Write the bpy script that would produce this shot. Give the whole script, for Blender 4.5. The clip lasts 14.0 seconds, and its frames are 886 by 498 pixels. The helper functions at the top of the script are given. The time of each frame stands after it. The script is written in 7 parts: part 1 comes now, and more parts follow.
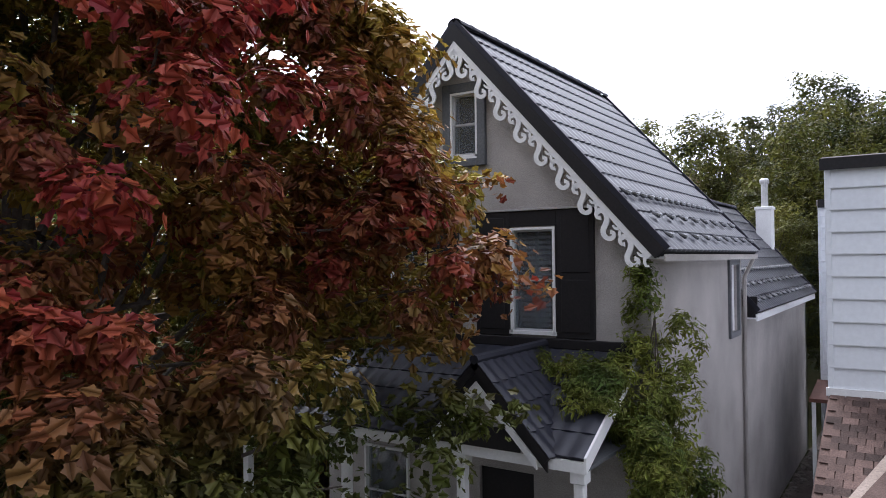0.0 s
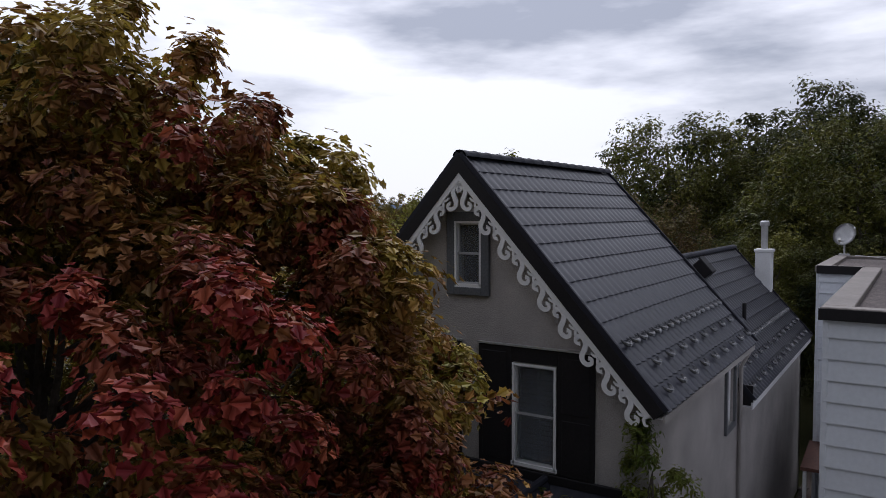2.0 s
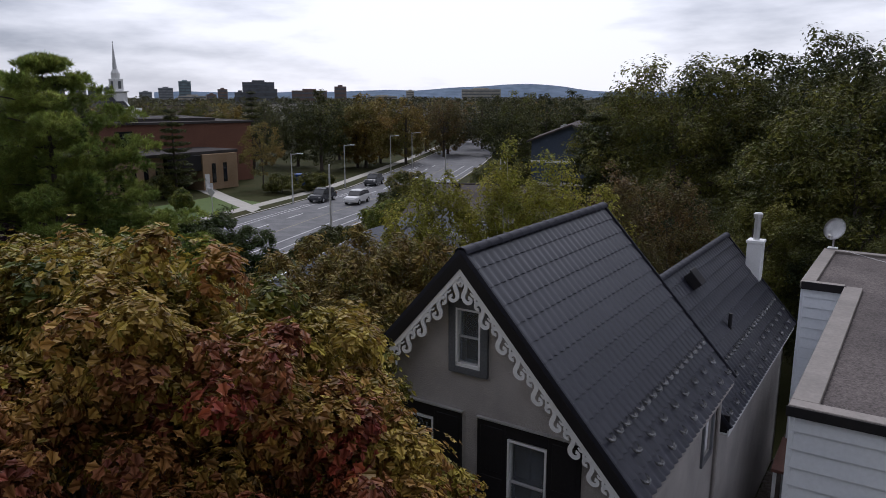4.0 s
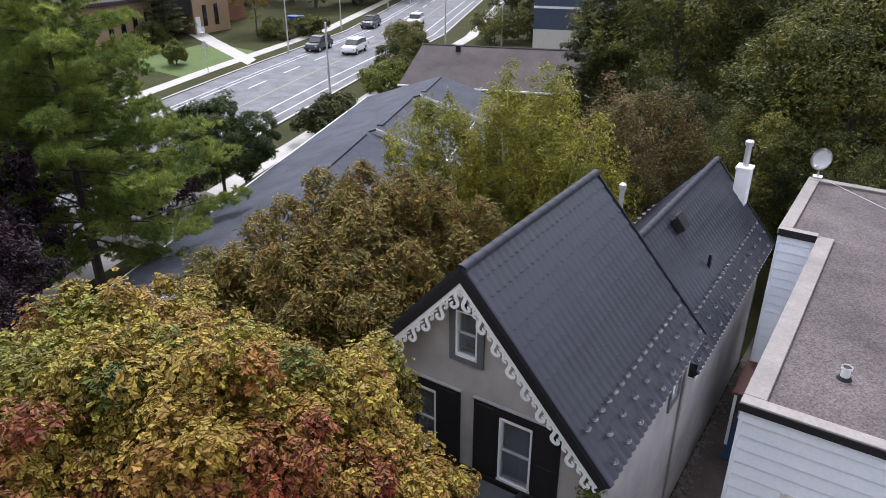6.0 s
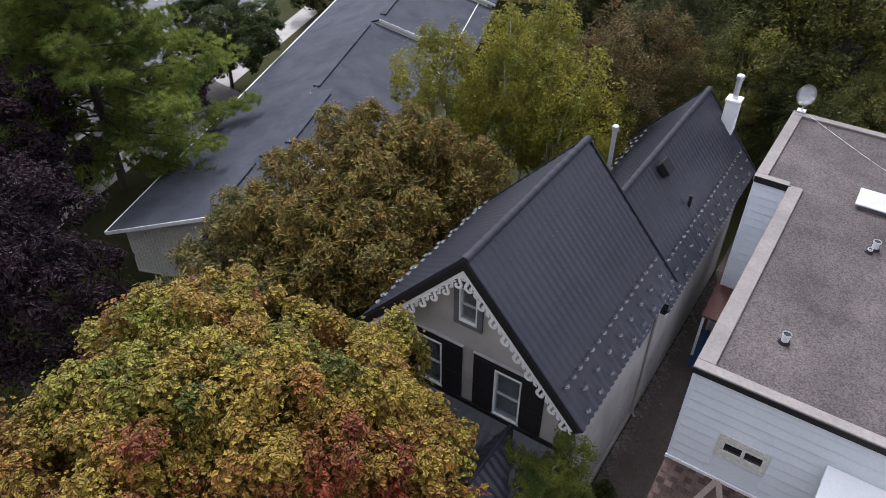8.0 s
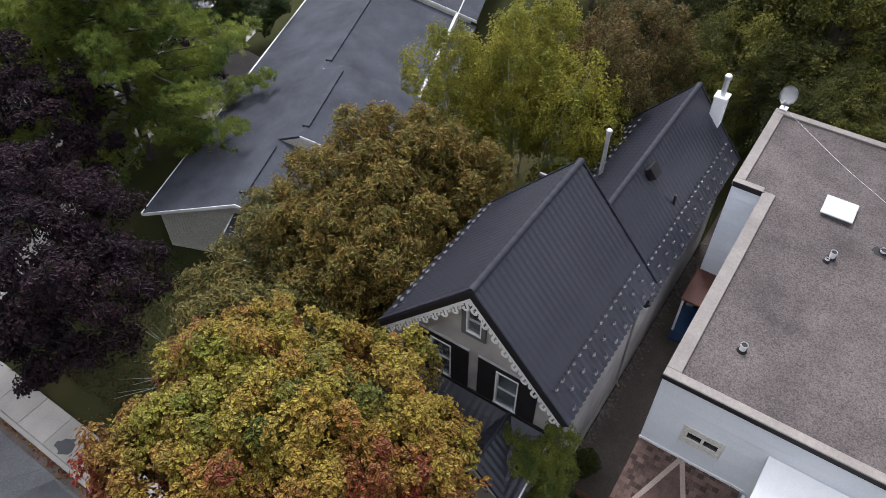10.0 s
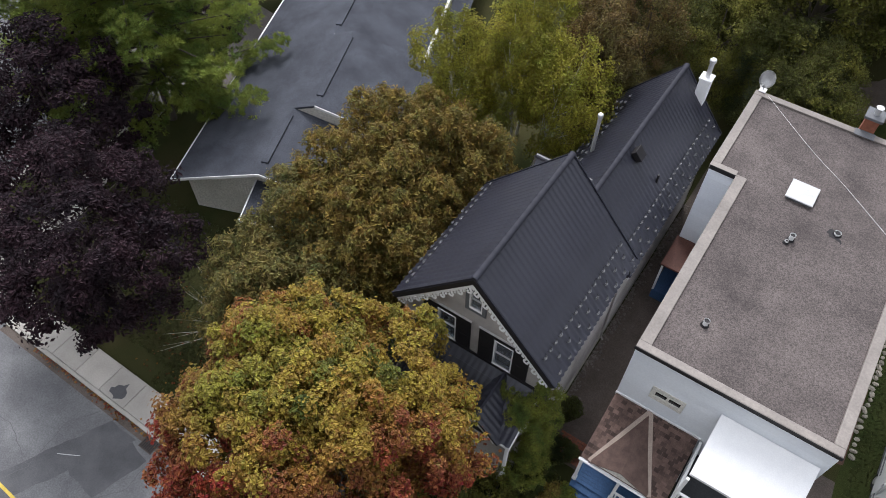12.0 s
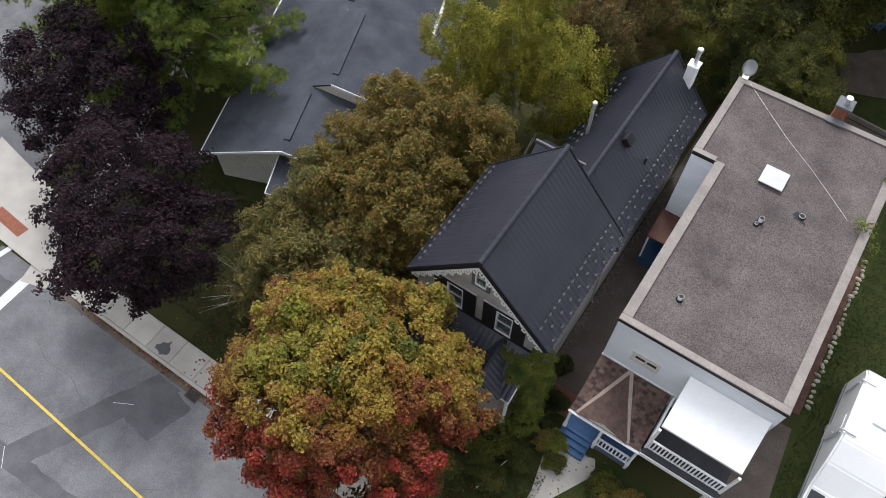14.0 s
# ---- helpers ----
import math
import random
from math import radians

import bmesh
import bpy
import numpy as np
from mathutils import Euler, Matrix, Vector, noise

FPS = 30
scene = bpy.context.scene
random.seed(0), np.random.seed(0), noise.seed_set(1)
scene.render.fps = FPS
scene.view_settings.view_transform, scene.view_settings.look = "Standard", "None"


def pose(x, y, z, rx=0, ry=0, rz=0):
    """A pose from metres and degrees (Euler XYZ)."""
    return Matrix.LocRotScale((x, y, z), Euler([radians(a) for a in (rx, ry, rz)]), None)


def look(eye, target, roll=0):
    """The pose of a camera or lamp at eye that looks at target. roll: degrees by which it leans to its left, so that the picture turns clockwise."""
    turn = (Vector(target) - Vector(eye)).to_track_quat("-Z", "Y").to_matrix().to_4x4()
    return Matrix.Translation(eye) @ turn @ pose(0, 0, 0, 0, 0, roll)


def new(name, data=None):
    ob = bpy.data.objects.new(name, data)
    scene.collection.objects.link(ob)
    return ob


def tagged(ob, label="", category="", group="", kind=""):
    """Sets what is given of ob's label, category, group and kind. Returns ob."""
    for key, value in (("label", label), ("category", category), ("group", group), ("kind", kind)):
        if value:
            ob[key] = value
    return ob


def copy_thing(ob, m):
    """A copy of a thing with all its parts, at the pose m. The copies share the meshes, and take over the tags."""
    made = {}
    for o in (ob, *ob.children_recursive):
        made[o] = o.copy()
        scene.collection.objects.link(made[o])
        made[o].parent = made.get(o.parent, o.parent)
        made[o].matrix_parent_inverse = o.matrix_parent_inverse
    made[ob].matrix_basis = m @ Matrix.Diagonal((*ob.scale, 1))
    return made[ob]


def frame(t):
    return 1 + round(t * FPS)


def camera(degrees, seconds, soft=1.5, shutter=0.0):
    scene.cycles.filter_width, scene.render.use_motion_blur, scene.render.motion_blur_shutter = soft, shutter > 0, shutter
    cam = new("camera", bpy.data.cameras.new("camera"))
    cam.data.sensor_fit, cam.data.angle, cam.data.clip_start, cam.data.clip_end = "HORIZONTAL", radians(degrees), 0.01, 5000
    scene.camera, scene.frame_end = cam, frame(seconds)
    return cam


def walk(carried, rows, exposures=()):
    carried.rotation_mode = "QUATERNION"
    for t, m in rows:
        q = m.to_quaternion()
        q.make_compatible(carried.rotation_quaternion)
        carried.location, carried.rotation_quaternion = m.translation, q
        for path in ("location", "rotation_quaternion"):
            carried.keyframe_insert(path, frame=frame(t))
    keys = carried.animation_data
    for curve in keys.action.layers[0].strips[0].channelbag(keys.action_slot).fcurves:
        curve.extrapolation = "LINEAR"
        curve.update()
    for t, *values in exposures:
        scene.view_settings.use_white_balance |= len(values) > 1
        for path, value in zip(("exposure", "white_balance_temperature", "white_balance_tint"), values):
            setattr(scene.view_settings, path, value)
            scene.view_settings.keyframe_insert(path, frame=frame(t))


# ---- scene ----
cam = camera(63.0, 14.0, soft=0.9)
PATH = [
    (0, (-0.006, 0.076, 5.745), (-1.113, 1.742, 5.775), -0.6),
    (0.5, (-0.018, 0.041, 6.375), (-1.126, 1.706, 6.406), -0.5),
    (1, (-0.023, 0.023, 7.037), (-1.131, 1.688, 7.067), -0.4),
    (1.5, (-0.004, -0.024, 7.735), (-1.111, 1.642, 7.708), -0.3),
    (2, (-0.003, -0.038, 8.439), (-1.106, 1.627, 8.337), -0.2),
    (4.5, (0.212, -0.373, 12.549), (-0.86, 1.236, 12.035), -0.0),
    (5, (0.219, -0.387, 13.378), (-0.832, 1.193, 12.745), 0.1),
    (5.5, (0.206, -0.411, 14.277), (-0.819, 1.132, 13.522), 0.2),
    (6, (0.196, -0.444, 15.182), (-0.8, 1.057, 14.312), 0.1),
    (6.5, (0.189, -0.483, 16.031), (-0.777, 0.972, 15.055), 0.3),
    (7, (0.185, -0.518, 16.95), (-0.747, 0.887, 15.874), 0.4),
    (7.5, (0.178, -0.587, 17.907), (-0.717, 0.765, 16.737), 0.5),
    (8, (0.186, -0.679, 18.881), (-0.675, 0.621, 17.628), 0.4),
    (10.5, (-0.016, -0.734, 23.758), (-0.765, 0.379, 22.275), 0.1),
    (11, (0.0, -0.844, 24.63), (-0.726, 0.234, 23.109), 0.1),
    (11.5, (-0.032, -0.925, 25.555), (-0.727, 0.109, 23.99), 0.3),
    (12, (-0.081, -1.022, 26.538), (-0.742, -0.032, 24.93), 0.5),
    (12.5, (-0.155, -1.073, 27.482), (-0.786, -0.126, 25.838), 0.6),
    (13, (-0.193, -1.172, 28.406), (-0.798, -0.264, 26.73), 0.7),
    (13.5, (-0.225, -1.282, 29.33), (-0.807, -0.409, 27.627), 0.7),
    (14, (-0.187, -1.435, 30.206), (-0.758, -0.581, 28.49), 0.6),
]
EXPOSURES = [(0.0, 1.45, 5920, 17), (0.5, 1.18, 5920, 17), (1.0, 0.82, 5920, 17), (2.0, -0.08, 5950, 17), (4.5, 0.0, 5930, 17), (5.0, 0.78, 5900, 17), (5.5, 1.24, 5900, 17), (6.0, 1.32, 5900, 17), (7.5, 1.03, 5900, 17), (10.5, 1.1, 6120, 13), (14.0, 1.0, 6200, 12)]
walk(cam, [(t, look(eye, target, roll)) for t, eye, target, roll in PATH], EXPOSURES)

# ---- world, sun, exposure ----
world = bpy.data.worlds.new("overcast_sky")
scene.world = world
world.use_nodes = True
wn, wl = world.node_tree.nodes, world.node_tree.links
wn.clear()
w_out = wn.new("ShaderNodeOutputWorld")
w_bg = wn.new("ShaderNodeBackground")
w_sky = wn.new("ShaderNodeTexSky")
w_sky.sky_type = "NISHITA"
w_sky.sun_disc = False
w_sky.sun_elevation = radians(50)
w_sky.sun_rotation = radians(-34)
w_co = wn.new("ShaderNodeTexCoord")
w_map = wn.new("ShaderNodeMapping")
w_map.inputs["Scale"].default_value = (1.0, 1.0, 4.2)
w_map.inputs["Location"].default_value = (0.35, 0.1, 0.25)
w_noise = wn.new("ShaderNodeTexNoise")
w_noise.inputs["Scale"].default_value = 1.7
w_noise.inputs["Detail"].default_value = 7.0
w_noise.inputs["Roughness"].default_value = 0.52
w_ramp = wn.new("ShaderNodeValToRGB")
w_ramp.color_ramp.elements[0].position = 0.43
w_ramp.color_ramp.elements[0].color = (5.2, 5.45, 5.9, 1)
w_ramp.color_ramp.elements[1].position = 0.56
w_ramp.color_ramp.elements[1].color = (12.6, 12.6, 12.5, 1)
w_mix = wn.new("ShaderNodeMix")
w_mix.data_type = "RGBA"
w_mix.inputs["Factor"].default_value = 0.9
wl.new(w_co.outputs["Generated"], w_map.inputs["Vector"])
wl.new(w_map.outputs["Vector"], w_noise.inputs["Vector"])
wl.new(w_noise.outputs["Fac"], w_ramp.inputs["Fac"])
wl.new(w_sky.outputs["Color"], w_mix.inputs["A"])
wl.new(w_ramp.outputs["Color"], w_mix.inputs["B"])
SUN_WAY = Vector((-0.42, 0.62, 1.0)).normalized()
w_dot = wn.new("ShaderNodeVectorMath")
w_dot.operation = "DOT_PRODUCT"
w_dot.inputs[1].default_value = SUN_WAY
w_glow = wn.new("ShaderNodeMapRange")
w_glow.inputs["From Min"].default_value, w_glow.inputs["From Max"].default_value = -0.6, 1.0
w_glow.inputs["To Min"].default_value, w_glow.inputs["To Max"].default_value = 0.09, 1.27
w_mul = wn.new("ShaderNodeVectorMath")
w_mul.operation = "SCALE"
wl.new(w_co.outputs["Generated"], w_dot.inputs[0])
wl.new(w_dot.outputs["Value"], w_glow.inputs["Value"])
wl.new(w_mix.outputs["Result"], w_mul.inputs[0])
wl.new(w_glow.outputs["Result"], w_mul.inputs["Scale"])
wl.new(w_mul.outputs["Vector"], w_bg.inputs["Color"])
w_bg.inputs["Strength"].default_value = 0.084
wl.new(w_bg.outputs["Background"], w_out.inputs["Surface"])

sun_data = bpy.data.lights.new("sun", "SUN")
sun_data.energy = 1.5
sun_data.angle = radians(20)
sun_data.color = (1.0, 0.97, 0.93)
sun = new("sun", sun_data)
sun.matrix_world = look((0, 0, 0), -SUN_WAY)


# ---- materials ----
def rgb(c):
    return (c[0], c[1], c[2], 1.0)


def material(name, c1, c2, rough=0.7, scale=1.0, fine=40.0, bump=0.15, metal=0.0, vary=0.0, spec=0.4, grain=0.25, stretch=(1, 1, 1)):
    """Two colours mixed by a broad noise, a fine grain on top, relief from the grain, and a random shade per object."""
    m = bpy.data.materials.new(name)
    m.use_nodes = True
    nt = m.node_tree
    b = nt.nodes["Principled BSDF"]
    geo = nt.nodes.new("ShaderNodeNewGeometry")
    mp = nt.nodes.new("ShaderNodeMapping")
    mp.inputs["Scale"].default_value = stretch
    n1 = nt.nodes.new("ShaderNodeTexNoise")
    n1.inputs["Scale"].default_value = scale
    n1.inputs["Detail"].default_value = 5.0
    n1.inputs["Roughness"].default_value = 0.6
    n2 = nt.nodes.new("ShaderNodeTexNoise")
    n2.inputs["Scale"].default_value = fine
    n2.inputs["Detail"].default_value = 3.0
    r1 = nt.nodes.new("ShaderNodeMapRange")
    r1.inputs["From Min"].default_value, r1.inputs["From Max"].default_value = 0.3, 0.7
    mix = nt.nodes.new("ShaderNodeMix")
    mix.data_type = "RGBA"
    mix.inputs["A"].default_value, mix.inputs["B"].default_value = rgb(c1), rgb(c2)
    r2 = nt.nodes.new("ShaderNodeMapRange")
    r2.inputs["From Min"].default_value, r2.inputs["From Max"].default_value = 0.25, 0.75
    r2.inputs["To Min"].default_value, r2.inputs["To Max"].default_value = 1 - grain, 1 + grain
    hsv = nt.nodes.new("ShaderNodeHueSaturation")
    info = nt.nodes.new("ShaderNodeObjectInfo")
    r3 = nt.nodes.new("ShaderNodeMapRange")
    r3.inputs["To Min"].default_value, r3.inputs["To Max"].default_value = 1 - vary, 1 + vary
    mul = nt.nodes.new("ShaderNodeMath")
    mul.operation = "MULTIPLY"
    bp = nt.nodes.new("ShaderNodeBump")
    bp.inputs["Strength"].default_value = bump
    bp.inputs["Distance"].default_value = 0.02
    lk = nt.links.new
    lk(geo.outputs["Position"], mp.inputs["Vector"])
    lk(mp.outputs["Vector"], n1.inputs["Vector"])
    lk(mp.outputs["Vector"], n2.inputs["Vector"])
    lk(n1.outputs["Fac"], r1.inputs["Value"])
    lk(r1.outputs["Result"], mix.inputs["Factor"])
    lk(n2.outputs["Fac"], r2.inputs["Value"])
    lk(info.outputs["Random"], r3.inputs["Value"])
    lk(r2.outputs["Result"], mul.inputs[0])
    lk(r3.outputs["Result"], mul.inputs[1])
    lk(mix.outputs["Result"], hsv.inputs["Color"])
    lk(mul.outputs["Value"], hsv.inputs["Value"])
    lk(hsv.outputs["Color"], b.inputs["Base Color"])
    lk(n2.outputs["Fac"], bp.inputs["Height"])
    lk(bp.outputs["Normal"], b.inputs["Normal"])
    b.inputs["Roughness"].default_value = rough
    b.inputs["Metallic"].default_value = metal
    b.inputs["Specular IOR Level"].default_value = spec
    return m


def leaf_material(name, c1, c2, scale=0.8, thin=0.35, rough=0.55, tinted=False, spec=0.3):
    """Leaves: colour from a broad noise, or from the leaf's own colour, varied leaf by leaf; some light comes through."""
    m = bpy.data.materials.new(name)
    m.use_nodes = True
    nt = m.node_tree
    b = nt.nodes["Principled BSDF"]
    out = nt.nodes["Material Output"]
    geo = nt.nodes.new("ShaderNodeNewGeometry")
    lk = nt.links.new
    if tinted:
        col = nt.nodes.new("ShaderNodeAttribute")
        col.attribute_name = "leaf_colour"
        base = col.outputs["Color"]
    else:
        n1 = nt.nodes.new("ShaderNodeTexNoise")
        n1.inputs["Scale"].default_value = scale
        n1.inputs["Detail"].default_value = 4.0
        r1 = nt.nodes.new("ShaderNodeMapRange")
        r1.inputs["From Min"].default_value, r1.inputs["From Max"].default_value = 0.32, 0.68
        mix = nt.nodes.new("ShaderNodeMix")
        mix.data_type = "RGBA"
        mix.inputs["A"].default_value, mix.inputs["B"].default_value = rgb(c1), rgb(c2)
        lk(geo.outputs["Position"], n1.inputs["Vector"])
        lk(n1.outputs["Fac"], r1.inputs["Value"])
        lk(r1.outputs["Result"], mix.inputs["Factor"])
        base = mix.outputs["Result"]
    hsv = nt.nodes.new("ShaderNodeHueSaturation")
    rv = nt.nodes.new("ShaderNodeMapRange")
    rv.inputs["To Min"].default_value, rv.inputs["To Max"].default_value = 0.62, 1.38
    rh = nt.nodes.new("ShaderNodeMapRange")
    rh.inputs["To Min"].default_value, rh.inputs["To Max"].default_value = 0.485, 0.515
    lk(geo.outputs["Random Per Island"], rv.inputs["Value"])
    lk(geo.outputs["Random Per Island"], rh.inputs["Value"])
    lk(rv.outputs["Result"], hsv.inputs["Value"])
    lk(rh.outputs["Result"], hsv.inputs["Hue"])
    lk(base, hsv.inputs["Color"])
    lk(hsv.outputs["Color"], b.inputs["Base Color"])
    b.inputs["Roughness"].default_value = rough
    b.inputs["Specular IOR Level"].default_value = spec
    tr = nt.nodes.new("ShaderNodeBsdfTranslucent")
    lk(hsv.outputs["Color"], tr.inputs["Color"])
    ms = nt.nodes.new("ShaderNodeMixShader")
    ms.inputs["Fac"].default_value = thin
    lk(b.outputs["BSDF"], ms.inputs[1])
    lk(tr.outputs["BSDF"], ms.inputs[2])
    lk(ms.outputs["Shader"], out.inputs["Surface"])
    return m


def glass_material(name, tint=(0.6, 0.65, 0.7), rough=0.03):
    m = bpy.data.materials.new(name)
    m.use_nodes = True
    b = m.node_tree.nodes["Principled BSDF"]
    b.inputs["Base Color"].default_value = rgb(tint)
    b.inputs["Roughness"].default_value = rough
    b.inputs["Transmission Weight"].default_value = 0.9
    b.inputs["IOR"].default_value = 1.33
    return m


M_STUCCO = material("pebbled_stucco", (0.315, 0.293, 0.278), (0.475, 0.445, 0.425), 0.92, 0.8, 60, 0.6, grain=0.2)
M_METAL_ROOF = material("dark_metal_tile", (0.0175, 0.0182, 0.0275), (0.026, 0.0268, 0.038), 0.38, 0.5, 25, 0.03, 0.0, 0.08, 0.5, 0.10)
M_RIDGE = material("matt_ridge_metal", (0.0165, 0.0172, 0.026), (0.0245, 0.0252, 0.036), 0.68, 0.8, 25, 0.05, 0.0, 0.06, 0.3, 0.12)
M_BLACK = material("black_paint", (0.012, 0.011, 0.013), (0.017, 0.015, 0.016), 0.6, 2, 30, 0.08, spec=0.3)
M_WHITE = material("white_paint", (0.74, 0.74, 0.75), (0.80, 0.80, 0.80), 0.55, 2, 30, 0.05, grain=0.05, vary=0.04)
M_GREY_TRIM = material("grey_trim", (0.10, 0.105, 0.115), (0.13, 0.135, 0.145), 0.6, 2, 30, 0.05)
M_GLASS = glass_material("window_glass")
M_UNLIT_ROOM = material("dark_room", (0.02, 0.02, 0.022), (0.03, 0.03, 0.03), 0.9)
M_BLIND = material("grey_shutter_slats", (0.075, 0.075, 0.08), (0.105, 0.105, 0.11), 0.6, 3, 20, 0.02, grain=0.05)
M_STEEL = material("galvanised_steel", (0.55, 0.55, 0.56), (0.66, 0.66, 0.67), 0.4, 5, 40, 0.05, 0.6, grain=0.1)
M_GUARD = material("grey_snow_guard", (0.17, 0.173, 0.182), (0.25, 0.253, 0.262), 0.27, 4, 40, 0.02, 0.75, 0.1)
M_SIDING = material("white_aluminium_siding", (0.66, 0.69, 0.74), (0.73, 0.755, 0.79), 0.5, 0.8, 14, 0.03, grain=0.05, vary=0.03)
M_GRAVEL_ROOF = material("gravel_roof", (0.058, 0.048, 0.0465), (0.126, 0.106, 0.100), 0.95, 0.5, 24, 0.8, grain=0.6)
M_COPING = material("tan_coping", (0.165, 0.145, 0.131), (0.235, 0.208, 0.188), 0.6, 0.9, 14, 0.08, grain=0.15, vary=0.08)
M_BROWN_SHINGLE = material("brown_shingle", (0.06, 0.038, 0.032), (0.11, 0.072, 0.06), 0.95, 3, 50, 0.4, vary=0.55, grain=0.3)
M_HIP_CAP = material("tan_hip_cap", (0.26, 0.205, 0.17), (0.32, 0.26, 0.22), 0.9, 2, 40, 0.2)
M_ASPHALT = material("asphalt", (0.092, 0.092, 0.098), (0.168, 0.168, 0.173), 0.9, 0.6, 18, 0.3, grain=0.24)
M_ASPHALT_PATCH = material("asphalt_patch", (0.068, 0.068, 0.073), (0.11, 0.11, 0.115), 0.9, 0.8, 30, 0.25, grain=0.16)
M_CRACK = material("sealed_crack", (0.085, 0.085, 0.09), (0.11, 0.11, 0.115), 0.85, 2, 30, 0.1)
M_CONCRETE = material("pavement_concrete", (0.33, 0.31, 0.28), (0.42, 0.395, 0.36), 0.9, 0.8, 25, 0.15, vary=0.07, grain=0.12)
M_GRASS = material("lawn_ground", (0.028, 0.036, 0.011), (0.052, 0.047, 0.020), 0.95, 0.35, 30, 0.6, grain=0.45, spec=0.08)
M_LAWN = material("green_lawn", (0.024, 0.036, 0.010), (0.048, 0.055, 0.018), 0.95, 0.9, 45, 0.8, grain=0.5, spec=0.08)
M_SASH = material("grey_white_sash", (0.42, 0.42, 0.43), (0.50, 0.50, 0.50), 0.5, 3, 30, 0.02, grain=0.05)
M_EARTH = material("bare_earth", (0.075, 0.06, 0.05), (0.13, 0.105, 0.09), 0.95, 0.8, 25, 0.6, grain=0.3)
M_DRIVE = material("worn_drive", (0.10, 0.088, 0.084), (0.16, 0.142, 0.135), 0.92, 0.6, 20, 0.3, grain=0.25)
M_YELLOW = material("yellow_line_paint", (0.46, 0.33, 0.04), (0.58, 0.43, 0.08), 0.7, 3, 40, 0.05, grain=0.2)
M_FAINT = material("worn_line_paint", (0.24, 0.21, 0.13), (0.32, 0.28, 0.18), 0.8, 3, 40, 0.05, grain=0.25)
M_LINE = material("white_line_paint", (0.45, 0.45, 0.45), (0.60, 0.60, 0.60), 0.7, 1.2, 30, 0.05, grain=0.25)
M_SHINGLE_BLUE = material("slate_blue_shingle", (0.028, 0.031, 0.041), (0.058, 0.063, 0.079), 0.92, 0.7, 22, 0.4, grain=0.4)
M_BARK = material("bark", (0.07, 0.058, 0.05), (0.12, 0.10, 0.088), 0.95, 3, 25, 0.6, grain=0.3)
M_BIRCH = material("birch_bark", (0.42, 0.40, 0.37), (0.60, 0.58, 0.54), 0.85, 4, 30, 0.3, grain=0.3)
M_BLUE_FLOOR = material("blue_painted_boards", (0.035, 0.085, 0.19), (0.05, 0.11, 0.23), 0.7, 1.5, 20, 0.1, vary=0.15)
M_BRICK = material("red_brick", (0.20, 0.075, 0.045), (0.27, 0.10, 0.06), 0.92, 0.4, 8, 0.2, vary=0.15, grain=0.25)
M_HALL_BRICK = material("brown_hall_brick", (0.15, 0.07, 0.048), (0.19, 0.09, 0.06), 0.92, 0.4, 8, 0.2, grain=0.25)
M_TAN_BRICK = material("tan_brick", (0.30, 0.20, 0.12), (0.36, 0.25, 0.16), 0.92, 0.6, 8, 0.2)
M_BLUE_WALL = material("blue_grey_cladding", (0.055, 0.075, 0.115), (0.07, 0.09, 0.135), 0.7, 0.5, 12, 0.1)
M_CREAM = material("cream_render", (0.55, 0.53, 0.48), (0.62, 0.60, 0.55), 0.85, 0.8, 14, 0.1)
M_RUBBER = material("black_rubber", (0.015, 0.015, 0.016), (0.02, 0.02, 0.02), 0.8)
M_BLUE_BIN = material("blue_plastic", (0.02, 0.07, 0.24), (0.03, 0.09, 0.28), 0.5, 2, 10, 0.02)
M_SLATE_DECK = material("dark_deck_membrane", (0.030, 0.031, 0.035), (0.050, 0.051, 0.056), 0.85, 1.2, 30, 0.2)
M_DARK_GLASS = material("dark_car_glass", (0.012, 0.014, 0.018), (0.016, 0.018, 0.02), 0.08, grain=0.02, bump=0.0, spec=0.6)

L_MAPLE = leaf_material("maple_leaves", (0.2, 0.1, 0.02), (0.1, 0.1, 0.02), tinted=True, thin=0.3)
L_PURPLE = leaf_material("purple_maple_leaves", (0.018, 0.012, 0.017), (0.044, 0.022, 0.030), 0.9, 0.2, 0.65, spec=0.2)
L_PINE = leaf_material("pine_needles", (0.12, 0.185, 0.040), (0.35, 0.395, 0.076), 0.7, 0.35)
L_CEDAR = leaf_material("cedar_sprays", (0.285, 0.178, 0.042), (0.145, 0.14, 0.036), 2.2, 0.25)
L_CEDAR_OLIVE = leaf_material("olive_cedar_sprays", (0.115, 0.13, 0.045), (0.28, 0.21, 0.065), 2.2, 0.25)
L_BIRCH = leaf_material("birch_leaves", (0.20, 0.215, 0.03), (0.39, 0.345, 0.05), 0.7, 0.4)
L_GREEN = leaf_material("green_leaves", (0.044, 0.058, 0.014), (0.20, 0.19, 0.034), 0.55, 0.3)
L_DARK = leaf_material("dark_green_leaves", (0.032, 0.044, 0.014), (0.115, 0.118, 0.026), 0.5, 0.25)
L_AUTUMN = leaf_material("turning_leaves", (0.30, 0.185, 0.045), (0.19, 0.185, 0.048), 0.22, 0.3)
L_SPRUCE = leaf_material("browning_leaves", (0.18, 0.105, 0.036), (0.12, 0.115, 0.036), 0.5, 0.25)
L_STREET = leaf_material("deep_green_leaves", (0.030, 0.050, 0.012), (0.085, 0.115, 0.024), 0.8, 0.25)
L_FAR = leaf_material("far_woods_leaves", (0.06, 0.066, 0.036), (0.118, 0.108, 0.046), 0.03, 0.2)
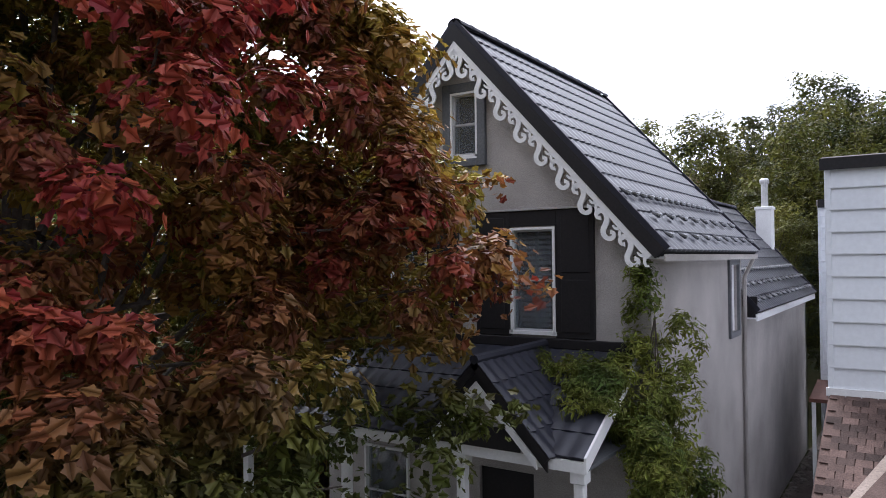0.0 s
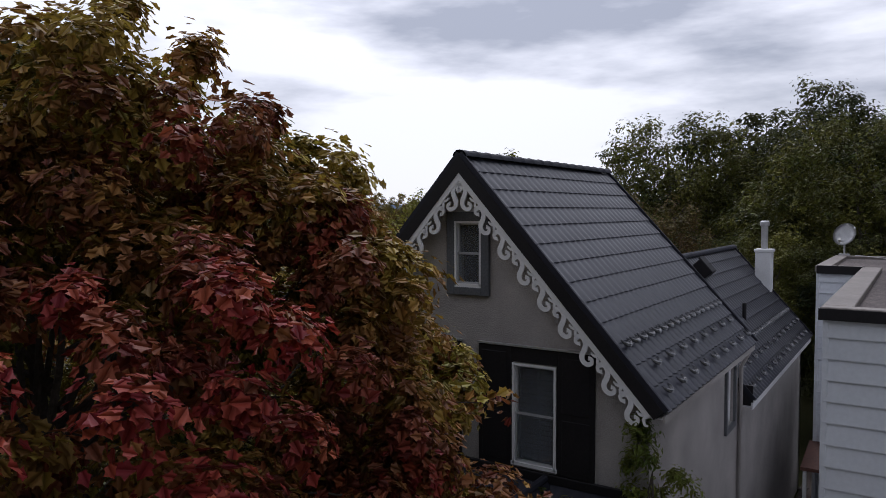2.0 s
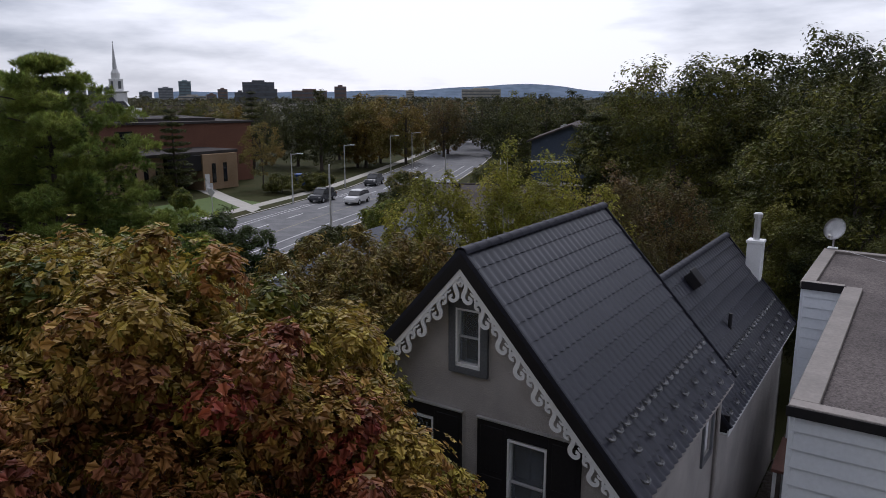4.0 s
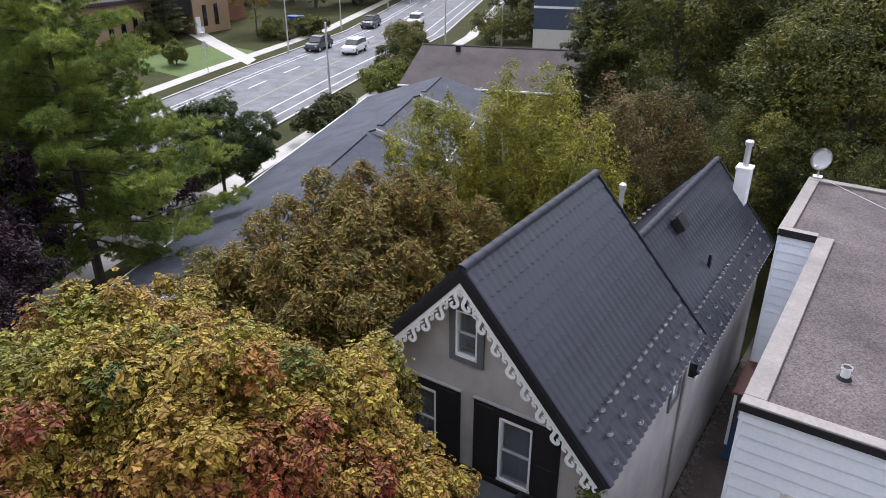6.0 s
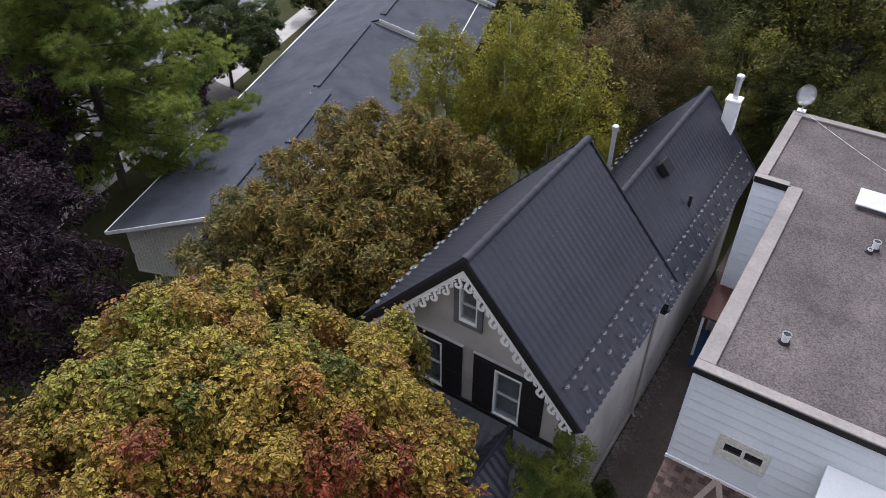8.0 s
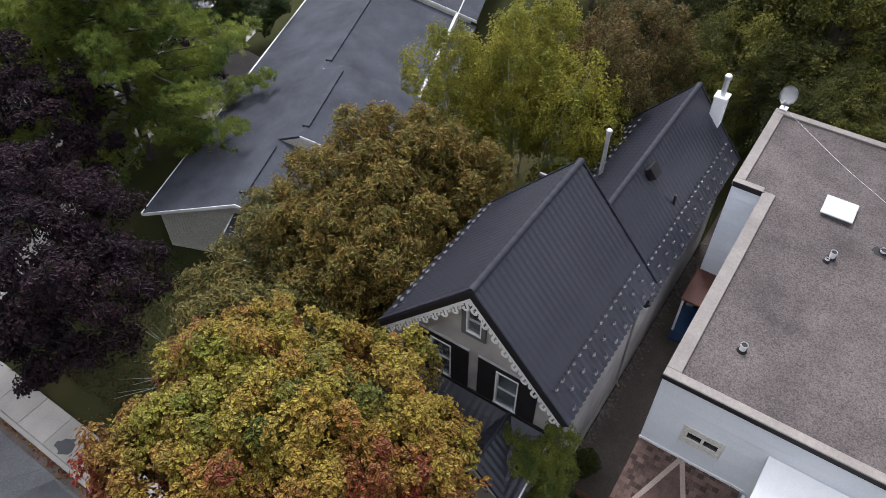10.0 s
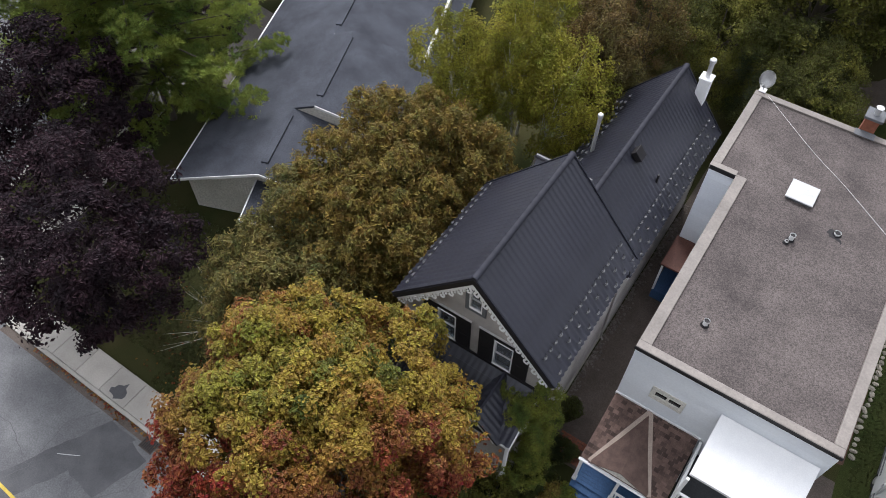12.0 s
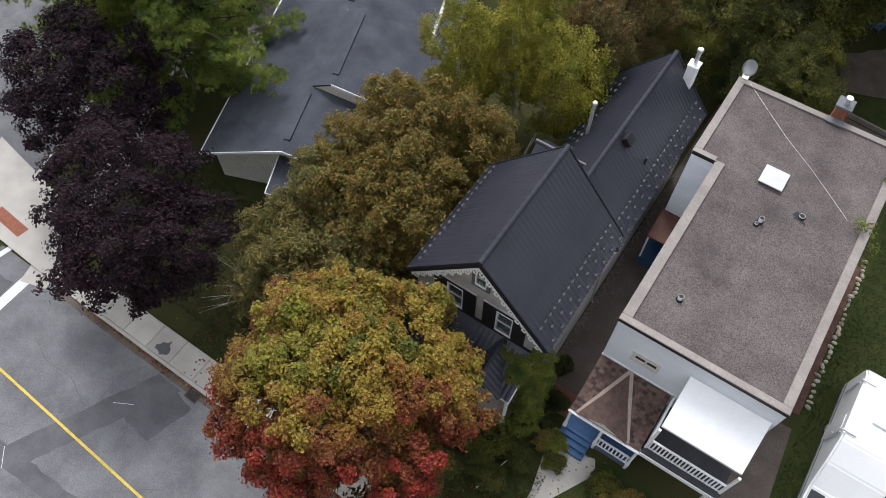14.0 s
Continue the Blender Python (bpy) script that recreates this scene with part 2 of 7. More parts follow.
L_VINE = leaf_material("vine_leaves", (0.088, 0.128, 0.026), (0.27, 0.28, 0.05), 1.6, 0.35)


# ---- building blocks ----
def part(name, bm, mat, parent=None, label=""):
    """Links a bmesh as one mesh object under a thing or a part."""
    me = bpy.data.meshes.new(name)
    bm.normal_update()
    bm.to_mesh(me)
    bm.free()
    me.materials.append(mat)
    ob = new(name, me)
    ob.parent = parent
    return tagged(ob, label)


def again(ob, parent, m=None):
    """One more object on the same mesh."""
    o = new(ob.name.split(".")[0], ob.data)
    o.parent = parent
    if m is not None:
        o.matrix_basis = m
    return o


def thing(name, label, category, m=None, group="", kind=""):
    ob = new(name)
    ob.empty_display_size = 0.3
    if m is not None:
        ob.matrix_basis = m
    return tagged(ob, label, category, group, kind)


def box(bm, x0, x1, y0, y1, z0, z1, bevel=0.0):
    vs = [bm.verts.new(p) for p in ((x0, y0, z0), (x1, y0, z0), (x1, y1, z0), (x0, y1, z0), (x0, y0, z1), (x1, y0, z1), (x1, y1, z1), (x0, y1, z1))]
    fs = [bm.faces.new([vs[i] for i in f]) for f in ((3, 2, 1, 0), (4, 5, 6, 7), (0, 1, 5, 4), (1, 2, 6, 5), (2, 3, 7, 6), (3, 0, 4, 7))]
    if bevel:
        es = list({e for f in fs for e in f.edges})
        bmesh.ops.bevel(bm, geom=es, offset=bevel, segments=1, affect="EDGES", clamp_overlap=True)
    return bm


def boxed(*a, bevel=0.0):
    return box(bmesh.new(), *a, bevel=bevel)


def prism(bm, pts, d):
    """A solid from a flat outline (points in space) pushed along d."""
    d = Vector(d)
    a = [bm.verts.new(p) for p in pts]
    b = [bm.verts.new(Vector(p) + d) for p in pts]
    bm.faces.new(list(reversed(a)))
    bm.faces.new(b)
    n = len(pts)
    for i in range(n):
        bm.faces.new((a[i], a[(i + 1) % n], b[(i + 1) % n], b[i]))
    bmesh.ops.recalc_face_normals(bm, faces=bm.faces)
    return bm


def tube(bm, pts, radii, seg=8, cap=True):
    """A round bar through points, with a radius for each."""
    rings = []
    pts = [Vector(p) for p in pts]
    for i, p in enumerate(pts):
        d = (pts[min(i + 1, len(pts) - 1)] - pts[max(i - 1, 0)]).normalized()
        a = d.orthogonal().normalized()
        if rings:
            a = (last - d * last.dot(d)).normalized()
        last = a
        b = d.cross(a)
        rings.append([bm.verts.new(p + (a * math.cos(k * math.tau / seg) + b * math.sin(k * math.tau / seg)) * radii[i]) for k in range(seg)])
    for r, s in zip(rings, rings[1:]):
        for k in range(seg):
            bm.faces.new((r[k], r[(k + 1) % seg], s[(k + 1) % seg], s[k]))
    if cap:
        bm.faces.new(list(reversed(rings[0])))
        bm.faces.new(rings[-1])
    return bm


def slab(bm, quad, thick):
    """A plate on a four-cornered face, thickened downwards along its normal."""
    q = [Vector(p) for p in quad]
    n = (q[1] - q[0]).cross(q[2] - q[0]).normalized()
    if n.z < 0:
        n = -n
    return prism(bm, q, -n * thick)

# ---- ground, streets ----
def sheet(name, pts, z, mat, label, category, thick=0.0):
    bm = bmesh.new()
    if thick:
        prism(bm, [(x, y, z - thick) for x, y in pts], (0, 0, thick))
    else:
        f = bm.faces.new([bm.verts.new((x, y, z)) for x, y in pts])
        if f.normal.z < 0:
            f.normal_flip()
    ob = part(name, bm, mat)
    return tagged(ob, label, category, kind="structure")


sheet("ground", [(-3000, -600), (2600, -600), (2600, 4200), (-3000, 4200)], 0.0, M_GRASS, "patchy dark lawn and bare ground round the houses", "ground")
KERB_Y, WALK_Y = 1.65, 3.05
sheet("road", [(-30.5, -7.5), (60, -7.5), (60, KERB_Y), (-28.0, KERB_Y)], 0.012, M_ASPHALT, "worn grey asphalt side street with patches", "road")

# avenue, curving slightly away
RIGHT = [(-23.0, -16.0), (-28.5, 0.0), (-38.4, 33.4), (-44.2, 52.0), (-51.0, 76.5), (-64.4, 108.2), (-90.0, 165.0), (-160.0, 300.0)]
AVENUE_W = 12.6


def offset_line(line, d):
    out = []
    for i, p in enumerate(line):
        a, b = line[max(i - 1, 0)], line[min(i + 1, len(line) - 1)]
        t = Vector((b[0] - a[0], b[1] - a[1])).normalized()
        out.append((p[0] - t.y * d, p[1] + t.x * d))
    return out


def ribbon(bm, line, d0, d1, z):
    a, b = offset_line(line, d0), offset_line(line, d1)
    va = [bm.verts.new((x, y, z)) for x, y in a]
    vb = [bm.verts.new((x, y, z)) for x, y in b]
    for i in range(len(line) - 1):
        bm.faces.new((va[i], va[i + 1], vb[i + 1], vb[i]))
    bmesh.ops.recalc_face_normals(bm, faces=bm.faces)
    for f in bm.faces:
        if f.normal.z < 0:
            f.normal_flip()
    return bm


tagged(part("road_avenue", ribbon(bmesh.new(), RIGHT, 0.0, AVENUE_W, 0.016), M_ASPHALT), "wide grey asphalt avenue with white lane lines", "road", kind="structure")


def dense(line, step=2.0):
    out = []
    for a, b in zip(line, line[1:]):
        n = max(1, int(math.dist(a, b) / step))
        out += [(a[0] + (b[0] - a[0]) * i / n, a[1] + (b[1] - a[1]) * i / n) for i in range(n)]
    return out + [line[-1]]


FINE = dense(RIGHT[2:6], 3.0)
for d, w in ((1.1, 0.12), (2.6, 0.12), (9.9, 0.1), (10.5, 0.1)):
    tagged(part("lane_line", ribbon(bmesh.new(), FINE, d, d + w, 0.022), M_LINE), "solid white painted lane line on the avenue", "road line", "lane lines", "structure")
bm = bmesh.new()
for i in range(0, len(FINE) - 1, 2):
    ribbon(bm, FINE[i:i + 2], 7.8, 7.95, 0.022)
tagged(part("lane_dashes", bm, M_LINE), "row of white painted dashes on the avenue", "road line", kind="structure")
tagged(part("centre_line", ribbon(bmesh.new(), FINE, 5.3, 5.4, 0.022), M_FAINT), "worn yellow centre line of the avenue", "road line", kind="structure")
tagged(part("yellow_line", ribbon(bmesh.new(), [(60, -4.9), (-12, -2.95), (-23.2, -2.5)], 0, 0.11, 0.02), M_YELLOW), "yellow painted centre line on the side street", "road line", kind="structure")
sheet("stop_line", [(-25.75, -2.6), (-25.2, -2.6), (-25.25, 1.6), (-25.8, 1.6)], 0.024, M_LINE, "broad white painted stop line", "road line")
sheet("crosswalk_line", [(-28.6, -2.6), (-28.3, -2.6), (-27.4, 1.9), (-27.7, 1.9)], 0.024, M_LINE, "white painted edge line of a crosswalk", "road line")


def ragged(pts, amount, seed, step=0.4):
    """An outline with uneven edges."""
    rr = random.Random(seed)
    out = []
    for (x0, y0), (x1, y1) in zip(pts, pts[1:] + pts[:1]):
        n = max(2, int(math.hypot(x1 - x0, y1 - y0) / step))
        for i in range(n):
            out.append((x0 + (x1 - x0) * i / n + rr.uniform(-amount, amount), y0 + (y1 - y0) * i / n + rr.uniform(-amount, amount)))
    return out


for i, (pts, lab) in enumerate((([(-19.9, -4.6), (-18.6, -4.6), (-15.6, 1.2), (-16.9, 1.2)], "darker repaired strip across the asphalt"),
                                ([(-24, -5.6), (-18, -5.2), (-13.5, -5.0), (-13.6, -4.3), (-18.2, -4.5), (-24, -4.8)], "long dark asphalt repair beside the yellow line"),
                                ([(-16.9, -1.0), (-15.2, -1.2), (-14.6, 0.9), (-15.6, 1.1)], "square asphalt repair near the drain"),
                                ([(-26.4, -2.2), (-25.9, -2.2), (-25.9, 0.6), (-28.2, 0.4)], "dark patch at the crossing"))):
    sheet("asphalt_patch", ragged(pts, 0.06, i), 0.0165 + 0.0004 * i, M_ASPHALT_PATCH, lab, "road patch")
for i, line in enumerate(([(-23, -0.6), (-21.4, -1.2), (-20.1, -1.0), (-18.4, -1.7), (-17.0, -1.5)], [(-19.5, -6.8), (-18.7, -5.2), (-18.9, -3.4), (-18.1, -1.8), (-18.3, 0.2), (-17.6, 1.2)], [(-15.2, -1.3), (-14.4, -0.2), (-14.5, 1.0)], [(-22.5, -5.5), (-21.0, -4.2), (-20.2, -3.9)], [(-14.8, -3.4), (-13.2, -2.2), (-12.6, -0.4), (-11.5, 1.1)])):
    fine = dense(line, 0.3)
    rr = random.Random(40 + i)
    fine = [(x + rr.uniform(-0.04, 0.04), y + rr.uniform(-0.04, 0.04)) for x, y in fine]
    tagged(part("road_crack", ribbon(bmesh.new(), fine, -0.011, 0.011, 0.0195), M_CRACK), "thin sealed crack in the asphalt", "road crack", "road cracks", "structure")
for i, (x, y, a) in enumerate(((-17.2, -0.6, 0.5), (-22.3, -4.0, -0.75), (-19.6, -5.0, -0.8))):
    d = (math.cos(a) * 0.45, math.sin(a) * 0.45)
    tagged(part("survey_mark", ribbon(bmesh.new(), [(x - d[0], y - d[1]), (x + d[0], y + d[1])], -0.012, 0.012, 0.0205), M_LINE), "faint short white mark on the road", "road mark", "road marks", "structure")
# kerb and pavement slabs of the side street
tagged(part("kerb", boxed(-24.0, 40, KERB_Y - 0.02, KERB_Y + 0.14, -0.1, 0.13, bevel=0.02), M_CONCRETE), "grey concrete kerb along the side street", "kerb", kind="structure")
sheet("kerb_gutter", [(-24, KERB_Y - 0.35), (40, KERB_Y - 0.35), (40, KERB_Y - 0.02), (-24, KERB_Y - 0.02)], 0.019, M_EARTH, "dirty leaf-strewn gutter by the kerb", "gutter")
sheet("corner_pavement", [(-31.6, 1.9), (-24.0, KERB_Y), (-24.0, WALK_Y + 0.1), (-28.2, 5.2), (-33.5, 6.0)], 0.125, M_CONCRETE, "pale concrete pavement on the street corner", "pavement", 0.2)
sheet("tactile_strip", [(-29.9, 2.5), (-27.7, 2.35), (-27.6, 2.95), (-29.8, 3.1)], 0.131, M_BRICK, "rust-red tactile strip at the crossing", "tactile paving")
pav = thing("pavement", "pale concrete slabs of the side street pavement", "pavement", kind="structure")
slab_ob = None
for i in range(31):
    x = -24.0 + 1.42 * i
    if slab_ob is None:
        slab_ob = part("paving_slab", boxed(0.008, 1.412, KERB_Y + 0.15, WALK_Y, 0.0, 0.13, bevel=0.008), M_CONCRETE, pav)
        slab_ob.location.x = x
    else:
        again(slab_ob, pav, pose(x, 0, 0))
sheet("damp_stain", ragged([(-17.95, 1.95), (-17.5, 1.85), (-17.2, 2.2), (-17.45, 2.6), (-17.85, 2.45)], 0.07, 5, 0.15), 0.1325, M_ASPHALT_PATCH, "dark damp stain on the pavement slab", "stain")
# avenue pavement and verge
tagged(part("pavement_avenue", ribbon(bmesh.new(), RIGHT[1:], -4.3, -2.9, 0.03), M_CONCRETE), "pale concrete footway along the avenue", "pavement", kind="structure")
tagged(part("pavement_far", ribbon(bmesh.new(), RIGHT[1:], AVENUE_W + 2.2, AVENUE_W + 3.7, 0.03), M_CONCRETE), "pale concrete footway across the avenue", "pavement", kind="structure")
tagged(part("kerb_far", ribbon(bmesh.new(), RIGHT[1:], AVENUE_W, AVENUE_W + 0.25, 0.1), M_CONCRETE), "concrete kerb across the avenue", "kerb", kind="structure")
tagged(part("kerb_near", ribbon(bmesh.new(), RIGHT[1:], -0.25, 0.0, 0.1), M_CONCRETE), "concrete kerb of the avenue", "kerb", kind="structure")
# alley between the two houses, garden path, drive
sheet("alley", [(-2.9, 9.6), (-1.15, 9.6), (-1.15, 30.0), (-2.9, 30.0)], 0.02, M_EARTH, "narrow bare earth alley between the two houses", "ground")
sheet("lawn_side", [(7.0, 3.1), (30, 3.1), (30, 40), (7.0, 40)], 0.008, M_LAWN, "mown green side lawn by the camper", "lawn")
sheet("lawn_front", [(-6.0, 3.1), (5.2, 3.1), (5.2, 8.9), (-2.6, 8.9)], 0.006, M_LAWN, "small front lawn by the garden path", "lawn")
sheet("garden_path", [(-0.75, 3.1), (0.35, 3.1), (-0.05, 6.3), (1.0, 8.2), (0.7, 8.75), (-1.2, 8.4), (-1.2, 7.8), (-0.85, 6.2)], 0.03, M_CONCRETE, "pale concrete garden path to the blue porch", "path", 0.06)
sheet("driveway", [(5.2, 3.1), (7.9, 3.1), (7.0, 14.6), (5.2, 14.6)], 0.015, M_EARTH, "worn earth drive beside the white house", "ground")

sheet("ranch_drive", [(-25.2, 17.4), (-28.2, 24.0), (-36.2, 24.8), (-33.6, 16.4)], 0.045, M_DRIVE, "worn grey-brown drive crossing the footway", "drive")

# ---- the stucco house ----
def holed(outline, holes, place, thick):
    """A wall from a flat outline with openings; place turns (a, b) into space, thick is the way through the wall."""
    bm = bmesh.new()
    edges = []
    for loop in [outline] + holes:
        vs = [bm.verts.new(place(a, b)) for a, b in loop]
        edges += [bm.edges.new((vs[i], vs[(i + 1) % len(vs)])) for i in range(len(vs))]
    bmesh.ops.triangle_fill(bm, edges=edges, use_beauty=True, use_dissolve=False)
    r = bmesh.ops.extrude_face_region(bm, geom=list(bm.faces))
    bmesh.ops.translate(bm, vec=Vector(thick), verts=[g for g in r["geom"] if isinstance(g, bmesh.types.BMVert)])
    bmesh.ops.recalc_face_normals(bm, faces=bm.faces)
    return bm


def rect(a0, a1, b0, b1):
    return [(a0, b0), (a1, b0), (a1, b1), (a0, b1)]


def course_bm(length, pitch=0.225, depth=0.359, seg=6):
    """One course of pressed metal tiles: waves along y, a stepped lower edge towards +x."""
    bm = bmesh.new()
    n = int(round(length / pitch)) * seg
    rows = []
    for k, (v, h) in enumerate(((-0.02, 0.0), (0.17, 0.003), (depth, 0.004), (depth + 0.006, -0.006))):
        row = []
        for i in range(n + 1):
            ph = (i % seg) / seg
            wave = 0.5 - 0.5 * math.cos(ph * math.tau)
            wave = wave ** 0.8
            row.append(bm.verts.new((v + (0.027 * wave if k >= 2 else 0.0), length * i / n, h + (0.007, 0.012, 0.032, 0.0)[k] * wave)))
        rows.append(row)
    for r, s in zip(rows, rows[1:]):
        for i in range(n):
            bm.faces.new((r[i], s[i], s[i + 1], r[i + 1]))
    for f in bm.faces:
        f.smooth = True
    for r in rows[2:]:
        for i in range(n):
            e = bm.edges.get((r[i], r[i + 1]))
            if e:
                e.smooth = False
    return bm


def slope_frame(p, right, angle):
    """Matrix of a roof slope: x runs down the slope, y along it, z out of it."""
    c, s = math.cos(angle), math.sin(angle)
    if right:
        m = Matrix(((c, 0, s), (0, 1, 0), (-s, 0, c)))
    else:
        m = Matrix(((-c, 0, -s), (0, -1, 0), (-s, 0, c)))
    return Matrix.Translation(p) @ m.to_4x4()


def tiled_roof(house, rx, rz, ex_r, ex_l, ez, y0, y1, name="roof"):
    """Two tiled slopes with deck, ridge caps and edge trims; returns the two slope frames."""
    length = y1 - y0
    frames = []
    first = None
    for right, ex in ((True, ex_r), (False, ex_l)):
        run = abs(ex - rx)
        ang = math.atan2(rz - ez, run)
        L = math.hypot(run, rz - ez)
        fr = slope_frame((rx, y0 if right else y1, rz), right, ang)
        frames.append((fr, L))
        deck = part(name, boxed(0.0, L - 0.02, 0.03, length - 0.03, -0.07, -0.012), M_BLACK, house)
        deck.matrix_basis = fr
        n = int(round(L / 0.359))
        for i in range(n):
            if first is None:
                first = part("tile_course", course_bm(length, depth=L / n), M_METAL_ROOF, deck)
                first.location = (0, 0, 0)
            else:
                o = again(first, deck, pose(i * L / n, 0, 0))
        # gutter edge along the eave
        part("eave_fascia", boxed(L - 0.03, L - 0.005, 0.0, length, -0.16, -0.02), M_BLACK, deck)
        for yy in (-0.012, length - 0.028):
            part("verge_trim", boxed(0.0, L, yy, yy + 0.04, -0.02, 0.055), M_RIDGE, deck)
    # rounded ridge caps
    bm = bmesh.new()
    prof = [(math.cos(a) * 0.12, math.sin(a) * 0.10) for a in [math.pi * k / 6 for k in range(7)]]
    vs = []
    for y, s in ((0.0, 1.0), (0.37, 0.93), (0.41, 1.06)):
        vs.append([bm.verts.new((px * s, y, pz * s - 0.06)) for px, pz in prof])
    for a, b in zip(vs, vs[1:]):
        for k in range(6):
            bm.faces.new((a[k], b[k], b[k + 1], a[k + 1]))
    for f in bm.faces:
        f.smooth = True
    cap = part("ridge_cap", bm, M_RIDGE, house)
    n = int(length / 0.37)
    cap.location = (rx, y0, rz + 0.03)
    for i in range(1, n):
        again(cap, house, pose(rx, y0 + i * length / n, rz + 0.03))
    return frames


def guard_bm():
    """A half-moon snow guard: a curved upright blade with a small strut behind."""
    bm = bmesh.new()
    n = 8
    ang = [-math.pi / 2 + math.pi * k / n for k in range(n + 1)]
    rows = []
    for dx, h in ((0.0, 0.0), (0.012, 0.55), (0.0, 1.0), (-0.014, 1.0), (-0.012, 0.0)):
        rows.append([bm.verts.new((0.105 * math.cos(a) + dx * 1.6 - (0.012 if h == 0.0 and dx < 0 else 0), 0.112 * math.sin(a), 0.012 + h * (0.018 + 0.05 * math.cos(a)))) for a in ang])
    for p, q in zip(rows, rows[1:]):
        for k in range(n):
            bm.faces.new((p[k], p[k + 1], q[k + 1], q[k]))
    prism(bm, [(0.09, -0.005, 0.04), (0.09, -0.005, 0.002), (0.03, -0.005, 0.002)], (0, 0.01, 0))
    bmesh.ops.recalc_face_normals(bm, faces=bm.faces)
    return bm


def smooth_line(pts, n=6):
    out = []
    P = [Vector(p) for p in pts]
    for i in range(len(P) - 1):
        a, b, c, d = P[max(i - 1, 0)], P[i], P[i + 1], P[min(i + 2, len(P) - 1)]
        for k in range(n):
            t = k / n
            out.append(0.5 * ((2 * b) + (c - a) * t + (2 * a - 5 * b + 4 * c - d) * t * t + (3 * b - a - 3 * c + d) * t ** 3))
    return out + [P[-1]]


def flat_stroke(bm, pts, widths, thick):
    """A flat sawn strip of varying width along a line in the xz plane, thick along y."""
    P = [Vector((p[0], 0, p[1])) for p in pts]
    rails = []
    for i, p in enumerate(P):
        d = (P[min(i + 1, len(P) - 1)] - P[max(i - 1, 0)]).normalized()
        nrm = Vector((-d.z, 0, d.x))
        w = widths[i] / 2
        rails.append([bm.verts.new(p + nrm * w), bm.verts.new(p - nrm * w), bm.verts.new(p - nrm * w + Vector((0, thick, 0))), bm.verts.new(p + nrm * w + Vector((0, thick, 0)))])
    for a, b in zip(rails, rails[1:]):
        for k in range(4):
            bm.faces.new((a[k], a[(k + 1) % 4], b[(k + 1) % 4], b[k]))
    bm.faces.new(rails[0])
    bm.faces.new(list(reversed(rails[-1])))


def scroll_bm():
    """One S-shaped sawn scroll; x runs down the rake, z is away from it (negative)."""
    bm = bmesh.new()
    s = smooth_line([(0.135, -0.115), (0.10, -0.15), (0.055, -0.125), (0.05, -0.06), (0.11, -0.02), (0.19, -0.05), (0.235, -0.13), (0.265, -0.21), (0.325, -0.255), (0.395, -0.235), (0.42, -0.17), (0.385, -0.125), (0.345, -0.15)], 4)
    n = len(s)
    flat_stroke(bm, s, [0.036 + 0.036 * math.sin(math.pi * i / (n - 1)) + (0.022 if i in (0, 1, n - 1, n - 2) else 0) for i in range(n)], 0.024)
    l = smooth_line([(0.42, -0.02), (0.45, -0.07), (0.50, -0.10), (0.53, -0.07)], 4)
    flat_stroke(bm, l, [0.045 - 0.02 * i / (len(l) - 1) for i in range(len(l))], 0.024)
    d = smooth_line([(0.40, -0.02), (0.36, -0.06), (0.31, -0.06)], 3)
    flat_stroke(bm, d, [0.05 - 0.03 * i / (len(d) - 1) for i in range(len(d))], 0.024)
    bmesh.ops.recalc_face_normals(bm, faces=bm.faces)
    return bm


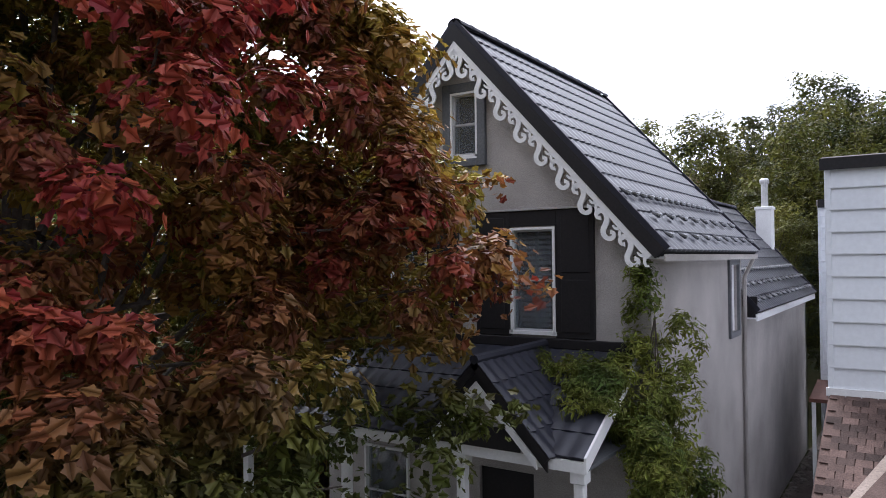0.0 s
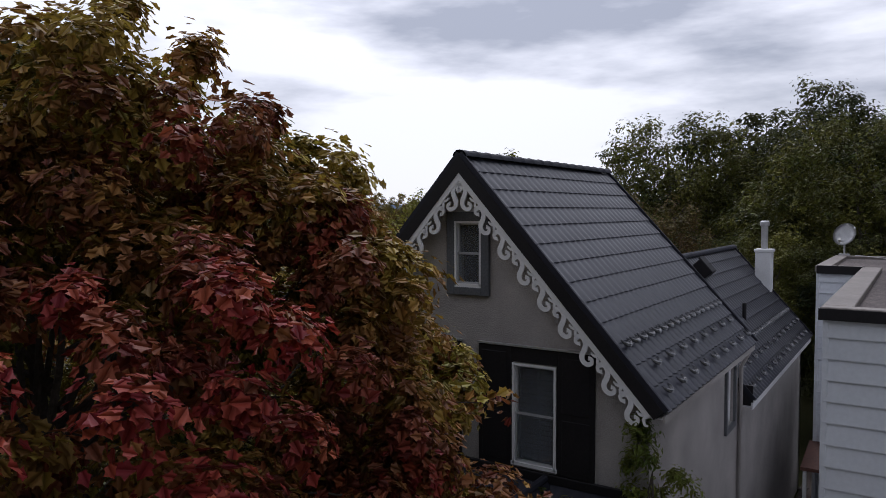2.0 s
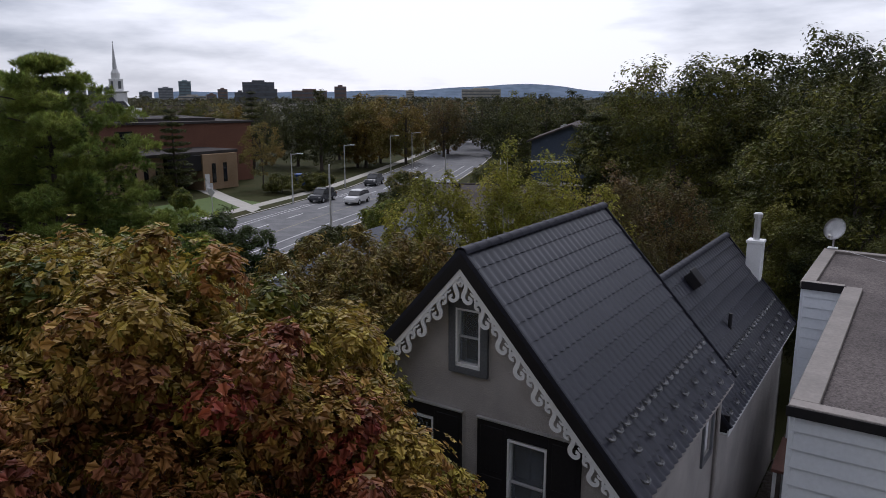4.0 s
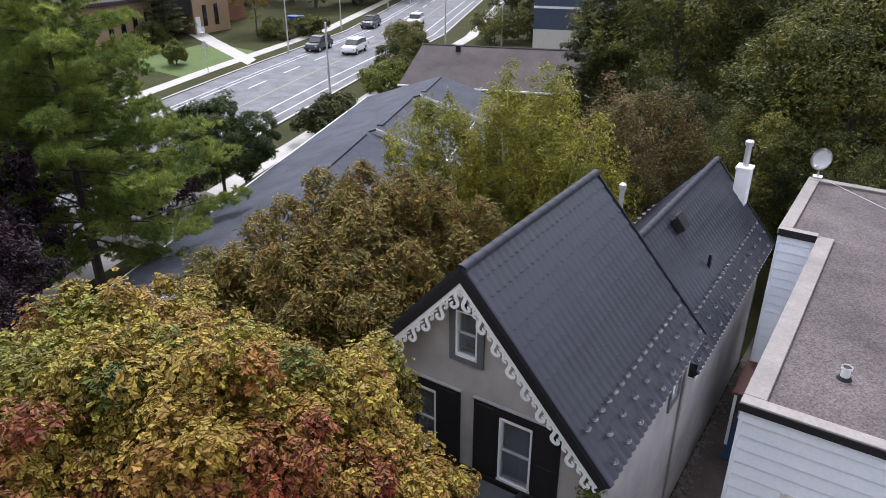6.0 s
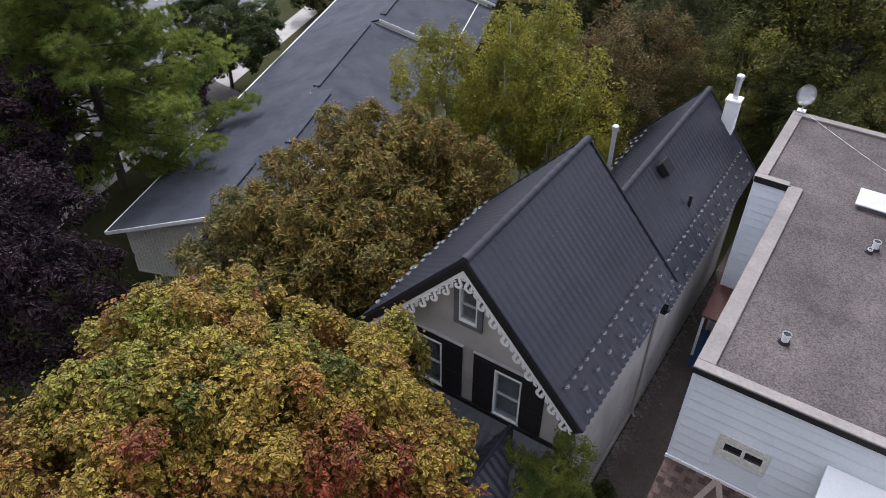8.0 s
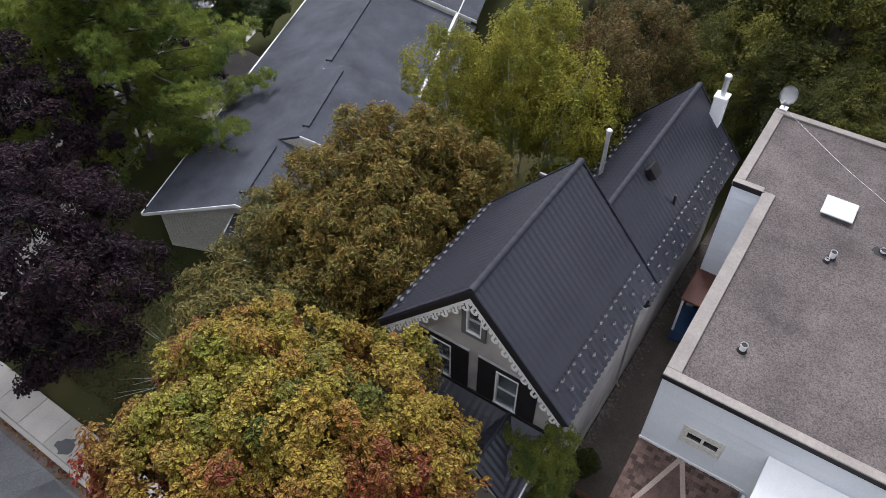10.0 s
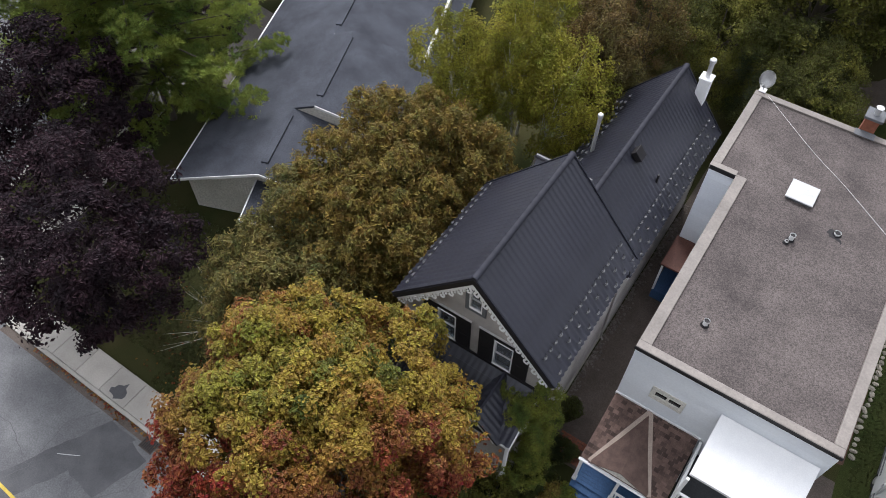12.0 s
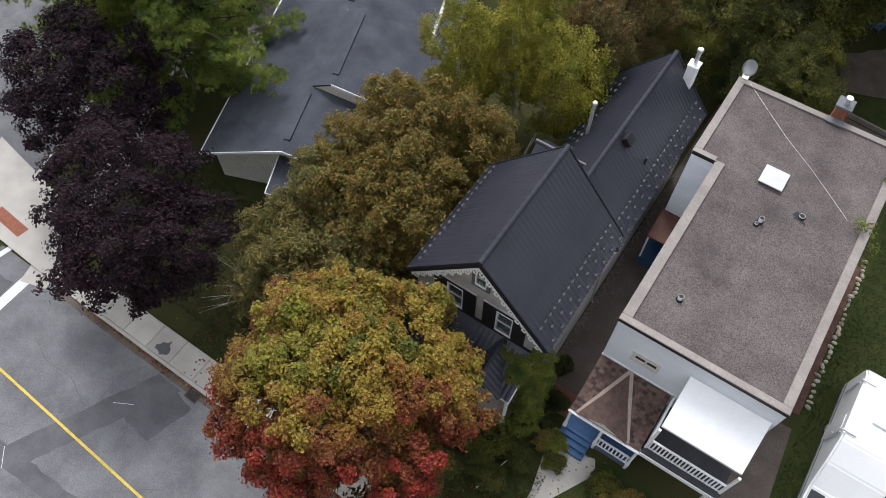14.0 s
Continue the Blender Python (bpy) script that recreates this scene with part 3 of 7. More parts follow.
def sash_window(house, x0, x1, z0, z1, y, frame_mat, slats=True, fw=0.035):
    """A double-hung window in a wall that faces -y: frame, sashes, panes and slatted blind."""
    bm = bmesh.new()
    for a in ((x0, x0 + fw, z0, z1), (x1 - fw, x1, z0, z1), (x0 + fw, x1 - fw, z1 - fw, z1), (x0 - 0.02, x1 + 0.02, z0 - 0.02, z0 + fw)):
        box(bm, a[0], a[1], y - 0.06, y + 0.1, a[2], a[3])
    win = part("window", bm, frame_mat, house, "white-framed double-hung window")
    zm = (z0 + z1) / 2
    for lo, hi, yy in ((z0 + fw, zm + 0.02, y - 0.01), (zm - 0.02, z1 - fw, y + 0.03)):
        bm = bmesh.new()
        for a in ((x0 + fw, x0 + fw + 0.022, lo, hi), (x1 - fw - 0.022, x1 - fw, lo, hi), (x0 + fw + 0.035, x1 - fw - 0.035, hi - 0.028, hi), (x0 + fw + 0.035, x1 - fw - 0.035, lo, lo + 0.028)):
            box(bm, a[0], a[1], yy - 0.017, yy + 0.017, a[2], a[3])
        part("sash", bm, M_SASH, win)
        pane = part("pane", boxed(x0 + fw + 0.035, x1 - fw - 0.035, yy - 0.003, yy + 0.003, lo + 0.04, hi - 0.04), M_GLASS, win)
        pane.visible_shadow = False
    if slats:
        bm = bmesh.new()
        n = int((z1 - z0 - 0.15) / 0.075)
        for half in ((x0 + 0.08, (x0 + x1) / 2 - 0.02), ((x0 + x1) / 2 + 0.02, x1 - 0.08)):
            for i in range(n):
                zc = z0 + 0.1 + i * 0.075
                if abs(zc - zm) < 0.06:
                    continue
                prism(bm, [(half[0], y + 0.10, zc - 0.018), (half[0], y + 0.105, zc - 0.022), (half[0], y + 0.15, zc + 0.022), (half[0], y + 0.145, zc + 0.026)], (half[1] - half[0], 0, 0))
            for xx in (half[0] - 0.025, half[1]):
                box(bm, xx, xx + 0.025, y + 0.1, y + 0.15, z0 + 0.05, z1 - 0.05)
            box(bm, half[0], half[1], y + 0.1, y + 0.15, zm - 0.045, zm + 0.045)
        part("slatted_shutter", bm, M_BLIND, win, "grey slatted inside shutters")
    # near-black panel stands in for the shade of the unlit room
    part("room_lining", boxed(x0 + 0.01, x1 - 0.01, y + 0.3, y + 0.32, z0, z1), M_UNLIT_ROOM, win, "dark panel in place of the unlit room")
    return win


HX, HY = -5.824, 9.47
house = thing("gable_house", "grey stucco gable house with dark metal roof and white scrollwork", "house", pose(HX, HY, 0))
RZ, EZ, EX = 9.31, 5.85, 3.135
WX, DEEP = 2.84, 5.62
SL = (RZ - EZ) / EX
wall_top = RZ - SL * WX - 0.12
peak = RZ - 0.12
FRONT_HOLES = [rect(0.785, 1.495, 4.68, 6.2), rect(-1.416, -0.70, 4.68, 6.2), rect(-0.23, 0.25, 7.3, 8.3), rect(-2.0, -1.1, 1.2, 2.7), rect(0.2, 1.1, 0.6, 2.65)]
part("wall", holed([(-WX, 0), (WX, 0), (WX, wall_top), (0.0, peak), (-WX, wall_top)], FRONT_HOLES, lambda a, b: (a, 0, b), (0, 0.22, 0)), M_STUCCO, house)
part("wall", holed([(-WX, 0), (WX, 0), (WX, wall_top), (0.0, peak), (-WX, wall_top)], [], lambda a, b: (a, DEEP - 0.22, b), (0, 0.22, 0)), M_STUCCO, house)
part("wall", holed([(0.22, 0), (DEEP - 0.22, 0), (DEEP - 0.22, wall_top), (0.22, wall_top)], [rect(4.55, 5.2, 4.35, 5.6)], lambda a, b: (WX, a, b), (-0.22, 0, 0)), M_STUCCO, house)
part("wall", boxed(-WX, -WX + 0.22, 0.22, DEEP - 0.22, 0, wall_top), M_STUCCO, house)
part("foundation", boxed(-WX - 0.03, WX + 0.03, -0.03, DEEP, -0.1, 0.35, bevel=0.02), M_CONCRETE, house)
Y_FRONT = -0.27
frames_main = tiled_roof(house, 0.0, RZ, EX, -EX, EZ, Y_FRONT, 5.76)
sash_window(house, 0.785, 1.495, 4.68, 6.2, 0.0, M_WHITE)
sash_window(house, -1.416, -0.70, 4.68, 6.2, 0.0, M_WHITE)
sash_window(house, -0.23, 0.25, 7.3, 8.3, 0.0, M_WHITE, False)
sash_window(house, -2.0, -1.1, 1.2, 2.7, 0.0, M_WHITE, False)
door = part("door", boxed(0.2, 1.1, 0.06, 0.12, 0.6, 2.65, bevel=0.01), M_BLACK, house, "black front door")
# grey trim round the attic window
bm = bmesh.new()
for a in ((-0.37, -0.23, 7.16, 8.44), (0.25, 0.39, 7.16, 8.44), (-0.23, 0.25, 8.3, 8.44), (-0.23, 0.25, 7.16, 7.28)):
    box(bm, a[0], a[1], -0.07, -0.004, a[2], a[3], 0.008)
part("window_trim", bm, M_GREY_TRIM, house, "grey painted board trim")
# black boards and shutters round the upper windows
for c in (1.14, -1.06):
    for x0, x1 in ((c - 0.94, c - 0.38), (c + 0.38, c + 0.94)):
        bm = boxed(x0, x1, -0.05, -0.004, 4.63, 6.44, bevel=0.008)
        for z0, z1 in ((4.72, 5.45), (5.55, 6.35)):
            box(bm, x0 + 0.07, x1 - 0.07, -0.062, -0.05, z0, z1, 0.006)
        part("shutter", bm, M_BLACK, house, "black panelled shutter")
    bm = boxed(c - 0.38, c + 0.38, -0.045, -0.004, 6.22, 6.44, bevel=0.006)
    box(bm, c - 0.38, c - 0.36, -0.045, -0.004, 4.63, 6.22)
    box(bm, c + 0.36, c + 0.38, -0.045, -0.004, 4.63, 6.22)
    part("surround", bm, M_BLACK, house, "black window surround")
    part("drip_cap", boxed(c - 0.96, c + 0.96, -0.07, 0.0, 6.445, 6.47), M_STEEL, house)
# rake boards, rails and scrolls of the front gable
scroll = None
ANG = math.atan2(RZ - EZ, EX)
RAKE = math.hypot(EX, RZ - EZ)
for right in (True, False):
    s = 1 if right else -1
    c, n = Vector((s * math.cos(ANG), 0, -math.sin(ANG))), Vector((-s * math.sin(ANG), 0, -math.cos(ANG)))
    top = Vector((0, Y_FRONT - 0.02, RZ + 0.02))

    def rake_board(w0, w1, y0, y1, extra=0.0):
        t0, t1 = w0 / math.tan(math.pi / 2 - ANG), w1 / math.tan(math.pi / 2 - ANG)
        p = [top + c * t0 + n * w0, top + c * (RAKE + extra) + n * w0, top + c * (RAKE + extra) + n * w1, top + c * t1 + n * w1]
        return prism(bmesh.new(), [v + Vector((0, y0, 0)) for v in p], (0, y1 - y0, 0))

    part("rake_fascia", rake_board(0.03, 0.20, -0.01, 0.03), M_BLACK, house, "black rake fascia")
    part("rake_rail", rake_board(0.20, 0.28, 0.0, 0.035, -0.06), M_WHITE, house, "white rail under the fascia")
    part("rake_soffit", rake_board(0.10, 0.16, 0.04, 0.30, -0.05), M_WHITE, house)
    for i in range(9):
        off = 0.30 + i * 0.478
        base = top + c * off + n * 0.262
        m = Matrix((( c.x, 0, -n.x, 0), (0, 1, 0, 0), (c.z, 0, -n.z, 0), (0, 0, 0, 1)))
        m = Matrix.Translation(base + Vector((0, 0.004, 0))) @ m @ Matrix.Diagonal((1.06, 1, 0.9, 1))
        if scroll is None:
            scroll = part("scroll", scroll_bm(), M_WHITE, house, "white sawn scroll")
            scroll.matrix_basis = m
        else:
            again(scroll, house, m)
    # eave soffit and frieze along the side wall
    part("eave_soffit", boxed(min(s * WX, s * (EX - 0.04)), max(s * WX, s * (EX - 0.04)), Y_FRONT + 0.05, DEEP, EZ - 0.12, EZ - 0.09), M_WHITE, house)
    part("eave_board", boxed(min(s * (EX - 0.04), s * (EX - 0.01)), max(s * (EX - 0.04), s * (EX - 0.01)), Y_FRONT, 5.74, EZ - 0.15, EZ - 0.06), M_STUCCO, house)
# side window and downspout
bm = bmesh.new()
for a in ((4.45, 4.55, 4.25, 5.7), (5.2, 5.3, 4.25, 5.7), (4.55, 5.2, 5.6, 5.7), (4.55, 5.2, 4.25, 4.35)):
    box(bm, WX, WX + 0.05, a[0], a[1], a[2], a[3])
w = part("side_window", bm, M_GREY_TRIM, house, "dark-framed side window")
part("pane", boxed(WX - 0.06, WX - 0.05, 4.55, 5.2, 4.35, 5.6), M_WHITE, w, "white window sash with blind")
part("downspout", tube(bmesh.new(), [(EX - 0.08, 5.66, EZ - 0.15), (WX + 0.06, 5.62, EZ - 0.5), (WX + 0.06, 5.62, 0.3), (WX + 0.16, 5.62, 0.12)], [0.04] * 4), M_STUCCO, house, "stucco-coloured downspout")

# rear wing
WRX, WRZ, WER, WEL, WEZ = 0.82, 7.3, 3.12, -1.48, 4.68
W0, W1 = 5.74, 14.75
frames_wing = tiled_roof(house, WRX, WRZ, WER, WEL, WEZ, W0, W1)
wt = WEZ + 0.12
part("wing_wall", boxed(2.65, 2.87, DEEP, W1 - 0.2, 0, wt), M_STUCCO, house)
part("wing_wall", boxed(-1.25, -1.03, DEEP, W1 - 0.2, 0, wt), M_STUCCO, house)
part("wing_wall", holed([(-1.25, 0), (2.87, 0), (2.87, wt), (WRX, WRZ - 0.1), (-1.25, wt)], [], lambda a, b: (a, W1 - 0.42, b), (0, 0.2, 0)), M_STUCCO, house)
part("wing_fascia", boxed(2.87, WER - 0.02, W0 + 0.02, W0 + 0.05, WEZ - 0.16, WEZ + 0.28), M_BLACK, house)
part("wing_eave_board", boxed(WER - 0.05, WER - 0.02, W0, W1, WEZ - 0.2, WEZ - 0.06), M_WHITE, house)
part("wing_soffit", boxed(2.87, WER - 0.05, W0, W1, WEZ - 0.16, WEZ - 0.13), M_WHITE, house)
# cross gable on the wing's far side
CGY, CGZ = 7.35, 6.72
bm = bmesh.new()
for sgn in (1, -1):
    slab(bm, [(0.55, CGY, CGZ), (-1.9, CGY, CGZ), (-1.9, CGY + sgn * 1.0, CGZ - 0.95), (0.0, CGY + sgn * 1.0, CGZ - 0.95)], 0.06)
part("cross_gable_roof", bm, M_METAL_ROOF, house)
part("cross_gable_cap", tube(bmesh.new(), [(0.5, CGY, CGZ + 0.0), (-1.95, CGY, CGZ + 0.0)], [0.10, 0.10], 10), M_METAL_ROOF, house)
part("cross_gable_wall", holed([(CGY - 0.85, 4.0), (CGY + 0.85, 4.0), (CGY + 0.85, CGZ - 0.9), (CGY, CGZ - 0.1), (CGY - 0.85, CGZ - 0.9)], [], lambda a, b: (-1.75, a, b), (0.2, 0, 0)), M_STUCCO, house)
# snow guards, three staggered rows above each eave
guard = None


def guard_rows(fr, L, length, y_from, y_to, rows, step, house):
    global guard
    fm, _ = fr
    for k, up in enumerate(rows):
        n = int((y_to - y_from) / step)
        for i in range(n + 1):
            y = y_from + i * step + (0.5 * step if k % 2 else 0.0)
            if y > y_to + 0.1 or y < 0.1 or y > length - 0.1:
                continue
            m = fm @ pose(L - up, y, 0.03)
            if guard is None:
                guard = part("snow_guard", guard_bm(), M_GUARD, house, "half-moon metal snow guard")
                guard.matrix_basis = m
            else:
                again(guard, house, m)


def guards(fr, length, y0, y1):
    guard_rows(fr, fr[1], length, y0, y1, (1.06,), 0.33, house)
    guard_rows(fr, fr[1], length, y0 + 0.12, y1, (0.27, 0.66), 0.66, house)


guards(frames_main[0], 6.03, 0.35, 5.8)
guards(frames_wing[0], 9.0, 0.3, 8.8)
guard_rows(frames_main[1], frames_main[1][1], 6.03, 0.3, 5.7, (0.62,), 0.33, house)
guard_rows(frames_main[1], frames_main[1][1], 6.03, 0.45, 5.7, (0.24,), 0.66, house)
guard_rows(frames_wing[1], frames_wing[1][1], 9.0, 1.0, 7.0, (0.32, 0.72, 1.1), 0.45, house)
# chimney, vents
bm = boxed(1.55, 2.01, 14.35, 14.81, 5.2, 7.22, bevel=0.02)
box(bm, 1.52, 2.04, 14.32, 14.84, 7.17, 7.27, 0.015)
ch = part("chimney", bm, M_WHITE, house, "white rendered chimney stack")
bm = tube(bmesh.new(), [(1.78, 14.58, 7.24), (1.78, 14.58, 8.0)], [0.10, 0.10], 14)
tube(bm, [(1.78, 14.58, 7.97), (1.78, 14.58, 8.02), (1.78, 14.58, 8.1), (1.78, 14.58, 8.14)], [0.13, 0.14, 0.14, 0.10], 14)
part("flue", bm, M_STEEL, ch, "steel flue with cap")
bm = tube(bmesh.new(), [(-0.66, 9.79, 5.4), (-0.66, 9.79, 7.5)], [0.075, 0.075], 12)
tube(bm, [(-0.66, 9.79, 7.46), (-0.66, 9.79, 7.5), (-0.66, 9.79, 7.6), (-0.66, 9.79, 7.64)], [0.105, 0.11, 0.11, 0.06], 12)
part("vent_pipe", bm, M_STEEL, house, "galvanised vent pipe with cap")
bv = part("roof_vent", boxed(-0.02, 0.42, -0.23, 0.23, 0.0, 0.26, bevel=0.02), M_BLACK, house, "black box roof vent")
bv.matrix_basis = frames_wing[0][0] @ pose(0.32, 3.55, 0.02)
part("vent_hood", boxed(-0.07, 0.42, -0.23, 0.23, 0.22, 0.27, bevel=0.015), M_BLACK, bv)
pp = part("plumbing_pipe", tube(bmesh.new(), [(-1.22 + 3.4, 9.6, 5.3), (2.18, 9.6, 6.15)], [0.05, 0.05], 10), M_BLACK, house, "short black plumbing pipe")

part("porch_flashing", boxed(-3.0, 2.66, -0.06, -0.004, 4.48, 4.62, bevel=0.01), M_BLACK, house)
# front porch: tiled shed roof with a small gable
PX0, PX1, PY, PZ0, PZ1 = -3.0, 2.66, -1.85, 3.52, 4.5
pl = math.hypot(PY, PZ1 - PZ0)
pa = math.atan2(PZ1 - PZ0, -PY)
pm = Matrix.Translation((PX1, 0.0, PZ1)) @ Matrix(((0, -1, 0), (-math.cos(pa), 0, -math.sin(pa)), (-math.sin(pa), 0, math.cos(pa)))).to_4x4()
deck = part("porch_roof", boxed(0.0, pl, 0.0, PX1 - PX0, -0.06, -0.012), M_BLACK, house)
deck.matrix_basis = pm
pc = part("tile_course", course_bm(PX1 - PX0, depth=pl / 5), M_METAL_ROOF, deck)
for i in range(1, 5):
    again(pc, deck, pose(i * pl / 5, 0, 0))
part("porch_fascia", boxed(PX0, PX1, PY - 0.03, PY + 0.01, PZ0 - 0.16, PZ0 - 0.03), M_WHITE, house, "white porch fascia")
part("porch_end_trim", prism(bmesh.new(), [(PX1, PY - 0.03, PZ0 - 0.16), (PX1, PY - 0.03, PZ0 + 0.02), (PX1, 0, PZ1 + 0.02), (PX1, 0, PZ1 - 0.16)], (0.03, 0, 0)), M_WHITE, house)
part("porch_ceiling", boxed(PX0, PX1, PY + 0.01, 0.0, PZ0 - 0.16, PZ0 - 0.12), M_GREY_TRIM, house)
part("porch_floor", boxed(PX0, PX1, PY, 0.0, 0.0, 0.55, bevel=0.01), M_CONCRETE, house)
post = None
for x in (PX1 - 0.1, 1.0, -0.9, PX0 + 0.1):
    if post is None:
        bm = boxed(-0.06, 0.06, -0.06, 0.06, 0.55, PZ0 - 0.16, bevel=0.01)
        box(bm, -0.09, 0.09, -0.09, 0.09, 0.55, 0.75, 0.01)
        box(bm, -0.09, 0.09, -0.09, 0.09, PZ0 - 0.3, PZ0 - 0.16, 0.01)
        post = part("porch_post", bm, M_WHITE, house)
        post.location = (x, PY + 0.1, 0)
    else:
        again(post, house, pose(x, PY + 0.1, 0))
GX, GZ, GB, GH = 1.33, 4.54, 3.5, 0.96
bm = bmesh.new()
for sgn in (1, -1):
    slab(bm, [(GX, PY - 0.14, GZ), (GX, -0.05, GZ), (GX + sgn * GH, -0.05, GB), (GX + sgn * GH, PY - 0.14, GB)], 0.09)
gr = part("porch_gable_roof", bm, M_BLACK, house)
gl = math.hypot(GH, GZ - GB)
for right, y in ((True, PY - 0.14), (False, -0.05)):
    fm = slope_frame((GX, y, GZ + 0.015), right, math.atan2(GZ - GB, GH))
    for i in range(4):
        part("tile_course", course_bm(-PY + 0.09, depth=gl / 4), M_METAL_ROOF, gr).matrix_basis = fm @ pose(i * gl / 4, 0, 0)
part("porch_gable_ridge", tube(bmesh.new(), [(GX, PY - 0.15, GZ + 0.01), (GX, -0.05, GZ + 0.01)], [0.06, 0.06], 8), M_RIDGE, house)
part("porch_gable_wall", holed([(GX - 0.76, PZ0 - 0.03), (GX + 0.76, PZ0 - 0.03), (GX, GZ - 0.2)], [], lambda a, b: (a, PY - 0.05, b), (0, 0.05, 0)), M_STUCCO, house)
for sgn in (1, -1):
    part("porch_gable_rake", prism(bmesh.new(), [(GX, PY - 0.10, GZ - 0.25), (GX + sgn * 0.92, PY - 0.10, GB - 0.17), (GX + sgn * 0.92, PY - 0.10, GB - 0.04), (GX, PY - 0.10, GZ - 0.05)], (0, 0.03, 0)), M_BLACK, house, "black rake board")
    q = [(GX, PY - 0.115, GZ - 0.37), (GX + sgn * 0.79, PY - 0.115, GB - 0.15), (GX + sgn * 0.79, PY - 0.115, GB - 0.03), (GX, PY - 0.115, GZ - 0.25)]
    part("porch_gable_trim", prism(bmesh.new(), q, (0, 0.05, 0)), M_WHITE, house, "white gable trim")
part("porch_gable_panel", boxed(GX - 0.56, GX + 0.56, PY - 0.065, PY - 0.052, GB, GB + 0.26), M_BLACK, house)

# ---- the white flat-roofed house ----
NX, NY, NR = -1.1, 11.3, 7.05
NW, ND, NJ, NB = 6.15, 13.3, 8.45, -1.0
nb = thing("flat_roof_house", "white aluminium-sided house with a flat gravel roof", "house", pose(NX, NY, 0))
EXPO = 0.262


def sided(parent, length, z0, z1, m, skip=None):
    """Courses of lapped siding; local x along the wall, y out of the wall is negative."""
    n = int((z1 - z0) / EXPO)
    h = (z1 - z0) / n
    bm = prism(bmesh.new(), [(0, -0.004, h + 0.01), (0, 0.0, h + 0.01), (0, 0.0, 0), (0, -0.03, 0), (0, -0.032, 0.014)], (length, 0, 0))
    b = part("siding_board", bm, M_SIDING, parent)
    b.matrix_basis = m @ pose(0, 0, z0)
    for i in range(1, n):
        again(b, parent, m @ pose(0, 0, z0 + i * h))


core = part("wall", holed(rect(0, NW, 0, NR - 0.05), [rect(1.10, 1.94, 4.93, 5.22), rect(3.4, 4.3, 3.0, 5.0), rect(0.7, 1.7, 0.55, 2.55), rect(2.6, 4.2, 1.2, 2.4)], lambda a, b: (a, 0.0, b), (0, 0.2, 0)), M_SIDING, nb)
part("wall", boxed(0, 0.2, 0.2, NJ, 0, NR - 0.05), M_SIDING, nb)
part("wall", boxed(NB, 0.2, NJ, NJ + 0.2, 2.6, NR - 0.05), M_SIDING, nb)
part("wall", boxed(NB, NB + 0.2, NJ + 0.2, ND, 0, NR - 0.05), M_SIDING, nb)
part("wall", boxed(NW - 0.2, NW, 0.2, ND - 0.2, 0, NR - 0.05), M_SIDING, nb)
part("wall", boxed(NB + 0.2, NW, ND - 0.2, ND, 0, NR - 0.05), M_SIDING, nb)
sided(nb, NW, 5.46, NR - 0.08, pose(0, 0, 0))
sided(nb, 0.93, 3.9, 5.46, pose(0, 0, 0))
sided(nb, 1.32, 3.9, 5.46, pose(2.07, 0, 0))
sided(nb, 1.7, 3.9, 5.46, pose(4.35, 0, 0))
sided(nb, NJ, 0.3, NR - 0.08, pose(0, NJ, 0, 0, 0, -90))
sided(nb, -NB, 2.6, NR - 0.08, pose(NB, NJ, 0))
sided(nb, ND - NJ, 0.3, NR - 0.08, pose(NB, ND, 0, 0, 0, -90))
for x, y in ((-0.03, -0.03), (NB - 0.03, NJ - 0.03), (NW - 0.03, -0.03)):
    part("corner_post", boxed(x, x + 0.08, y, y + 0.08, 0.2, NR - 0.06, bevel=0.01), M_SIDING, nb)
roof = part("roof", prism(bmesh.new(), [(0.05, 0.05, NR - 0.2), (NW - 0.05, 0.05, NR - 0.2), (NW - 0.05, ND - 0.05, NR - 0.2), (NB + 0.05, ND - 0.05, NR - 0.2), (NB + 0.05, NJ + 0.05, NR - 0.2), (0.05, NJ + 0.05, NR - 0.2)], (0, 0, 0.17)), M_GRAVEL_ROOF, nb, "flat roof of brown-grey gravel")
for a in ((-0.06, NW + 0.06, -0.06, 0.22), (-0.06, 0.34, 0.22, NJ + 0.02), (NB - 0.06, -0.06, NJ - 0.06, NJ + 0.2), (NB - 0.06, NB + 0.28, NJ + 0.2, ND - 0.24), (NW - 0.28, NW + 0.06, 0.22, ND - 0.24), (NB - 0.06, NW + 0.06, ND - 0.24, ND + 0.06)):
    part("coping", boxed(*a, NR - 0.10, NR + 0.05, bevel=0.012), M_COPING, nb, "tan metal coping")
part("coping_edge", boxed(-0.08, NW + 0.08, -0.085, -0.065, NR - 0.13, NR + 0.03), M_BLACK, nb, "dark drip edge")
part("coping_edge", boxed(NB - 0.02, 0.0, NJ - 0.085, NJ - 0.065, NR - 0.14, NR + 0.06), M_BLACK, nb)
# slit window in the front wall
bm = bmesh.new()
for a in ((0.94, 1.10, 4.70, 5.46), (1.94, 2.06, 4.70, 5.46), (1.10, 1.94, 5.22, 5.46), (1.10, 1.94, 4.70, 4.93), (1.48, 1.56, 4.93, 5.22)):
    box(bm, a[0], a[1], -0.05, 0.05, a[2], a[3])
w = part("window", bm, M_CREAM, nb, "small cream-framed horizontal window")
for x0, x1 in ((1.10, 1.48), (1.56, 1.94)):
    part("pane", boxed(x0, x1, 0.0, 0.01, 4.93, 5.22), M_DARK_GLASS, w)
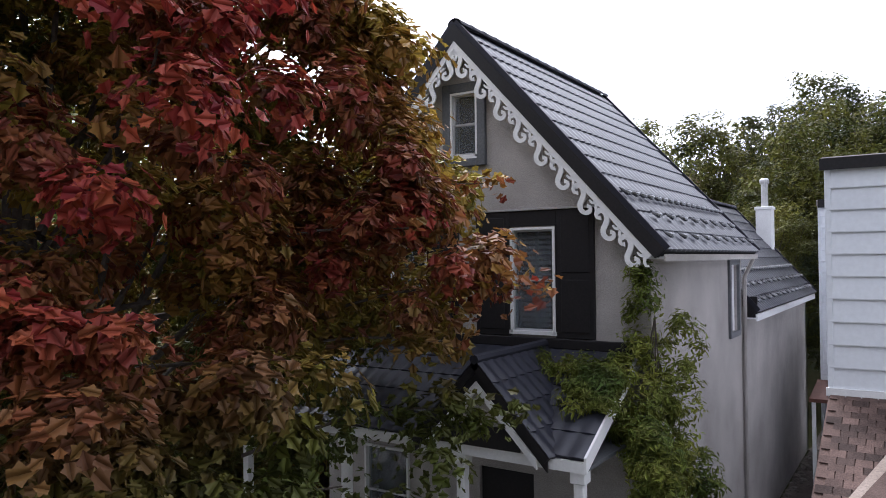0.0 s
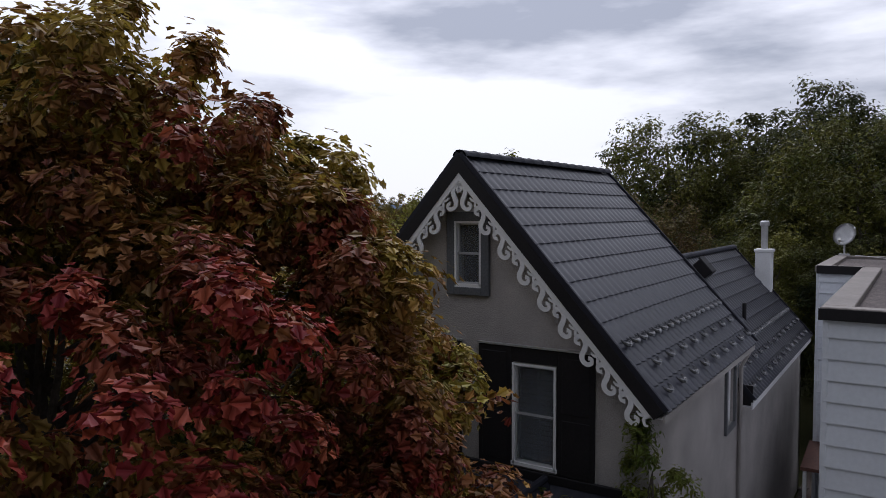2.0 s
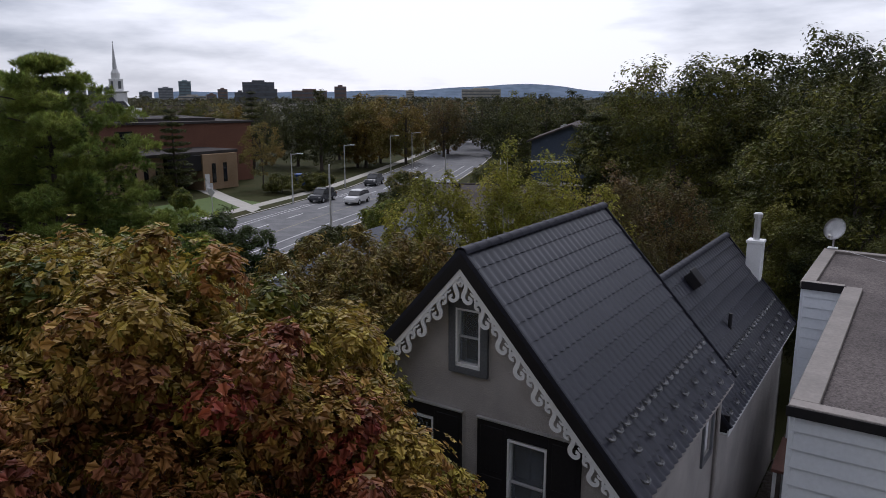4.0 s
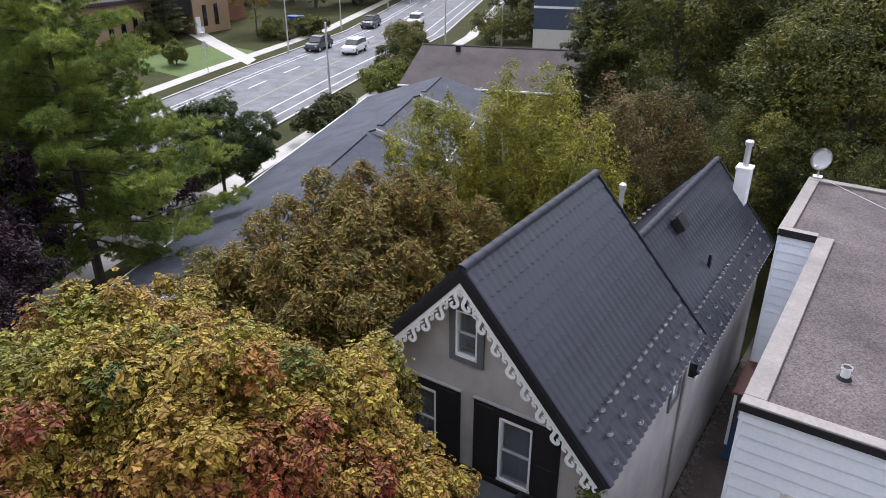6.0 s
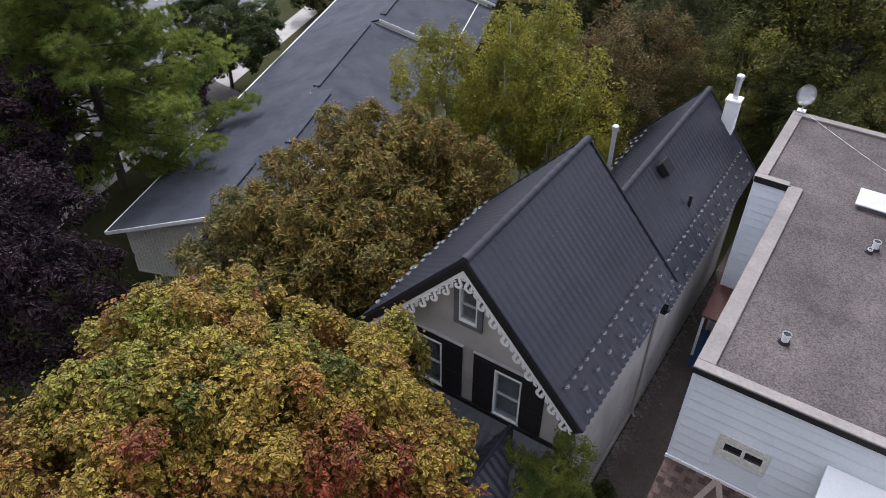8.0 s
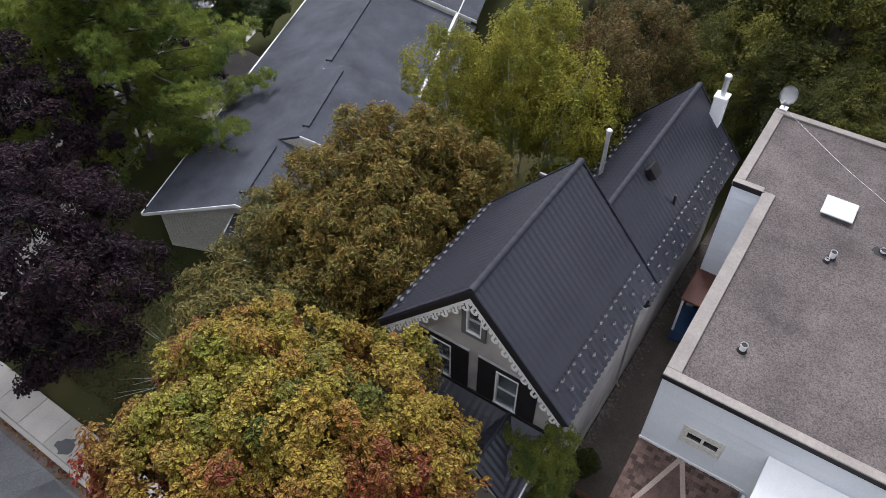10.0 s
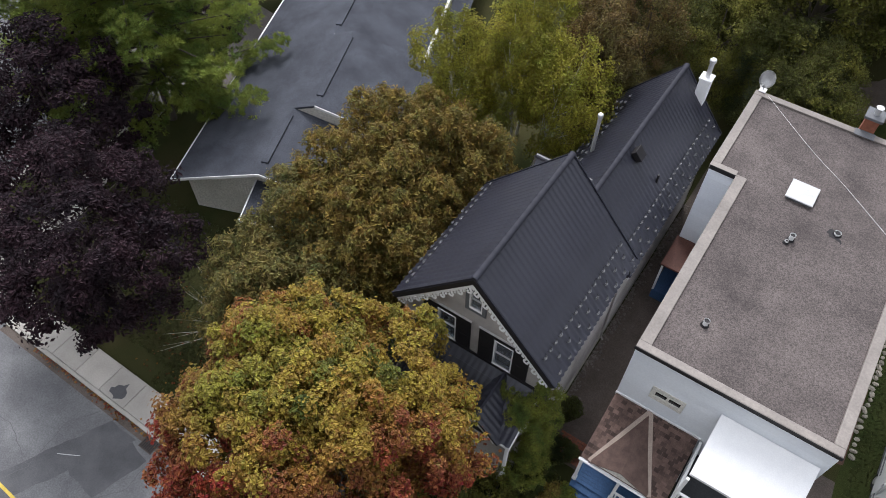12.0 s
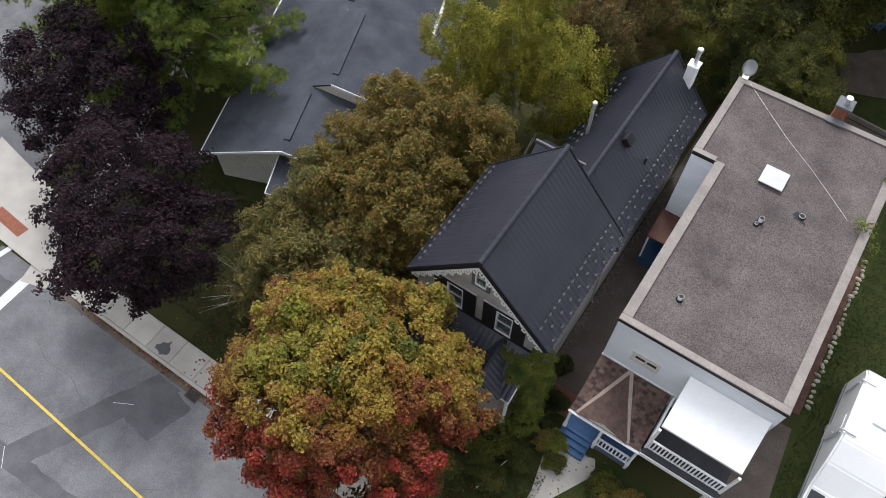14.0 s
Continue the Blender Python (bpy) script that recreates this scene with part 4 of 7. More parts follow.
w = part("balcony_door", boxed(3.4, 4.3, 0.05, 0.1, 3.0, 5.0), M_DARK_GLASS, nb, "dark glass balcony door")
part("front_door", boxed(0.7, 1.7, 0.05, 0.1, 0.55, 2.55, bevel=0.01), M_WHITE, nb, "white front door")
w = part("front_window", boxed(2.6, 4.2, 0.05, 0.08, 1.2, 2.4), M_DARK_GLASS, nb)
# porch roof of brown shingles with a low front gable
WZ, FZ, FY = 3.85, 2.85, -2.3
XL, XR, XC = -0.02, 2.95, 1.25
A, B, VL, VR = Vector((XC, -0.02, WZ)), Vector((XC + 0.1, FY - 0.05, 3.42)), Vector((XL + 0.3, FY, FZ)), Vector((XR - 0.5, FY, FZ))
porch_roof = part("porch_roof", prism(bmesh.new(), [(XL, 0, WZ), (XL, FY, FZ), (XL, FY, FZ - 0.1), (XL, 0, WZ - 0.1)], (XR - XL, 0, 0)), M_BROWN_SHINGLE, nb)
bm = bmesh.new()
slab(bm, [A, B, VL + Vector((0, -0.05, 0.01)), VL + Vector((0.001, 0.1, 0.06))], 0.03)
slab(bm, [A, B, VR + Vector((0, -0.05, 0.01)), VR + Vector((-0.001, 0.1, 0.06))], 0.03)
part("porch_gable_roof", bm, M_BROWN_SHINGLE, porch_roof)
part("pediment", holed([(XL + 0.34, FZ - 0.02), (XR - 0.55, FZ - 0.02), (XC + 0.1, 3.34)], [], lambda a, b: (a, FY + 0.02, b), (0, 0.05, 0)), M_CREAM, porch_roof, "cream boarded pediment")
for P in (VL, VR):
    d = (P - A)
    s = Vector((-d.y, d.x, 0)).normalized() * 0.07
    up = Vector((0, 0, 0.035))
    part("valley_strip", prism(bmesh.new(), [A - s + up, A + s + up, P + s + up, P - s + up], (0, 0, 0.012)), M_HIP_CAP, porch_roof, "tan metal strip")
part("flashing", boxed(XL - 0.03, XR + 0.05, -0.06, -0.026, WZ - 0.02, WZ + 0.09), M_WHITE, nb, "white wall flashing")
part("gutter", tube(bmesh.new(), [(XL - 0.03, FY - 0.06, FZ - 0.06), (XR + 0.05, FY - 0.06, FZ - 0.06)], [0.055, 0.055], 8), M_WHITE, nb)
part("fascia", boxed(XL, XR, FY - 0.01, FY + 0.01, FZ - 0.2, FZ - 0.02), M_WHITE, nb)
# shingle tabs on the porch roof
tab = None
slope = Vector((0, FY, FZ - WZ))
rows = 18
ml = slope.length / rows
sd = slope.normalized()
rot = Matrix(((1, 0, 0), (0, sd.y, -sd.z), (0, sd.z, sd.y))).to_4x4()
for r in range(rows):
    for k in range(16):
        x = XL + 0.02 + k * 0.19 + (0.095 if r % 2 else 0.0)
        if x + 0.18 > XR:
            continue
        t = (r + 0.5) / rows
        if (VL.x - A.x) * t + A.x + 0.02 < x + 0.09 < (VR.x - A.x) * t + A.x - 0.02:
            continue
        p = Vector((x, 0, WZ)) + slope * (r / rows)
        m = Matrix.Translation(p + Vector((0, -0.004, 0.006))) @ Matrix(((1, 0, 0), (0, -sd.y, sd.z), (0, -sd.z, -sd.y))).to_4x4() @ pose(0, 0, 0, 0, 0, 0)
        if tab is None:
            tab = part("shingle", boxed(0, 0.178, -ml * 1.02, 0.0, 0.0, 0.014), M_BROWN_SHINGLE, porch_roof)
            tab.matrix_basis = m
        else:
            again(tab, porch_roof, m)
# porch floor, steps, posts, rails
plank = None
floor_base = part("porch_floor", boxed(XL, XR + 0.1, FY + 0.1, -0.03, 0.1, 0.48), M_GREY_TRIM, nb)
for i in range(16):
    y = FY + 0.08 + i * 0.138
    if plank is None:
        plank = part("board", boxed(XL, XR + 0.1, 0.0, 0.132, 0.482, 0.512), M_BLUE_FLOOR, floor_base, "blue painted porch board")
        plank.location.y = y
    else:
        again(plank, floor_base, pose(0, y, 0))
for i in range(3):
    part("step", boxed(0.0, 1.35, FY - 0.26 * (i + 1) + 0.1, FY - 0.26 * i + 0.1, 0.02, 0.38 - 0.13 * i + 0.05, bevel=0.01), M_BLUE_FLOOR, nb, "blue painted porch step")
nbpost = None
for x in (0.05, 1.45, 2.95, 5.8):
    if nbpost is None:
        bm = boxed(-0.055, 0.055, -0.055, 0.055, 0.0, FZ - 0.1, bevel=0.01)
        box(bm, -0.08, 0.08, -0.08, 0.08, 0.5, 0.7, 0.01)
        nbpost = part("porch_post", bm, M_WHITE, nb)
        nbpost.location = (x, FY + 0.14, 0)
    else:
        again(nbpost, nb, pose(x, FY + 0.14, 0))


def railing(parent, x0, x1, y, z0, z1, step=0.14, axis="x"):
    """A white wooden railing with square balusters."""
    bm = bmesh.new()
    rail = boxed(x0, x1, -0.045, 0.045, z1 - 0.05, z1, bevel=0.008)
    box(rail, x0, x1, -0.03, 0.03, z0 + 0.06, z0 + 0.1)
    m = pose(0, y, 0) if axis == "x" else pose(y, 0, 0, 0, 0, 90)
    r = part("railing", rail, M_WHITE, parent, "white wooden railing")
    r.matrix_basis = m
    bal = None
    n = int((x1 - x0) / step)
    for i in range(n):
        x = x0 + (i + 0.5) * (x1 - x0) / n
        if bal is None:
            bal = part("baluster", boxed(-0.028, 0.028, -0.016, 0.016, z0 + 0.1, z1 - 0.05), M_WHITE, r)
            bal.location.x = x
        else:
            again(bal, r, pose(x, 0, 0))


railing(nb, 1.5, 2.9, FY + 0.14, 0.5, 1.35)
# balcony over the porch with a white sloping awning
bd = part("balcony_deck", boxed(XR + 0.06, NW, FY, -0.03, FZ - 0.18, FZ, bevel=0.01), M_SLATE_DECK, nb, "dark grey balcony deck")
part("balcony_fascia", boxed(XR + 0.05, NW + 0.02, FY - 0.04, FY, FZ - 0.22, FZ + 0.02), M_WHITE, nb)
railing(nb, XR + 0.15, NW - 0.05, FY + 0.30, FZ, FZ + 0.92, 0.135)
railing(nb, FY + 0.33, -0.05, XR + 0.12, FZ, FZ + 0.92, 0.135, "y")
for x in (XR + 0.12, NW - 0.08):
    part("awning_post", boxed(x - 0.05, x + 0.05, FY + 0.25, FY + 0.35, FZ, 4.98, bevel=0.008), M_WHITE, nb)
part("awning", prism(bmesh.new(), [(XR + 0.1, -0.03, 5.95), (XR + 0.1, FY + 0.42, 5.1), (XR + 0.1, FY + 0.42, 4.98), (XR + 0.1, -0.03, 5.8)], (NW - XR - 0.2, 0, 0)), M_WHITE, nb, "white sheet awning over the balcony")
# side porch at the jog
part("side_roof", prism(bmesh.new(), [(NB - 0.1, NJ, 2.75), (NB - 0.1, NJ - 1.6, 2.55), (NB - 0.1, NJ - 1.6, 2.47), (NB - 0.1, NJ, 2.6)], (1.08, 0, 0)), material("rust_red_sheet", (0.085, 0.035, 0.026), (0.12, 0.05, 0.035), 0.7, 2, 20, 0.1), nb, "rust red side porch roof")
part("side_porch", boxed(NB - 0.05, -0.03, NJ - 1.5, NJ, 0.02, 0.6, bevel=0.01), M_BLUE_FLOOR, nb, "blue painted side porch")
part("side_post", boxed(NB - 0.06, NB + 0.02, NJ - 1.5, NJ - 1.42, 0.6, 2.5), M_WHITE, nb)
# roof furniture
sk = part("skylight", boxed(1.78, 2.64, 8.44, 9.30, NR - 0.04, NR + 0.09, bevel=0.02), M_GREY_TRIM, nb, "square pale roof hatch")
part("hatch_lid", boxed(1.72, 2.70, 8.38, 9.36, NR + 0.09, NR + 0.14, bevel=0.015), M_SASH, sk)
for x, y, h, r in ((2.53, 6.68, 0.24, 0.085), (2.44, 6.47, 0.1, 0.05), (3.78, 7.80, 0.07, 0.10), (1.40, 1.86, 0.24, 0.085)):
    bm = tube(bmesh.new(), [(x, y, NR - 0.03), (x, y, NR + h)], [r, r], 12, False)
    tube(bm, [(x, y, NR + h - 0.05), (x, y, NR + h)], [r + 0.02, r + 0.02], 12, False)
    rp = part("roof_pipe", bm, M_WHITE, nb, "short white roof vent pipe")
    part("flange", tube(bmesh.new(), [(x, y, NR - 0.03), (x, y, NR + 0.03)], [r + 0.06, r + 0.015], 12), M_BLACK, rp)
    # black plug painted as the shade down the hollow pipe
    part("bore", tube(bmesh.new(), [(x, y, NR + h - 0.06), (x, y, NR + h - 0.02)], [r - 0.004, r - 0.004], 12), M_BLACK, rp)
c = part("brick_chimney", boxed(2.98, 3.50, ND + 0.08, ND + 0.60, 0.0, NR + 0.62, bevel=0.01), M_BRICK, nb, "small red brick chimney")
part("chimney_cap", boxed(2.90, 3.58, ND + 0.0, ND + 0.68, NR + 0.62, NR + 0.74, bevel=0.015), M_GREY_TRIM, c, "grey stone cap")
part("chimney_pot", tube(bmesh.new(), [(3.24, ND + 0.34, NR + 0.7), (3.24, ND + 0.34, NR + 1.0), (3.24, ND + 0.34, NR + 1.06)], [0.11, 0.11, 0.15], 12), M_STEEL, c)
part("chimney_flashing", boxed(2.86, 3.60, ND - 0.30, ND + 0.07, NR + 0.052, NR + 0.075, bevel=0.008), M_GREY_TRIM, c, "dark sheet flashing")
stain = part("roof_stain", prism(bmesh.new(), [(x, y, NR - 0.029) for x, y in ragged([(3.45, 7.72), (3.62, 7.98), (3.95, 7.62), (4.05, 7.45), (3.85, 7.5), (3.6, 7.6)], 0.05, 9, 0.12)], (0, 0, 0.004)), M_BLACK, roof, "dark tar round the vent")
part("cable", tube(bmesh.new(), smooth_line([(-0.53, 13.2, NR + 0.07), (1.8, 11.32, NR - 0.01), (3.42, 10.14, NR - 0.01), (5.28, 8.64, NR - 0.01)], 6), [0.006] * 19, 5), M_WHITE, nb, "white cable lying across the roof")
# satellite dish on the rear corner
dish = thing("satellite_dish", "pale grey satellite dish on the rear roof corner", "satellite dish", pose(-1.93, 24.72, NR + 0.07))
part("mast", tube(bmesh.new(), [(0, 0, -0.02), (0, 0, 0.45)], [0.025, 0.025]), M_STEEL, dish)
part("foot", boxed(-0.14, 0.14, -0.14, 0.14, -0.015, 0.02), M_STEEL, dish)
bm = bmesh.new()
rings = []
for r, d in ((0.0, 0.07), (0.12, 0.062), (0.24, 0.035), (0.33, 0.0)):
    rings.append([bm.verts.new((r * math.cos(a), d, r * 1.1 * math.sin(a))) for a in [math.tau * k / 20 for k in range(20)]] if r else [bm.verts.new((0, d, 0))])
for k in range(20):
    bm.faces.new((rings[0][0], rings[1][k], rings[1][(k + 1) % 20]))
for a, b in zip(rings[1:], rings[2:]):
    for k in range(20):
        bm.faces.new((a[k], b[k], b[(k + 1) % 20], a[(k + 1) % 20]))
bmesh.ops.solidify(bm, geom=list(bm.faces), thickness=0.012)
for f in bm.faces:
    f.smooth = True
refl = part("reflector", bm, M_STEEL, dish, "pale grey reflector")
refl.matrix_basis = pose(0, -0.1, 0.62, -25, 0, -20)
part("feed_arm", tube(bmesh.new(), [(0, 0.0, 0.4), (-0.1, -0.4, 0.42)], [0.015, 0.015]), M_STEEL, dish)
part("feed_horn", tube(bmesh.new(), [(-0.1, -0.38, 0.40), (-0.1, -0.45, 0.48)], [0.04, 0.04]), M_CREAM, dish)

# ---- trees and plants ----
rng = np.random.default_rng(7)
HALF_MAPLE = [(0, 0), (0.30, 0.03), (0.27, 0.24), (0.50, 0.44), (0.25, 0.62), (0, 1.0)]
HALF_OVAL = [(0, 0), (0.29, 0.45), (0, 1.0)]
HALF_NEEDLE = [(0, 0), (0.14, 0.45), (0, 1.0)]
HALF_PINE = [(0, 0), (0.065, 0.45), (0, 1.0)]
HALF_SPRAY = [(0, 0), (0.17, 0.42), (0, 1.0)]


def leaf_mesh(name, centres, size, half, up=0.5, droop=0.0, colours=None, outward=None, along=None, fold=0.16):
    """One mesh of many two-sided folded leaves at the given centres."""
    n = len(centres)
    k = len(half)
    nrm = rng.normal(size=(n, 3))
    nrm /= np.linalg.norm(nrm, axis=1)[:, None]
    nrm[:, 2] = np.abs(nrm[:, 2]) + up
    if outward is not None:
        nrm = 0.45 * nrm + outward
        nrm[:, 2] += 0.25
    nrm /= np.linalg.norm(nrm, axis=1)[:, None]
    t = rng.normal(size=(n, 3)) if along is None else along + 0.3 * rng.normal(size=(n, 3))
    t[:, 2] -= droop
    t -= nrm * (t * nrm).sum(1)[:, None]
    t /= np.linalg.norm(t, axis=1)[:, None] + 1e-9
    b = np.cross(nrm, t)
    s = size * rng.uniform(0.65, 1.25, n)
    h = np.array(half)
    right = np.stack([h[:, 0], h[:, 1] - 0.5, fold * h[:, 0]], 1)
    left = right[1:-1] * np.array([-1, 1, 1])
    shape = np.concatenate([right, left])
    co = centres[:, None, :] + s[:, None, None] * (shape[None, :, 0, None] * b[:, None, :] + shape[None, :, 1, None] * t[:, None, :] + shape[None, :, 2, None] * nrm[:, None, :])
    nv = len(shape)
    f1 = list(range(k))
    f2 = [k - 1] + list(range(nv - 1, k - 1, -1)) + [0]
    f2 = f2[::-1]
    loops = np.array(f1 + f2)
    idx = (np.arange(n)[:, None] * nv + loops[None, :]).ravel()
    starts = (np.arange(n)[:, None] * len(loops) + np.array([0, len(f1)])[None, :]).ravel()
    me = bpy.data.meshes.new(name)
    me.vertices.add(n * nv)
    me.vertices.foreach_set("co", co.astype(np.float32).ravel())
    me.loops.add(len(idx))
    me.loops.foreach_set("vertex_index", idx.astype(np.int32))
    me.polygons.add(len(starts))
    me.polygons.foreach_set("loop_start", starts.astype(np.int32))
    me.update(calc_edges=True)
    if colours is not None:
        at = me.attributes.new("leaf_colour", "FLOAT_COLOR", "POINT")
        c4 = np.concatenate([colours, np.ones((n, 1))], 1)
        at.data.foreach_set("color", np.repeat(c4, nv, axis=0).astype(np.float32).ravel())
    return me


def foliage(name, me, mat, parent, label=""):
    me.materials.append(mat)
    ob = new(name, me)
    ob.parent = parent
    return tagged(ob, label)


def dome(r, centres, outs, radius, per, flat=0.75):
    """Leaf places and outward ways on the upper and outer skins of round clumps."""
    n = len(centres)
    d = r.normal(size=(n, per, 3)) + outs[:, None, :] * 0.55
    d[:, :, 2] += 0.25
    d /= np.linalg.norm(d, axis=2)[:, :, None]
    rad = radius * r.uniform(0.65, 1.25, n)[:, None] * (0.35 + 0.65 * r.uniform(0, 1, (n, per)) ** 0.45) * (1 + 0.18 * r.normal(size=(n, per)))
    pts = centres[:, None, :] + d * rad[:, :, None] * np.array([1, 1, flat])
    return pts.reshape(-1, 3), d.reshape(-1, 3)


def crown_points(lobes, clumps, per, centre, radii, clump_r=0.5, lobe=0.42, flat=0.75, seed=1, low=-0.75, square=2.0):
    """A crown of lobes, each lobe a crowd of leafy clumps: clump centres, leaf places, ways out, a number per clump."""
    r = np.random.default_rng(seed)
    k = np.arange(lobes) + 0.5
    z = 1 - (1 - low) * k / lobes
    a = k * 2.39996 + seed
    s = np.sqrt(np.clip(1 - z * z, 0, 1))
    d = np.stack([np.cos(a) * s, np.sin(a) * s, z], 1) + r.normal(size=(lobes, 3)) * 0.12
    d *= (1.0 / (np.hypot(d[:, 0], d[:, 1]) ** square + np.abs(d[:, 2]) ** square) ** (1 / square))[:, None]
    R = np.array(radii)
    inner = np.where(np.arange(lobes) % 4 == 3, 0.6, 1.0)
    lc = np.array(centre) + d * R * ((1 - lobe * r.uniform(0.75, 1.25, lobes)) * inner)[:, None]
    lr = lobe * R[None, :] * r.uniform(0.8, 1.25, lobes)[:, None]
    e = r.normal(size=(lobes, clumps, 3)) + d[:, None, :] * 0.9
    e /= np.linalg.norm(e, axis=2)[:, :, None]
    cc = (lc[:, None, :] + e * lr[:, None, :] * r.uniform(0.6, 1.05, (lobes, clumps))[:, :, None]).reshape(-1, 3)
    out = e.reshape(-1, 3)
    pts, nrm = dome(r, cc, out, clump_r, per, flat)
    return cc, pts, nrm, np.repeat(np.repeat(r.normal(size=lobes), clumps) * 0.6 + r.normal(size=len(cc)) * 0.6, per)


def limbs(bm, base, top, targets, r0, split=0.35, seg=7):
    """A tapered trunk and limbs that curve out to the targets."""
    base, top = Vector(base), Vector(top)
    L = (top - base).length
    pts = [base + (top - base) * t + Vector((math.sin(t * 5) * 0.03 * L * t, math.cos(t * 4) * 0.02 * L * t, 0)) for t in (0, 0.04, 0.3, 0.55, 0.8, 1.0)]
    tube(bm, pts, [r0 * 1.35, r0 * 1.05, r0 * 0.85, r0 * 0.6, r0 * 0.35, r0 * 0.12], 10)
    for i, q in enumerate(targets):
        q = Vector(q)
        t = split + (0.9 - split) * ((i * 0.618) % 1.0)
        k = min(int(t * 5), 4)
        a = base + (top - base) * t
        lo = min(a.z, q.z - 0.15 * (q - a).length)
        a = Vector((a.x, a.y, max(base.z + split * L, lo)))
        mid = a.lerp(q, 0.5) + Vector((0, 0, -0.08 * (q - a).length + 0.25))
        rr = r0 * 0.42 * (1 - 0.6 * t)
        tube(bm, smooth_line([a, mid, q], 4), [rr * (1 - 0.85 * j / 8) for j in range(9)], 5, False)
    return bm


def tree(name, label, category, m, radii, centre_z, lobes, clumps, per, leaf, half, lmat, clump_r=0.5, trunk=0.16, seed=1, lobe=0.42, up=0.3, flat=0.75, tint=None, droop=0.0, n_limbs=16, bark=None, group="", low=-0.75, lean=(0, 0), square=2.0, keep=None, skew=(0, 0)):
    th = thing(name, label, category, m, group)
    cc, pts, nrm, num = crown_points(lobes, clumps, per, (lean[0], lean[1], centre_z), radii, clump_r, lobe, flat, seed, low, square)
    for q in (cc, pts):
        q[:, 0] += skew[0] * (q[:, 2] - centre_z)
        q[:, 1] += skew[1] * (q[:, 2] - centre_z)
    ok = pts[:, 2] > 0.15
    if keep:
        ok &= keep(pts, np.random.default_rng(seed).uniform(size=len(pts)))
    pts, nrm, num = pts[ok], nrm[ok], num[ok]
    foliage("crown", leaf_mesh("crown", pts, leaf, half, up, droop, tint(pts, num) if tint else None, nrm), lmat, th)
    pick = cc[:: max(1, len(cc) // n_limbs)][:n_limbs]
    part("trunk", limbs(bmesh.new(), (0, 0, -0.05), (lean[0], lean[1], centre_z + radii[2] * 0.7), [tuple(p * np.array([0.95, 0.95, 1])) for p in pick if p[2] > 0.8], trunk), bark or M_BARK, th)
    return th


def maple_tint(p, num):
    """Leaf colours of the turning maple: gold above, lime green to the west, rust and red round the skirt, green
    inside; the darker green low and inside puts the crown's shade into the leaves.
    """
    r = np.random.default_rng(3).normal(size=len(p))
    r2 = np.random.default_rng(4).uniform(size=len(p))
    south, high = (0.55 * p[:, 0] - 0.9 * p[:, 1]) / 4.3, (p[:, 2] - 6.0) / 4.3
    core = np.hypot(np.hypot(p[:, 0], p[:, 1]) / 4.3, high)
    rim = np.hypot((p[:, 0] - 0.35) / 4.0, p[:, 1] / 4.7)
    red = 0.66 * south + 1.05 * (rim - 0.68) - 0.16 * np.clip((p[:, 2] - 7.9 - 0.5 * south) / 1.3, 0, 1) - 0.6 * np.clip((5.0 - p[:, 2]) / 1.6, 0, 1) + 0.36 * num + 0.07 * r + 0.05 + 0.5 * np.clip((-p[:, 0] - 2.6) / 1.2, 0, 1) * np.clip((7.5 - p[:, 2]) / 1.5, 0, 1) - 0.4 * np.clip(p[:, 1] - 0.6, 0, 1) * np.clip(p[:, 0] - 0.4, 0, 1)
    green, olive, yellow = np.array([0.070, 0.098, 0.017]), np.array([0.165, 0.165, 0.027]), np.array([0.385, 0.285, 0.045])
    orange, rust, crimson = np.array([0.34, 0.155, 0.038]), np.array([0.235, 0.078, 0.032]), np.array([0.36, 0.050, 0.032])
    stops = [(-1.5, green), (-1.0, olive), (-0.6, yellow), (-0.2, yellow * 0.7 + orange * 0.3), (0.1, orange), (0.4, rust), (1.05, crimson)]
    xs = [q[0] for q in stops]
    c = np.stack([np.interp(red, xs, [q[1][i] for q in stops]) for i in range(3)], 1)
    lime = np.clip(1.25 - np.hypot((p[:, 0] + 2.0) / 1.9, (p[:, 1] + 0.5) / 2.3), 0, 1)[:, None] * np.clip(0.68 - 0.45 * num, 0, 1)[:, None]
    c = c * (1 - lime) + np.array([0.23, 0.24, 0.034]) * lime
    # dark green share: the crown's inner and lower shade, put into the leaf colour
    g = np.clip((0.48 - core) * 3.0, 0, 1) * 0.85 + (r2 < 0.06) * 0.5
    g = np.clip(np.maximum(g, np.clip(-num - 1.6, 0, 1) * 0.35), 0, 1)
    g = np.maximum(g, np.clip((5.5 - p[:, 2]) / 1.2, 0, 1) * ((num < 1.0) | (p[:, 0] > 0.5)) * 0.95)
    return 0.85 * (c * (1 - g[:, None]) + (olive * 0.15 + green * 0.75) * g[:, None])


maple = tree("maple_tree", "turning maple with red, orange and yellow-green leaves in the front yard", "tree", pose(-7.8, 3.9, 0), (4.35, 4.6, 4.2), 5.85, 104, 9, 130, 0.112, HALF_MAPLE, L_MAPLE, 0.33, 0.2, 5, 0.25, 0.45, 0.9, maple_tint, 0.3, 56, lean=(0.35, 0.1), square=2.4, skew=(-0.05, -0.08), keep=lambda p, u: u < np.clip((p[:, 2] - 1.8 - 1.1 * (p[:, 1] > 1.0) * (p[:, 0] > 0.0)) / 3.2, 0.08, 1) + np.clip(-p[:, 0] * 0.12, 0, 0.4))
